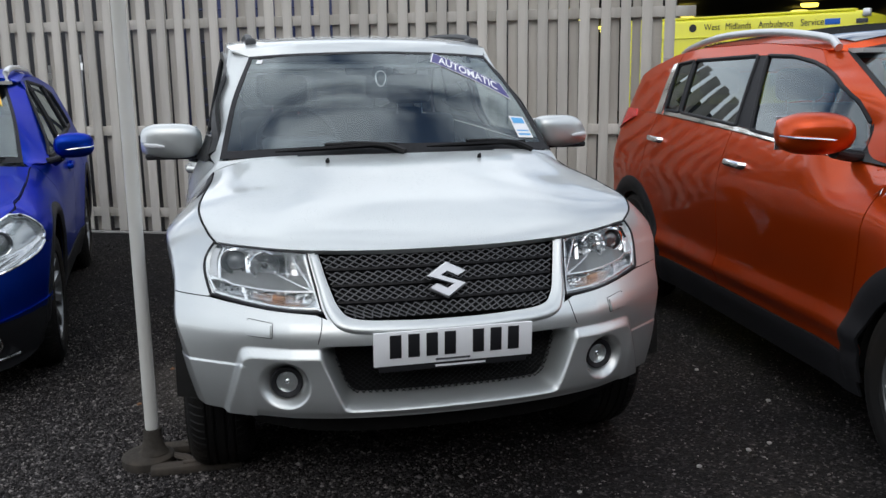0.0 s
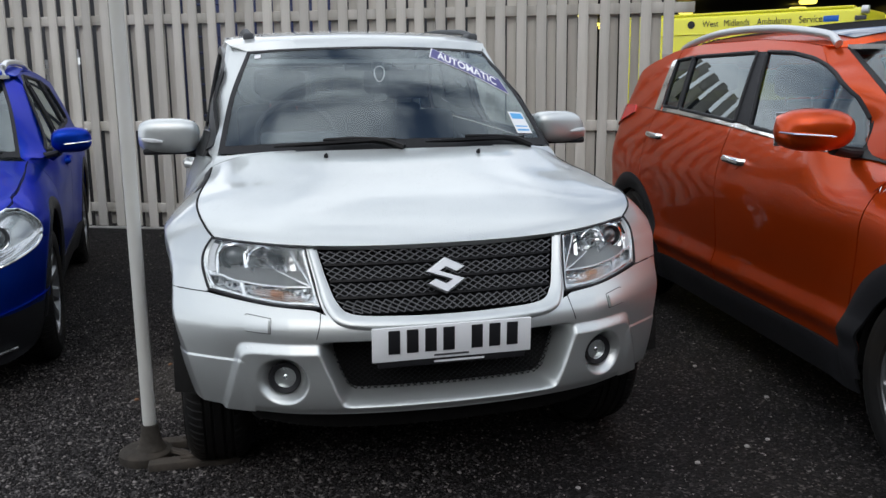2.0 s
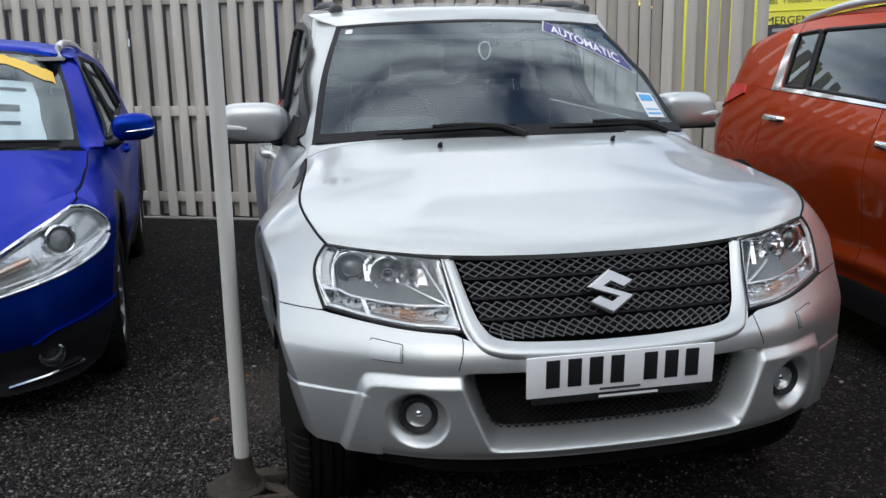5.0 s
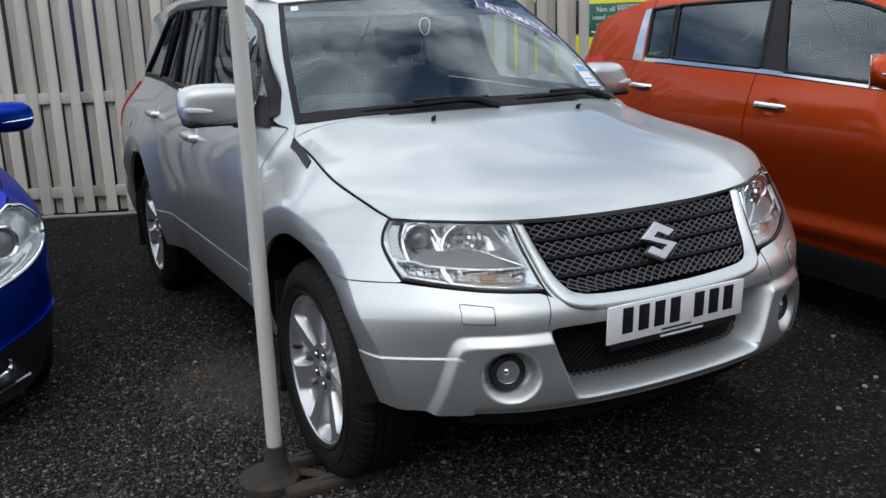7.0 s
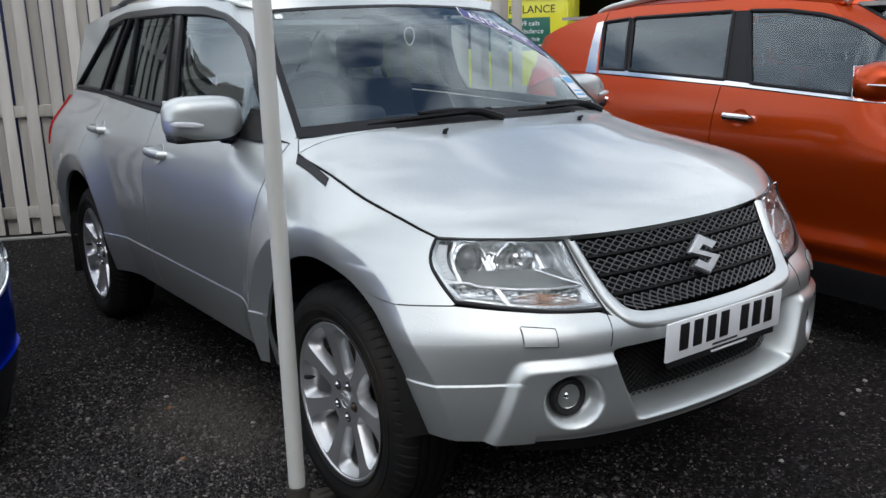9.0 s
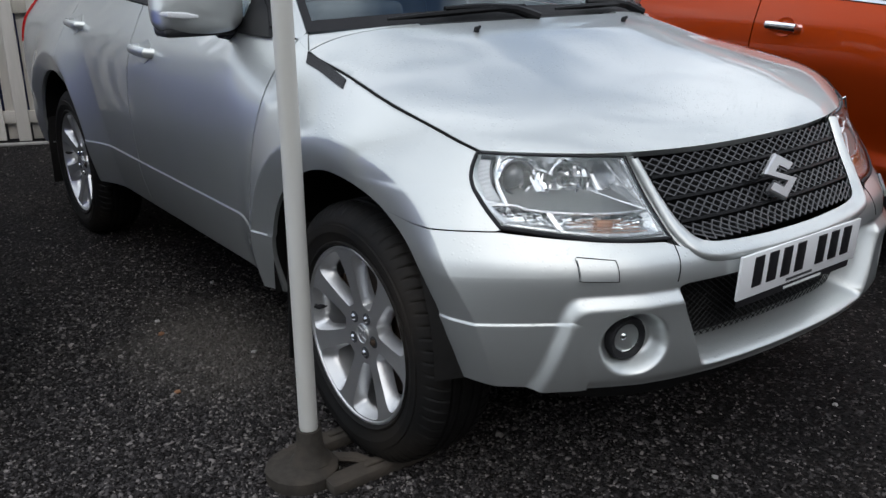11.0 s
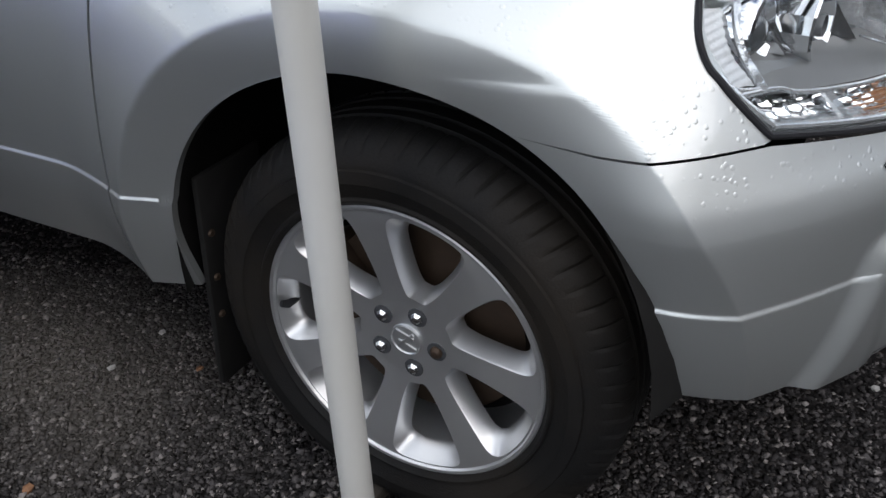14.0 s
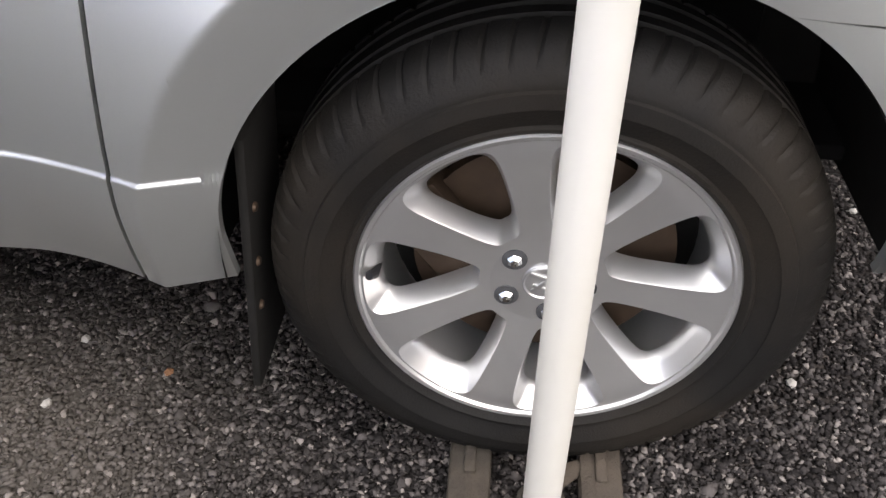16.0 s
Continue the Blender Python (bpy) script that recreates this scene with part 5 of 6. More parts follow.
    rail = part("roof_rail", tube([tuple(q) for q in curve_pts(pts, 40)], 0.016, 10, flat=0.9), GREY_PLASTIC, silver, "dark grey roof rail")
    for y0, y1, zf in ((1.88, 2.02, 1.622), (3.54, 3.70, 1.645)):
        part("rail_foot", box((0.05, y1 - y0, 0.05), (side * 0.552, (y0 + y1) / 2, zf), 0.016, 3), GREY_PLASTIC, rail)
    # bonnet-side vent strip
    g2 = coons(S.flank([(0.865, 1.004), (1.125, 1.044)]), S.flank([(0.89, 1.025), (1.155, 1.070)]), S.flank([(0.865, 1.004), (0.89, 1.025)]), S.flank([(1.125, 1.044), (1.155, 1.070)]), 14, 5)
    sheet("fender_vent", mirrored(S.at(g2, 0.005), side), BLACK_PLASTIC, silver, lip=0.006, label="black bonnet-side trim")
    # washer nozzle
    part("washer_nozzle", tube([(side * 0.31, 0.955, 1.10), (side * 0.31, 0.95, 1.124), (side * 0.31, 0.935, 1.13)], [0.010, 0.008, 0.004], 8), BLACK_PLASTIC, hood)

wheel_silver = wheel_meshes("silver", 0.362, 0.242, 0.225, 7)
for y in S.hubs:
    for side in (-1, 1):
        add_wheel(wheel_silver, silver, side * 0.73, y, S.hub_z, side, 0.175)

# grille: backing, lattice, bars, bright surround, emblem
half = lambda z: float(np.interp(z, [0.695, 0.705, 0.73, 0.885], [0.26, 0.31, 0.345, 0.392]))
zz = np.linspace(0.697, 0.884, 14)
g2 = np.array([[(u * half(z)) for z in zz] for u in np.linspace(-1, 1, 41)])
g = np.zeros((41, 14, 3))
for i in range(41):
    for j in range(14):
        q = S.at(np.array(S.sx(abs(g2[i, j]), zz[j])), -0.035)
        g[i, j] = (math.copysign(q[0], g2[i, j]), q[1], q[2])
grille = sheet("grille", g, DARK, silver, lip=0.03, gap=0, label="black lattice grille with four bars")


def on_nose(x, z, off):
    q = S.at(np.array(S.sx(abs(x), z)), off)
    return Vector((math.copysign(q[0], x), q[1], q[2]))


bm = bmesh.new()
bands = np.linspace(0.699, 0.886, 5)
cols = 23
for k in range(4):
    za, zb = bands[k] + 0.004, bands[k + 1] - 0.008
    zm = (za + zb) / 2
    for z0, z1 in ((za, zm), (zm, zb)):
        for i in range(cols):
            for j in (0, 1):
                u0, u1 = -1 + 2 * (i + j) / cols, -1 + 2 * (i + 1 - j) / cols
                tube([on_nose(u0 * half(z0), z0, -0.008), on_nose(u1 * half(z1), z1, -0.008)], 0.0021, 4, bm, cap=False)
part("lattice", bm, LATTICE, grille, "black plastic lattice")
for k in range(1, 4):
    z = bands[k] - 0.002
    part("grille_bar", tube([on_nose(u * half(z), z, -0.014) for u in np.linspace(-1, 1, 21)], 0.007, 6), BAR_BLACK, grille)
inn = [(-0.394, 0.886), (-0.372, 0.80), (-0.347, 0.735), (-0.30, 0.703), (-0.15, 0.694), (0, 0.692), (0.15, 0.694), (0.30, 0.703), (0.347, 0.735), (0.372, 0.80), (0.394, 0.886)]
outr = [(-0.428, 0.888), (-0.41, 0.80), (-0.39, 0.712), (-0.333, 0.660), (-0.17, 0.645), (0, 0.642), (0.17, 0.645), (0.333, 0.660), (0.39, 0.712), (0.41, 0.80), (0.428, 0.888)]
a, b = curve_pts(inn, 120), curve_pts(outr, 120)
g = np.zeros((120, 9, 3))
for i in range(120):
    for j, f in enumerate(np.linspace(0, 1, 9)):
        q = a[i] * (1 - f) + b[i] * f
        g[i, j] = on_nose(q[0], q[1], -0.004 + 0.016 * math.sin(math.pi * min(1, f * 1.15)) ** 0.7)
part_ = sheet("grille_surround", g, SILVER, silver, lip=0.02, gap=0, label="silver grille surround")

bm = bmesh.new()
half_s = [(-1.0, 0.26), (0.03, 1.0), (1.0, 0.44), (0.60, 0.20), (0.04, 0.52), (-0.36, 0.27)]
outline = half_s + [(-x, -z) for x, z in half_s]
vs = [[bm.verts.new((x * 0.064 * k, dy, z * 0.060 * k)) for x, z in outline] for dy, k in ((0.0, 1.0), (-0.008, 0.98), (-0.012, 0.90))]
bm.faces.new(vs[-1][::-1])
for lo_, hi_ in zip(vs, vs[1:]):
    for k in range(len(outline)):
        k2 = (k + 1) % len(outline)
        bm.faces.new((lo_[k], lo_[k2], hi_[k2], hi_[k]))
bm.normal_update()
bmesh.ops.triangulate(bm, faces=[f for f in bm.faces if len(f.verts) > 4])
bmesh.ops.transform(bm, matrix=Matrix.Translation((0, 0.072, 0.80)) @ Matrix.Rotation(radians(-24), 4, "X"), verts=bm.verts)
part("emblem", bm, ALLOY, grille, "chrome angular emblem", sharp=20)

# intake mesh behind the bumper
run = np.linspace(-0.42, 0.42, 41)
g = np.array([[on_nose(x, z, -0.085) for z in np.linspace(0.41, 0.625, 6)] for x in run])
intake = sheet("intake", g, DARK, silver, lip=0.01, gap=0, label="black lower intake")
bm = bmesh.new()
for k in range(11):
    z0, z1 = 0.434 + 0.016 * k, 0.45 + 0.016 * k
    for i in range(34):
        for j in (0, 1):
            tube([on_nose(-0.39 + 0.78 * (i + j) / 34, z0, -0.072), on_nose(-0.39 + 0.78 * (i + 1 - j) / 34, z1, -0.072)], 0.0014, 4, bm, cap=False)
part("intake_lattice", bm, BAR_BLACK, intake)

# number plate
tilt = Matrix.Translation((0, -0.018, 0.613)) @ Matrix.Rotation(radians(3), 4, "X")
bm = box((0.505, 0.008, 0.111), (0, 0, 0), 0.003)
bmesh.ops.transform(bm, matrix=tilt, verts=bm.verts)
plate = part("number_plate", bm, PLATE_WHITE, silver, "white plate with seven black bars on a black holder")
for k, x in enumerate((-0.185, -0.128, -0.071, -0.014, 0.076, 0.133, 0.190)):
    bm = box((0.036, 0.003, 0.076), (x, -0.005, 0.008), 0.001)
    bmesh.ops.transform(bm, matrix=tilt, verts=bm.verts)
    part("plate_bar", bm, INK, plate)
bm = box((0.11, 0.002, 0.006), (-0.005, -0.0045, -0.044))
bmesh.ops.transform(bm, matrix=tilt, verts=bm.verts)
part("dealer_bar", bm, GREY_PLASTIC, plate)
bm = box((0.47, 0.01, 0.03), (0, 0.005, -0.062), 0.003)
bmesh.ops.transform(bm, matrix=tilt, verts=bm.verts)
part("plate_holder", bm, BLACK_PLASTIC, plate)
bm = box((0.16, 0.002, 0.006), (0.02, -0.002, -0.066))
bmesh.ops.transform(bm, matrix=tilt, verts=bm.verts)
part("holder_bar", bm, WHITE, plate)

# films on the windscreen


def on_screen(u, v, off=0.003):
    """A point on the windscreen: u across, v up, 0 to 1."""
    nu, nv = screen_grid.shape[:2]
    x, y = min(max(u, 0), 1) * (nu - 1), min(max(v, 0), 1) * (nv - 1)
    i, j = min(int(x), nu - 2), min(int(y), nv - 2)
    f, k = x - i, y - j
    mix = lambda g: (g[i, j] * (1 - f) + g[i + 1, j] * f) * (1 - k) + (g[i, j + 1] * (1 - f) + g[i + 1, j + 1] * f) * k
    return mix(screen_grid) + mix(screen_n) * off


def text_mesh(body, size=1.0, align="CENTER", bold=0.0):
    cu = bpy.data.curves.new("text", "FONT")
    cu.body, cu.size, cu.align_x, cu.align_y, cu.offset = body, size, align, "CENTER", bold
    ob = new("text", cu)
    bpy.context.view_layer.update()
    me = bpy.data.meshes.new_from_object(ob.evaluated_get(bpy.context.evaluated_depsgraph_get()))
    bpy.data.objects.remove(ob)
    return me


def banner(s, t, off=0.003):
    return on_screen(0.728 + 0.245 * s + 0.014 * t, 0.93 - 0.405 * s + 0.068 * t, off)


def film(name, outline, mat, label="", off=0.003, n=40, parent=screen):
    """A thin film between two runs of banner points."""
    g = np.array([[banner(lo[0] * (1 - f) + hi[0] * f, lo[1] * (1 - f) + hi[1] * f, off) for f in np.linspace(0, 1, 5)] for lo, hi in outline])
    return sheet(name, g, mat, parent, lip=0.0008, gap=0, label=label)


rim_run = [((s * 1.0, -1.0), (s * 0.88 + 0.02, 1.0)) for s in np.linspace(0, 1, 30)]
strip = film("sunstrip", rim_run, WHITE, "navy film strip with white capital letters")
film("sunstrip_face", [((0.012 + s * 0.976, -0.9), (0.035 + s * 0.855, 0.9)) for s in np.linspace(0, 1, 30)], NAVY, off=0.004, parent=strip)
me = text_mesh("AUTOMATIC", 1.0, bold=0.022)
xs = [v.co.x for v in me.vertices]
span = max(xs) - min(xs)
for v in me.vertices:
    v.co = banner(0.475 + v.co.x / span * 0.74, v.co.y * 1.85 - 0.05, 0.0048)
me.materials.append(WHITE)
new("lettering", me).parent = strip
for nm, (u0, u1, v0, v1), mat in (("permit_sticker", (0.908, 0.966, 0.10, 0.29), WHITE), ("corner_sticker", (0.038, 0.062, 0.90, 0.945), WHITE)):
    g = np.array([[on_screen(u, v) for v in np.linspace(v0, v1, 5)] for u in np.linspace(u0, u1, 6)])
    st = sheet(nm, g, mat, screen, lip=0.0008, gap=0, label="white paper sticker")
    if nm == "permit_sticker":
        for va, vb in ((0.225, 0.275), (0.12, 0.135), (0.155, 0.165)):
            g = np.array([[on_screen(u, v, 0.0042) for v in np.linspace(va, vb, 3)] for u in np.linspace(u0 + 0.006, u1 - 0.006, 5)])
            sheet("printed_bar", g, SKY_FILM, st, lip=0.0004, gap=0)
bm = box((0.06, 0.05, 0.06), (0.03, 1.70, 1.475), 0.015, 3)
mirror_in = part("sensor_box", bm, BLACK_PLASTIC, silver, "black windscreen sensor box")
loop = [(0.03 + 0.024 * math.sin(t) * (1 + 0.2 * math.cos(t)), 1.655, 1.445 + 0.036 * math.cos(t)) for t in np.linspace(0, 2 * math.pi, 25)]
part("hanging_loop", tube(loop, 0.0022, 6, cap=False), WHITE, mirror_in, "white wire loop")
bm = box((0.24, 0.03, 0.06), (0.0, 1.80, 1.49), 0.02, 3)
part("rear_view_mirror", bm, BLACK_PLASTIC, silver)

# cowl, wipers, interior mirror
g = coons([(-0.67, 1.13, 1.075), (-0.4, 1.075, 1.10), (0, 1.045, 1.108), (0.4, 1.075, 1.10), (0.67, 1.13, 1.075)], [(-0.67, 1.205, 1.112), (-0.4, 1.13, 1.128), (0, 1.105, 1.138), (0.4, 1.13, 1.128), (0.67, 1.205, 1.112)], [(-0.67, 1.13, 1.075), (-0.67, 1.205, 1.112)], [(0.67, 1.13, 1.075), (0.67, 1.205, 1.112)], 40, 6)
sheet("cowl", g, BAR_BLACK, silver, lip=0.02)
for x0, x1 in ((0.02, -0.50), (0.60, 0.12)):
    sc = lambda x, h: Vector((x, 1.10 + 0.22 * x * x + h * 0.78 - 0.03, 1.142 - 0.034 * x * x + h * 0.62 + 0.012))
    wiper = part("wiper", tube([sc(x0 * (1 - f) + x1 * f, 0.034 * math.sin(min(1, f * 2.2) * math.pi / 2) - 0.03 * max(0, 0.12 - f) / 0.12) for f in np.linspace(0, 0.62, 10)], [0.018, 0.017, 0.015, 0.014, 0.013, 0.012, 0.011, 0.010, 0.009, 0.008], 8), BAR_BLACK, silver, "black windscreen wiper")
    part("blade", tube([sc(x0 * (1 - f) + x1 * f, 0.026 - 0.020 * f) for f in np.linspace(0.05, 1.0, 12)], [0.010] * 8 + [0.009, 0.008, 0.006, 0.004], 6), BAR_BLACK, wiper)

# the shell sits a little to the drive-away side of the wheels
for ob in silver.children_recursive:
    if ob.type != "MESH" or ob.parent.name.startswith("wheel"):
        continue
    co = np.empty(len(ob.data.vertices) * 3)
    ob.data.vertices.foreach_get("co", co)
    co = co.reshape(-1, 3)
    x, y, z = co[:, 0], co[:, 1].copy(), co[:, 2]
    over = np.clip((x - np.interp(z, [1.118, 1.553], [0.715, 0.576])) / 0.06, 0, 1)
    x = x - 0.055 * over * step01(1.12, 1.3, z) * step01(1.25, 1.6, y)
    co[:, 0] = x + 0.036 * step01(0.2, 0.8, y) * np.clip((x + 0.86) / 0.30, 0, 1) + 0.018 * step01(0.34, 0.5, y) * (1 - step01(0.55, 0.75, y))
    # flatter nose in plan, tailgate leaning forward
    nose_in = np.clip(1 - (x / 0.5) ** 2, 0, 1) * (1 - step01(0.15, 0.7, y))
    if plate in (ob, ob.parent):
        nose_in = np.ones(len(co))
    co[:, 1] = y + 0.026 * nose_in - 0.17 * np.clip((z - 1.15) / 0.45, 0, 1) * step01(3.9, 4.35, y)
    co[:, 0] -= 0.007 * nose_in
    ob.data.vertices.foreach_set("co", co.reshape(-1))
    ob.data.update()

# ---- orange car ----
K = Shape(
    widths=[(0.2, 0.84), (0.35, 0.885), (0.41, 0.888), (0.465, 0.914), (0.55, 0.892), (0.72, 0.902), (0.88, 0.912), (1.0, 0.892), (1.1, 0.86), (1.2, 0.82), (1.4, 0.735), (1.55, 0.665), (1.65, 0.61)],
    nose=[(0.2, 0.12), (0.4, 0.0), (0.6, 0.0), (0.8, 0.08), (0.95, 0.2), (1.05, 0.3)],
    corner=0.6, power=2.3, tail=4.42, hubs=(0.82, 3.70), hub_z=0.36, arch=0.38, flare=0.02, ledge=None, arch_z=0.335, shoulder=(0.85, [(0.3, 0.92), (0.7, 0.98), (0.95, 1.02), (1.2, 1.08)], 0.10, 1.7))
orange = thing("orange_suv", pose(2.347, -1.16, 0, 0, 0, -7), "bright orange crossover with chrome trim parked beside the silver car", "car", "parked cars")
ORANGE_SPEC = dict(
    sill=0.378, belt=[(1.15, 1.08), (2.35, 1.16), (3.3, 1.205), (4.2, 1.24)], roof=[(1.9, 1.54), (2.3, 1.58), (2.6, 1.60), (3.3, 1.605), (3.7, 1.575), (4.0, 1.51), (4.2, 1.44)], doors=(1.25, 2.46, 3.55),
    arch_from=150, fender_front=[(0.40, 0.72), (0.42, 0.80), (0.55, 0.93)], hood_side=[(0.7, 0.98), (0.95, 1.02)],
    handle_drop=0.143, handle_mat=CHROME, handle_label="chrome handle", recess_mat=ORANGE, rear_glass=PRIVACY, pillar_mat=BLACK_PLASTIC, belt_mat=CHROME,
    glass=[([(1.47, 1.125), (2.285, 1.178)], [(1.51, 1.235), (1.58, 1.322), (1.66, 1.375), (1.75, 1.42), (1.86, 1.46), (1.99, 1.492), (2.2, 1.522), (2.45, 1.534)]), ([(2.46, 1.192), (3.215, 1.232)], [(2.555, 1.536), (3.325, 1.533)]), ([(3.245, 1.233), (3.48, 1.24)], [(3.355, 1.532), (3.58, 1.517)])],
    screen_bottom=((0, 0.80, 1.10), (0.735, 1.02, 1.08)), screen_top=((0, 1.72, 1.60), (0.60, 1.89, 1.535)),
    hood_front=[(0, 0.25, 0.93), (0.3, 0.27, 0.93), (0.55, 0.36, 0.925), (0.72, 0.55, 0.93)],
    hood_rear=[(0, 0.75, 1.09), (0.4, 0.82, 1.08), (0.80, 1.1, 1.05)],
    hood_shape=[lambda u, v: 0.03 * (1 - np.exp(-v / 0.08)) * (1 - v)], hood_label="orange bonnet wet with rain", roof_crown=0.04, roof_rise=0.04, drive=-1, roof_glass=ROOF_GLASS, sail=([(1.28, 1.088), (1.48, 1.10)], [(1.46, 1.225), (1.50, 1.24)]))
car_body(K, orange, ORANGE, ORANGE_SPEC)
for side in (-1, 1):
    door_mirror(orange, side, (0.985, 1.45, 1.21), ORANGE, (0.29, 0.19, 0.165), ex=0.80, tray=False)
cladding(K, orange, 0.378, 0.22, BLACK_PLASTIC, 0.10)
nose_panel(K, orange, ORANGE, [(0.0, 0.30), (0.4, 0.30), (0.7, 0.32)], ([(0.0, 0.928), (0.3, 0.928), (0.55, 0.922)], [(0.55, 0.925), (0.42, 0.80), (0.40, 0.72)]), 150, 0.36)
for side in (-1, 1):
    # chrome run behind the rear pane, red tail lamp, silver roof rail
    panel("chrome_trim", K, side, [(3.495, 1.215), (3.60, 1.218)], [(3.592, 1.525), (3.65, 1.518)], [(3.495, 1.215), (3.55, 1.37), (3.592, 1.525)], [(3.60, 1.218), (3.63, 1.37), (3.65, 1.518)], 5, 16, CHROME, orange, off=0.005, gap=0, lip=0.008)
    panel("tail_lamp", K, side, [(3.92, 1.19), (4.30, 1.06)], [(3.95, 1.238), (4.34, 1.242)], [(3.92, 1.19), (3.95, 1.238)], [(4.30, 1.06), (4.34, 1.242)], 12, 8, RED_LENS, orange, off=0.012, label="red tail lamp")
    pts = [(side * 0.635, 1.90, 1.55), (side * 0.632, 2.0, 1.595), (side * 0.63, 2.5, 1.648), (side * 0.625, 3.1, 1.655), (side * 0.60, 3.6, 1.61), (side * 0.585, 3.75, 1.575)]
    part("roof_rail", tube([tuple(q) for q in curve_pts(pts, 30)], 0.018, 10, flat=1.1), ALLOY, orange, "silver roof rail")
me = text_mesh("AWD", 0.05)
for v in me.vertices:
    q = K.at(np.array(K.sy(1.16 - v.co.x, 1.01 + v.co.y)), 0.008)
    v.co = (-q[0], q[1], q[2])
me.materials.append(CHROME)
new("badge", me).parent = orange
ALLOY_BRIGHT, ALLOY = ALLOY, ALLOY_DARK
wheel_other = wheel_meshes("other", 0.36, 0.225, 0.225, 10)
ALLOY = ALLOY_BRIGHT
for y in K.hubs:
    for side in (-1, 1):
        add_wheel(wheel_other, orange, side * 0.79, y, 0.36, side)

# ---- blue car ----
B = Shape(
    widths=[(0.2, 0.80), (0.35, 0.84), (0.5, 0.855), (0.65, 0.865), (0.85, 0.87), (0.98, 0.845), (1.08, 0.80), (1.2, 0.755), (1.4, 0.665), (1.5, 0.61), (1.6, 0.55)],
    nose=[(0.2, 0.12), (0.4, 0.0), (0.6, 0.0), (0.75, 0.05), (0.9, 0.18), (1.0, 0.3)],
    corner=0.62, power=3.0, tail=4.28, hubs=(0.86, 3.46), hub_z=0.345, arch=0.40, flare=0.02, ledge=None, arch_z=0.38, shoulder=(0.74, [(0.2, 0.85), (0.3, 0.87), (0.62, 0.92), (0.85, 0.955), (1.1, 0.985), (1.4, 1.01)], 0.10, 1.7))
blue = thing("blue_crossover", pose(-2.345, 1.35, 0, 0, 0, 5), "deep blue hatchback crossover wet with rain, yellow strip in its windscreen", "car", "parked cars")
BLUE_SPEC = dict(
    sill=0.40, belt=[(1.3, 1.0), (2.35, 1.05), (3.3, 1.10), (4.1, 1.14)], roof=[(2.0, 1.46), (2.6, 1.51), (3.3, 1.50), (4.0, 1.42)], doors=(1.36, 2.36, 3.2),
    arch_from=128, fender_front=[(0.50, 0.70), (0.408, 0.714), (0.414, 0.78), (0.358, 0.845), (0.278, 0.863)], hood_side=[(0.60, 0.92), (0.85, 0.955), (1.1, 0.985)],
    handle_drop=0.12, handle_mat=BLUE, handle_label="blue handle", recess_mat=BLUE, rear_glass=PRIVACY, pillar_mat=GLOSS_BLACK, belt_mat=BLACK_PLASTIC,
    glass=[([(1.6, 1.03), (2.3, 1.07)], [(2.08, 1.40), (2.3, 1.465)]), ([(2.4, 1.075), (3.15, 1.115)], [(2.4, 1.47), (3.1, 1.44)]), ([(3.22, 1.12), (3.6, 1.135)], [(3.17, 1.435), (3.5, 1.38)])],
    screen_bottom=((0, 1.0, 1.05), (0.69, 1.36, 1.01)), screen_top=((0, 1.80, 1.52), (0.56, 1.98, 1.46)),
    hood_front=[(0, 0.03, 0.66), (0.3, 0.04, 0.672), (0.475, 0.07, 0.714), (0.60, 0.145, 0.79), (0.75, 0.27, 0.866)],
    hood_rear=[(0, 0.95, 1.04), (0.4, 1.05, 1.03), (0.77, 1.28, 0.99)],
    hood_shape=[lambda u, v: 0.016 * (1 - np.exp(-v / 0.12)) * (1 - v)], hood_label="blue bonnet wet with rain", roof_crown=0.04, roof_rise=0.04, drive=-1)
_, blue_screen, blue_grid, blue_n = car_body(B, blue, BLUE, BLUE_SPEC)
for side in (-1, 1):
    door_mirror(blue, side, (0.95, 1.52, 1.09), BLUE, (0.22, 0.14, 0.145), ex=0.75, tray=False)
    part("mirror_stalk", tube([(side * 0.90, 1.53, 1.045), (side * 0.87, 1.54, 1.01), (side * 0.835, 1.56, 0.985)], [0.03, 0.026, 0.03], 10, flat=0.6), BLUE, blue)
for y in B.hubs:
    for side in (-1, 1):
        add_wheel(wheel_other, blue, side * 0.75, y, 0.345, side)

cladding(B, blue, 0.40, 0.2, BLACK_PLASTIC, 0.06)
nose_panel(B, blue, BLUE, [(0.0, 0.34), (0.45, 0.345), (0.58, 0.365), (0.68, 0.41)], ([(0.0, 0.65), (0.36, 0.60), (0.40, 0.548), (0.53, 0.574), (0.645, 0.602)], [(0.315, 0.672), (0.40, 0.712), (0.50, 0.698)]), 128, 0.46)
nose_panel(B, blue, BLACK_PLASTIC, [(0.0, 0.14), (0.45, 0.14), (0.7, 0.16)], ([(0.0, 0.34), (0.45, 0.345), (0.58, 0.365), (0.68, 0.41)], [(0.42, 0.455)]), 168, 0.22, "black lower bumper")


def on_blue(x, z, off):
    q = B.at(np.array(B.sx(abs(x), z)), off)
    return Vector((math.copysign(q[0], x), q[1], q[2]))


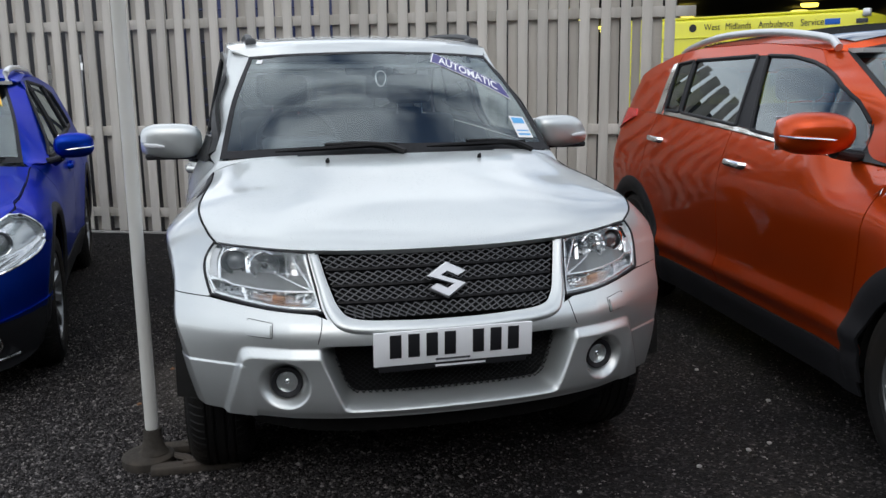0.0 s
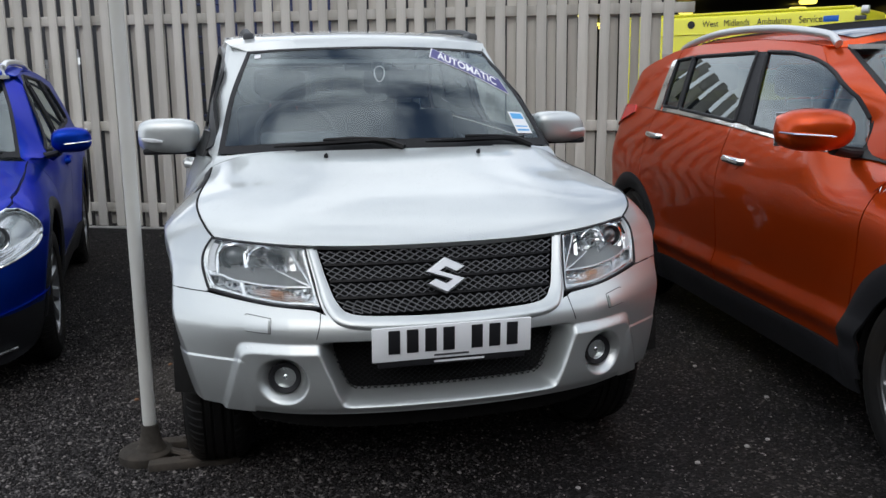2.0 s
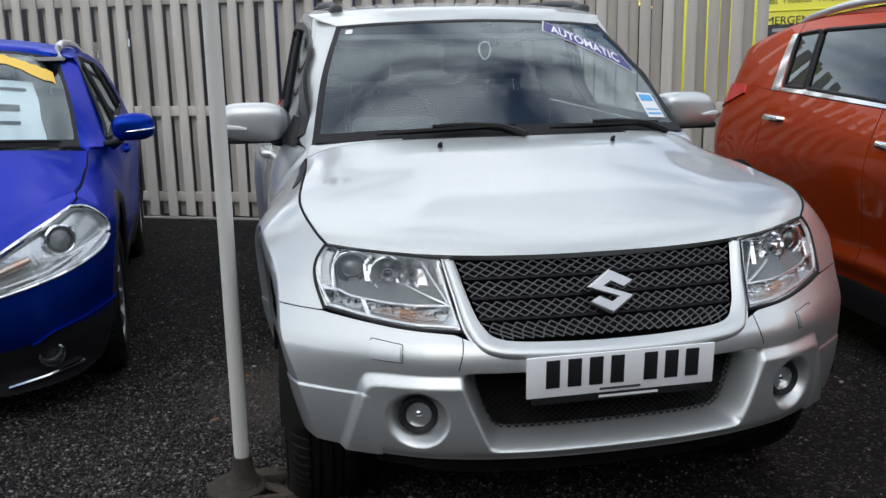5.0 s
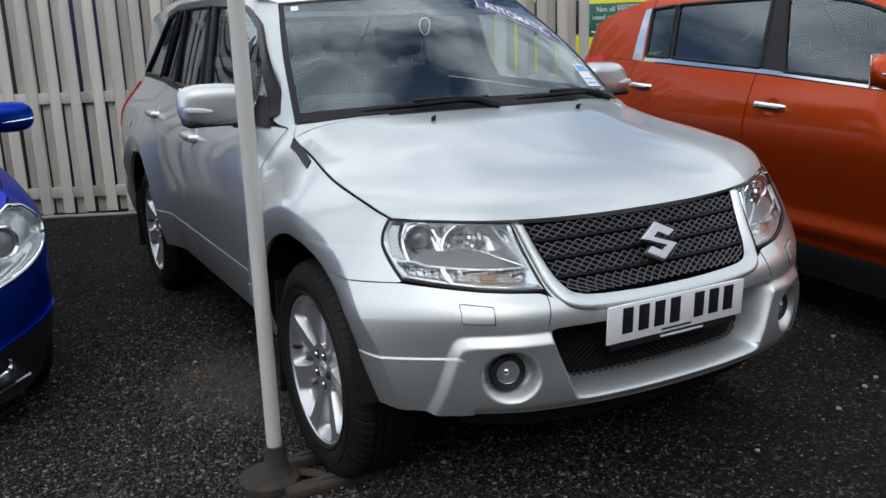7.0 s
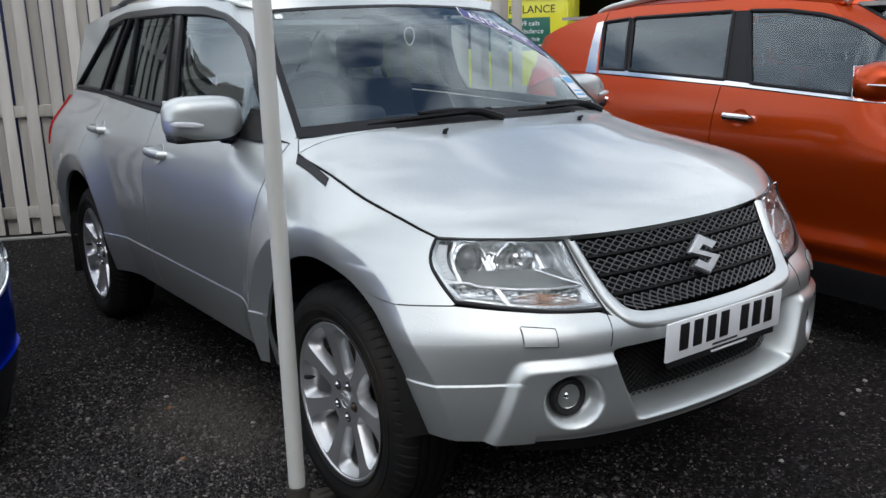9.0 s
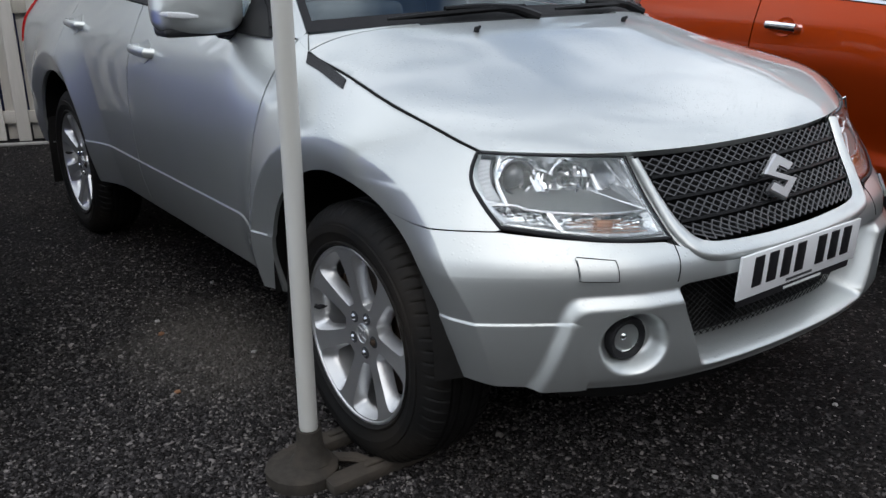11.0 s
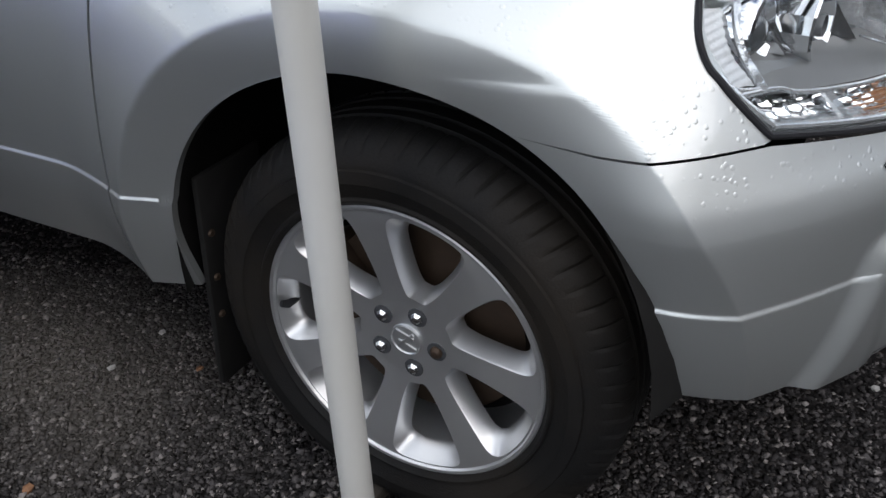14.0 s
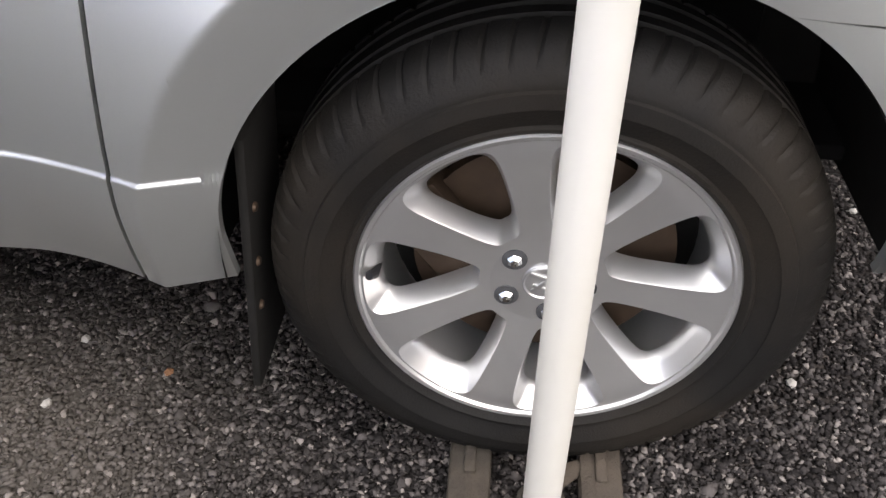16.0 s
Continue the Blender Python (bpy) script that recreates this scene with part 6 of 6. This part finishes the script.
for side in (-1, 1):
    hb = B.front([(0.41, 0.552), (0.53, 0.578), (0.648, 0.606)]) + B.flank([(0.317, 0.676), (0.40, 0.718)])
    ht = B.front([(0.43, 0.64), (0.475, 0.707), (0.599, 0.783), (0.70, 0.838)]) + B.flank([(0.272, 0.86)])
    outer = B.flank([(0.40, 0.718), (0.408, 0.78), (0.352, 0.842), (0.272, 0.86)])
    hl = B.front([(0.41, 0.552), (0.43, 0.64)])
    g2 = coons(hb, ht, hl, outer, 50, 26)
    lamp = sheet("headlamp", mirrored(B.at(g2, 0.004), side), LENS, blue, lip=0.01, label="swept-back clear headlamp with bright rim")
    uu, vv = np.linspace(0, 1, 50)[:, None], np.linspace(0, 1, 26)[None]
    edge = np.minimum(np.minimum(uu, 1 - uu) * 4, np.minimum(vv, 1 - vv) * 2)
    q = B.at(g2, 0.0)
    q[..., 1] += 0.01 + 0.05 * step01(0.1, 0.4, edge)
    sheet("reflector", mirrored(q, side), LAMP_SILVER, lamp, lip=0, gap=0)
    loop = np.vstack([curve_pts(hb, 40), curve_pts(outer, 24)[1:], curve_pts(ht, 40)[::-1][1:], curve_pts(hl, 10)[::-1][1:]])
    part("bright_rim", tube([tuple(p) for p in mirrored(B.at(loop, 0.002), side)], 0.008, 8, cap=False), CHROME, lamp)
    c0 = on_blue(side * 0.70, 0.745, 0.0)
    aim = Matrix.Translation((c0.x, c0.y + 0.015, c0.z)) @ Matrix.Rotation(radians(90), 4, "X") @ Matrix.Rotation(radians(side * 25), 4, "Y")
    bowl = part("projector", lathe([(0.062, -0.03), (0.062, 0.0), (0.056, 0.006), (0.05, 0.0), (0.04, -0.02)], 40, m=aim), CHROME, lamp, "round chrome ring")
    part("projector_lens", lathe([(0.001, 0.012), (0.02, 0.009), (0.038, -0.004), (0.042, -0.02)], 32, m=aim), LAMP_GREY, bowl)
    part("indicator", tube([on_blue(side * x, z, -0.012) for x, z in ((0.48, 0.645), (0.55, 0.67), (0.60, 0.69))], [0.012, 0.02, 0.016], 10), INDICATOR, lamp)
    part("light_run", tube([on_blue(side * x, z, -0.004) for x, z in ((0.44, 0.585), (0.55, 0.61), (0.66, 0.638), (0.77, 0.69))], 0.008, 8), LAMP_SILVER, lamp)
    c0 = on_blue(side * 0.625, 0.295, 0.004)
    aim = Matrix.Translation(c0) @ Matrix.Rotation(radians(90), 4, "X") @ Matrix.Rotation(radians(side * 18), 4, "Y")
    fog = part("fog_lamp", lathe([(0.05, -0.02), (0.05, 0.006), (0.043, 0.01), (0.04, 0.0), (0.02, -0.025), (0.001, -0.03)], 32, m=aim), CHROME, blue, "round fog lamp")
    part("lens", lathe([(0.001, 0.014), (0.025, 0.011), (0.041, 0.004)], 32, m=aim), LENS, fog)
    part("chrome_strip", tube([on_blue(side * x, z, 0.012) for x, z in ((0.455, 0.176), (0.59, 0.196), (0.715, 0.222))], 0.009, 8), CHROME, blue, "chrome strip")
    pts = [(side * 0.575, 1.93, 1.455), (side * 0.572, 1.97, 1.52), (side * 0.57, 2.3, 1.55), (side * 0.56, 3.0, 1.55), (side * 0.55, 3.5, 1.50)]
    part("roof_rail", tube([tuple(q) for q in curve_pts(pts, 24)], 0.02, 10), ALLOY, blue, "silver roof rail")
g = np.array([[on_blue(x, z, -0.03) for z in np.linspace(0.44, 0.645, 8)] for x in np.linspace(-0.34, 0.34, 24)])
blue_grille = sheet("grille", g, DARK, blue, lip=0.02, gap=0, label="black grille with chrome bars")
for z in (0.48, 0.54, 0.60):
    part("grille_bar", tube([on_blue(x, z, 0.004) for x in np.linspace(-0.32, 0.32, 15)], 0.009, 8), GREY_PLASTIC, blue_grille)


def on_blue_screen(u, v, off):
    nu, nv = blue_grid.shape[:2]
    i, j = int(round(u * (nu - 1))), int(round(v * (nv - 1)))
    return blue_grid[i, j] + blue_n[i, j] * off


def screen_film(name, pts, mat, off, label=""):
    """A film on the blue car's windscreen between four corners (u, v)."""
    g = np.array([[on_blue_screen(*(np.array(pts[0]) * (1 - s) * (1 - t) + np.array(pts[1]) * s * (1 - t) + np.array(pts[2]) * s * t + np.array(pts[3]) * (1 - s) * t), off) for t in np.linspace(0, 1, 4)] for s in np.linspace(0, 1, 12)])
    return sheet(name, g, mat, blue_screen, lip=0.001, gap=0, label=label)


screen_film("sunstrip", [(0.66, 0.90), (0.96, 0.62), (0.95, 0.78), (0.72, 0.97)], AMBER_FILM, 0.004, "yellow film strip")
paper = screen_film("price_sheet", [(0.64, 0.10), (0.90, 0.10), (0.88, 0.72), (0.66, 0.72)], WHITE, -0.05, "white paper sheet with grey bars")
for v0, v1, u0, u1 in ((0.58, 0.64, 0.70, 0.84), (0.38, 0.43, 0.72, 0.82), (0.24, 0.28, 0.73, 0.81)):
    ob = screen_film("printed_bar", [(u0, v0), (u1, v0), (u1, v1), (u0, v1)], GREY_PLASTIC, -0.047)
    ob.parent = paper
# wipers of the neighbours
for grid, nrm, root in ((blue_grid, blue_n, blue),):
    for u0, u1 in ((0.55, 0.93), (0.08, 0.5)):
        pts = [grid[int(u * 64), 1] + nrm[int(u * 64), 1] * 0.016 for u in np.linspace(u0, u1, 10)]
        part("wiper", tube([tuple(p) for p in pts], 0.009, 6), BLACK_PLASTIC, root, "black windscreen wiper")

# ---- ground, fence, pole ----
bm = bmesh.new()
bmesh.ops.create_grid(bm, x_segments=60, y_segments=60, size=60)
ground = part("ground", bm, TARMAC, None)
tagged(ground, "black open-textured tarmac, damp, with loose chips", "ground", kind="structure")

FENCE = Matrix.Translation((-1.2, 6.33, 0)) @ Matrix.Rotation(radians(-23.5), 4, "Z")
fence = thing("fence", FENCE, "tall weathered grey timber fence with boards on both sides of its rails", "fence", kind="structure")
bm = box((0.088, 0.02, 2.5), (0, 0, 1.27), 0.003, 1)
board_mesh = part("board", bm, FENCE_WOOD, fence, smooth=False).data
for k in range(-40, 27):
    for back in (0, 1):
        if (k == -40 and not back) or (k == 26 and back):
            continue
        ob = new("board", board_mesh)
        ob.parent = fence
        thin = Matrix.Diagonal((random.uniform(0.84, 0.98) if back else random.uniform(0.96, 1.03), 1, 1, 1))
        ob.matrix_local = pose(k * 0.18 + back * 0.09 + random.uniform(-0.005, 0.005), 0.07 * back - 0.035, random.uniform(-0.012, 0.012), 0, random.uniform(-0.25, 0.25), 0) @ thin
for z in (0.2, 1.0, 2.0):
    bm = box((12.2, 0.045, 0.09), (-1.2, 0, z), 0.004)
    part("rail", bm, FENCE_WOOD, fence)

pole = thing("marker_pole", pose(-0.997, 0.752, 0), "slim off-white plastic pole standing in a dark rubber foot", "pole")
part("pipe", lathe([(0.001, 3.0), (0.0238, 3.0), (0.0245, 2.995), (0.0245, 2.99), (0.0245, 1.04), (0.0245, 1.031), (0.0247, 1.029), (0.0247, 1.023), (0.0245, 1.021), (0.0245, 1.012), (0.0245, 0.57), (0.0245, 0.561), (0.0247, 0.559), (0.0247, 0.553), (0.0245, 0.551), (0.0245, 0.542), (0.0245, 0.16), (0.0245, 0.15), (0.022, 0.14)], 32), PVC, pole, "off-white plastic pipe")
foot = part("foot", lathe([(0.094, 0.0), (0.097, 0.01), (0.097, 0.036), (0.088, 0.046), (0.05, 0.053)], 40, m=Matrix.Translation((-0.022, 0.01, 0)), close=True), BASE_RUBBER, pole, "dark muddy rubber foot")
part("collar", lathe([(0.056, 0.052), (0.045, 0.066), (0.036, 0.10), (0.032, 0.145), (0.026, 0.147)], 40), BASE_RUBBER, foot)
for sgn in (1, -1):
    bar = part("foot_bar", box((0.33, 0.064, 0.034), (0.16, sgn * 0.098, 0.018), 0.008, 2), BASE_RUBBER, foot, "flat rubber bar under the tyre")
    part("bar_ridge", box((0.20, 0.018, 0.010), (0.21, sgn * 0.098, 0.037), 0.004, 2), BASE_RUBBER, bar)
part("mud_lump", tube([(0.05, 0.02, 0.03), (0.12, -0.03, 0.025), (0.15, -0.075, 0.022)], [0.016, 0.02, 0.012], 8, flat=0.6), BASE_RUBBER, foot)

# loose chips about the wheel and beyond
rng = np.random.default_rng(4)


def scatter(spots, size, name, label):
    """Many small angular stones as one mesh."""
    oct_v = np.array([(1, 0, 0), (-1, 0, 0), (0, 1, 0), (0, -1, 0), (0, 0, 1), (0, 0, -1)], float)
    oct_f = np.array([(0, 2, 4), (2, 1, 4), (1, 3, 4), (3, 0, 4), (2, 0, 5), (1, 2, 5), (3, 1, 5), (0, 3, 5)])
    count = len(spots)
    at = np.column_stack([spots, np.zeros(count)])
    r = size * np.exp(rng.normal(0, 0.3, (count, 1, 1)))
    v = oct_v[None] * (1 + rng.uniform(-0.45, 0.35, (count, 6, 1))) * r
    v = v * np.array([1.0, 0.8, 0.5]) + rng.uniform(-0.25, 0.25, (count, 6, 3)) * r
    ang = rng.uniform(0, 2 * np.pi, count)
    tip = rng.uniform(-0.5, 0.5, count)
    ca, sa, ct, st = np.cos(ang)[:, None], np.sin(ang)[:, None], np.cos(tip)[:, None], np.sin(tip)[:, None]
    x, y, z = v[..., 0], v[..., 1], v[..., 2]
    y, z = ct * y - st * z, st * y + ct * z
    v = np.stack([ca * x - sa * y, sa * x + ca * y, z], -1) + at[:, None]
    v[..., 2] += rng.uniform(0.0, 0.004, (count, 1))
    f = (oct_f[None] + 6 * np.arange(count)[:, None, None]).reshape(-1, 3)
    me = bpy.data.meshes.new(name)
    me.vertices.add(count * 6)
    me.vertices.foreach_set("co", v.reshape(-1))
    me.loops.add(f.size)
    me.loops.foreach_set("vertex_index", f.reshape(-1))
    me.polygons.add(len(f))
    me.polygons.foreach_set("loop_start", np.arange(0, f.size, 3))
    me.update(calc_edges=True)
    me.materials.append(CHIP)
    return tagged(new(name, me), label, "stones", kind="stuff")


scatter(np.column_stack([rng.normal(-1.05, 0.62, 120000), rng.normal(0.8, 0.95, 120000)]), 0.0062, "stone_chips", "loose grey stone chips lying dense on the tarmac")
scatter(np.column_stack([rng.uniform(-3.4, 3.0, 60000), rng.uniform(-2.2, 6.0, 60000)]), 0.005, "stone_chips", "scattered grey stone chips on the tarmac")

# single larger pebbles
for at, tint, size in (
    *(((x, y), PEBBLE_BROWN, q) for x, y, q in ((-1.115, 1.424, 0.013), (-0.706, 1.374, 0.011), (-0.993, 1.903, 0.014))),
    *(((x, y), PEBBLE_PALE, q) for x, y, q in ((-0.964, 2.029, 0.012), (-0.631, 2.302, 0.011), (-0.788, 1.554, 0.010), (-0.641, 1.546, 0.010), (-0.641, 0.318, 0.011), (-0.149, 0.084, 0.010), (1.542, 1.162, 0.013), (1.241, 0.252, 0.012), (1.356, 0.287, 0.012), (0.982, 0.173, 0.012), (1.627, 0.694, 0.013), (0.474, 0.102, 0.010)))):
    bm = bmesh.new()
    bmesh.ops.create_icosphere(bm, subdivisions=1, radius=size)
    for v in bm.verts:
        v.co = v.co * random.uniform(0.78, 1.15)
        v.co.z *= 0.6
    ob = part("pebble", bm, tint, None, sharp=25)
    ob.matrix_world = pose(at[0], at[1], size * 0.5, 0, 0, random.uniform(0, 360))
    tagged(ob, "small orange-brown pebble lying on the tarmac" if tint is PEBBLE_BROWN else "small pale pebble lying on the tarmac", "pebble", "loose pebbles")

# edging along the fence's foot, and what stands behind it
edging = part("edging", box((12.2, 0.04, 0.02), (-1.2, -0.09, 0.010), 0.005), CONCRETE, None)
edging.matrix_world = FENCE
tagged(edging, "thin pale concrete edging along the fence", "edging", kind="structure")
yard = part("yard_wall", box((12.6, 0.2, 3.2), (-2.6, 3.0, 1.6), 0.01), RENDER_DARK, None)
yard.matrix_world = FENCE
tagged(yard, "dark wall of the yard behind the fence", "wall", kind="structure")
# added wall, never in view: blocks low sky so bumper and front ground darken
for nm, size, at in (("wall_south", (60, 0.3, 6.5), (0, -11, 3.25)),):
    ob = part(nm, box(size, at, 0.01), RENDER_GREY, None)
    tagged(ob, "unseen grey wall added to hold back low sky light from the front", "wall", kind="structure")
cage = thing("storage_cage", FENCE @ Matrix.Translation((0.75, 0.75, 0)), "blue steel storage cage behind the fence", "cage")
for x in (-0.75, 0.75):
    for y in (-0.3, 0.3):
        part("post", tube([(x, y, 0), (x, y, 2.5)], 0.022, 8), CAGE_BLUE, cage)
for k in range(16):
    part("wire", tube([(-0.75, -0.3, 0.15 + 0.155 * k), (0.75, -0.3, 0.15 + 0.155 * k)], 0.012, 6), CAGE_BLUE, cage)
part("panel", box((1.5, 0.02, 2.3), (0, 0.25, 1.25), 0.004), CAGE_BLUE, cage)
for sx_, hh in ((-2.35, 1.75), (-2.05, 1.5), (-1.45, 1.65), (-1.12, 1.75), (-3.2, 1.4)):
    pipe = thing("metal_pipe", FENCE @ Matrix.Translation((sx_, 0.35, 0)), "grey metal pipe standing behind the fence", "pipe", "pipes behind the fence")
    part("tube", tube([(0, 0, 0), (0.02, 0, hh)], 0.022, 8), ALLOY, pipe)
    part("collar", tube([(0.017, 0, hh - 0.15), (0.018, 0, hh - 0.08)], 0.034, 8), CHROME, pipe)

# ---- ambulance and building behind ----
AMB = Matrix.Translation((12.0, 12.95, 0)) @ Matrix.Rotation(radians(128), 4, "Z")
amb = thing("ambulance", AMB, "yellow ambulance with green notice and dark lettering, behind the fence", "ambulance")
part("body", box((5.4, 2.1, 2.35), (2.7, -1.05, 1.60), 0.10, 4), YELLOW, amb, "yellow box body")
part("roof_ridge", box((5.0, 0.25, 0.06), (2.7, -0.15, 2.79), 0.02), YELLOW, amb)
part("side_lamp", box((0.22, 0.05, 0.09), (0.05, 0.02, 2.56), 0.015), GREY_PLASTIC, amb, "grey side lamp")
part("corner_lamp", box((0.14, 0.16, 0.16), (-0.02, -0.05, 2.72), 0.02), ALLOY, amb)
part("side_window", box((1.3, 0.02, 0.75), (2.65, 0.003, 1.70), 0.02), INK, amb, "dark side window")
part("notice", box((1.45, 0.012, 0.72), (1.12, 0.003, 1.62), 0.004), GREEN, amb, "green notice with white words")
part("badge_plate", box((0.30, 0.01, 0.12), (0.62, 0.004, 2.57), 0.002), NHS_BLUE, amb, "small blue badge")
part("crest", lathe([(0.001, 0.004), (0.045, 0.004), (0.05, 0.0), (0.07, 0.0), (0.072, 0.004), (0.085, 0.004), (0.088, 0.0)], 24, m=Matrix.Translation((3.62, 0.004, 2.57)) @ Matrix.Rotation(radians(-90), 4, "X")), INK, amb, "round dark crest")
part("side_rib", box((5.3, 0.03, 0.03), (2.7, 0.01, 2.36), 0.008), YELLOW, amb)


def lettering(body, size, x, z, mat, parent, stretch=1.0):
    me = text_mesh(body, size)
    for v in me.vertices:
        v.co = (x - v.co.x * stretch, 0.012, z + v.co.y)
    me.materials.append(mat)
    ob = new("lettering", me)
    ob.parent = parent
    return ob


for word, x in (("West", 3.17), ("Midlands", 2.58), ("Ambulance", 1.77), ("Service", 1.02)):
    lettering(word, 0.20, x, 2.57, INK, amb, 0.82)
for word, x in (("EMERGENCY", 2.66), ("AMBULANCE", 0.98)):
    lettering(word, 0.24, x, 2.15, INK, amb)
for k, line in enumerate(("Not all 999 calls", "need an ambulance", "You'll still get our help")):
    lettering(line, 0.15 if k < 2 else 0.11, 1.12, 1.85 - 0.17 * k, WHITE, amb)
part("notice_bar", box((1.2, 0.004, 0.03), (1.12, 0.011, 1.37)), WHITE, amb)
for x in (0.9, 4.5):
    for y in (-0.12, -1.95):
        part("wheel", lathe([(0.12, -0.1), (0.30, -0.1), (0.35, -0.07), (0.35, 0.07), (0.30, 0.1), (0.12, 0.1)], 32, m=Matrix.Translation((x, y, 0.35)) @ Matrix.Rotation(radians(90), 4, "X"), close=True), RUBBER, amb)
part("chassis", box((5.0, 1.8, 0.2), (2.7, -1.05, 0.38), 0.02), DARK, amb)

hall = thing("vehicle_hall", Matrix.Translation((19.5, 26.0, 0)) @ Matrix.Rotation(radians(-30), 4, "Z"), "large dark open-fronted hall with yellow ceiling lights", "building")
part("wall", box((34, 0.4, 7.5), (0, 8, 3.75), 0.02), RENDER_DARK, hall)
part("wall", box((0.4, 16, 7.5), (-17, 0, 3.75), 0.02), RENDER_DARK, hall)
part("wall", box((0.4, 16, 7.5), (17, 0, 3.75), 0.02), RENDER_DARK, hall)
part("roof", box((34.4, 17, 0.5), (0, -0.2, 4.0), 0.02), RENDER_DARK, hall)
part("fascia", box((34.4, 0.3, 5.2), (0, -8.85, 6.4), 0.02), RENDER_DARK, hall)
for x in (-11.5, -4, 4, 11.5):
    part("column", box((0.35, 0.35, 3.75), (x, -7.8, 1.875), 0.02), CONCRETE, hall)
for ix in range(-4, 5):
    for iy in range(-2, 3):
        part("ceiling_lamp", lathe([(0.001, 0), (0.22, 0), (0.26, 0.05), (0.26, 0.1)], 16, m=Matrix.Translation((ix * 3.6, iy * 2.8, 3.55))), LAMP_GLOW, hall, "round yellow ceiling lamp")


def tree(x, y, h, seed):
    """A tapered trunk, limbs, and a crown of many small leaves."""
    rnd = random.Random(seed)
    root = thing("tree", pose(x, y, 0), "leafy green tree beyond the yard", "tree", "trees beyond the yard")
    bm = tube([(0, 0, 0), (0.05, 0.02, h * 0.3), (-0.04, 0.05, h * 0.6), (0, 0, h * 0.9)], [0.18, 0.14, 0.09, 0.03], 10)
    tips = []
    for k in range(14):
        t = rnd.uniform(0.3, 0.9)
        az, rr = rnd.uniform(0, 6.28), h * rnd.uniform(0.15, 0.32) * (1.15 - t * 0.6)
        p1 = (rr * math.cos(az), rr * math.sin(az), h * t + rr * 0.6)
        tube([(0, 0, h * t), (p1[0] * 0.5, p1[1] * 0.5, h * t + rr * 0.2), p1], [0.05, 0.03, 0.012], 6, bm)
        tips += [p1, (p1[0] * 0.6, p1[1] * 0.6, h * t + rr * 0.3)]
    part("trunk", bm, BARK, root)
    verts, faces = [], []
    for p in tips:
        for _ in range(170):
            q = Vector(p) + Vector((rnd.gauss(0, 1), rnd.gauss(0, 1), rnd.gauss(0, 0.7))) * h * 0.07
            m = Euler((rnd.uniform(0, 6), rnd.uniform(0, 6), rnd.uniform(0, 6))).to_matrix()
            s = rnd.uniform(0.05, 0.10)
            i0 = len(verts)
            verts += [q + m @ Vector(d) * s for d in ((-1, 0, 0), (0, -0.5, 0.1), (1, 0, 0), (0, 0.5, 0.1))]
            faces.append((i0, i0 + 1, i0 + 2, i0 + 3))
    link_mesh("crown", verts, faces, LEAF, root, smooth=False)


for k, (x, y, h) in enumerate(((21, 15, 7.5), (25, 17.5, 9), (23, 11, 8), (28, 21, 9.5))):
    tree(x, y, h, k + 3)
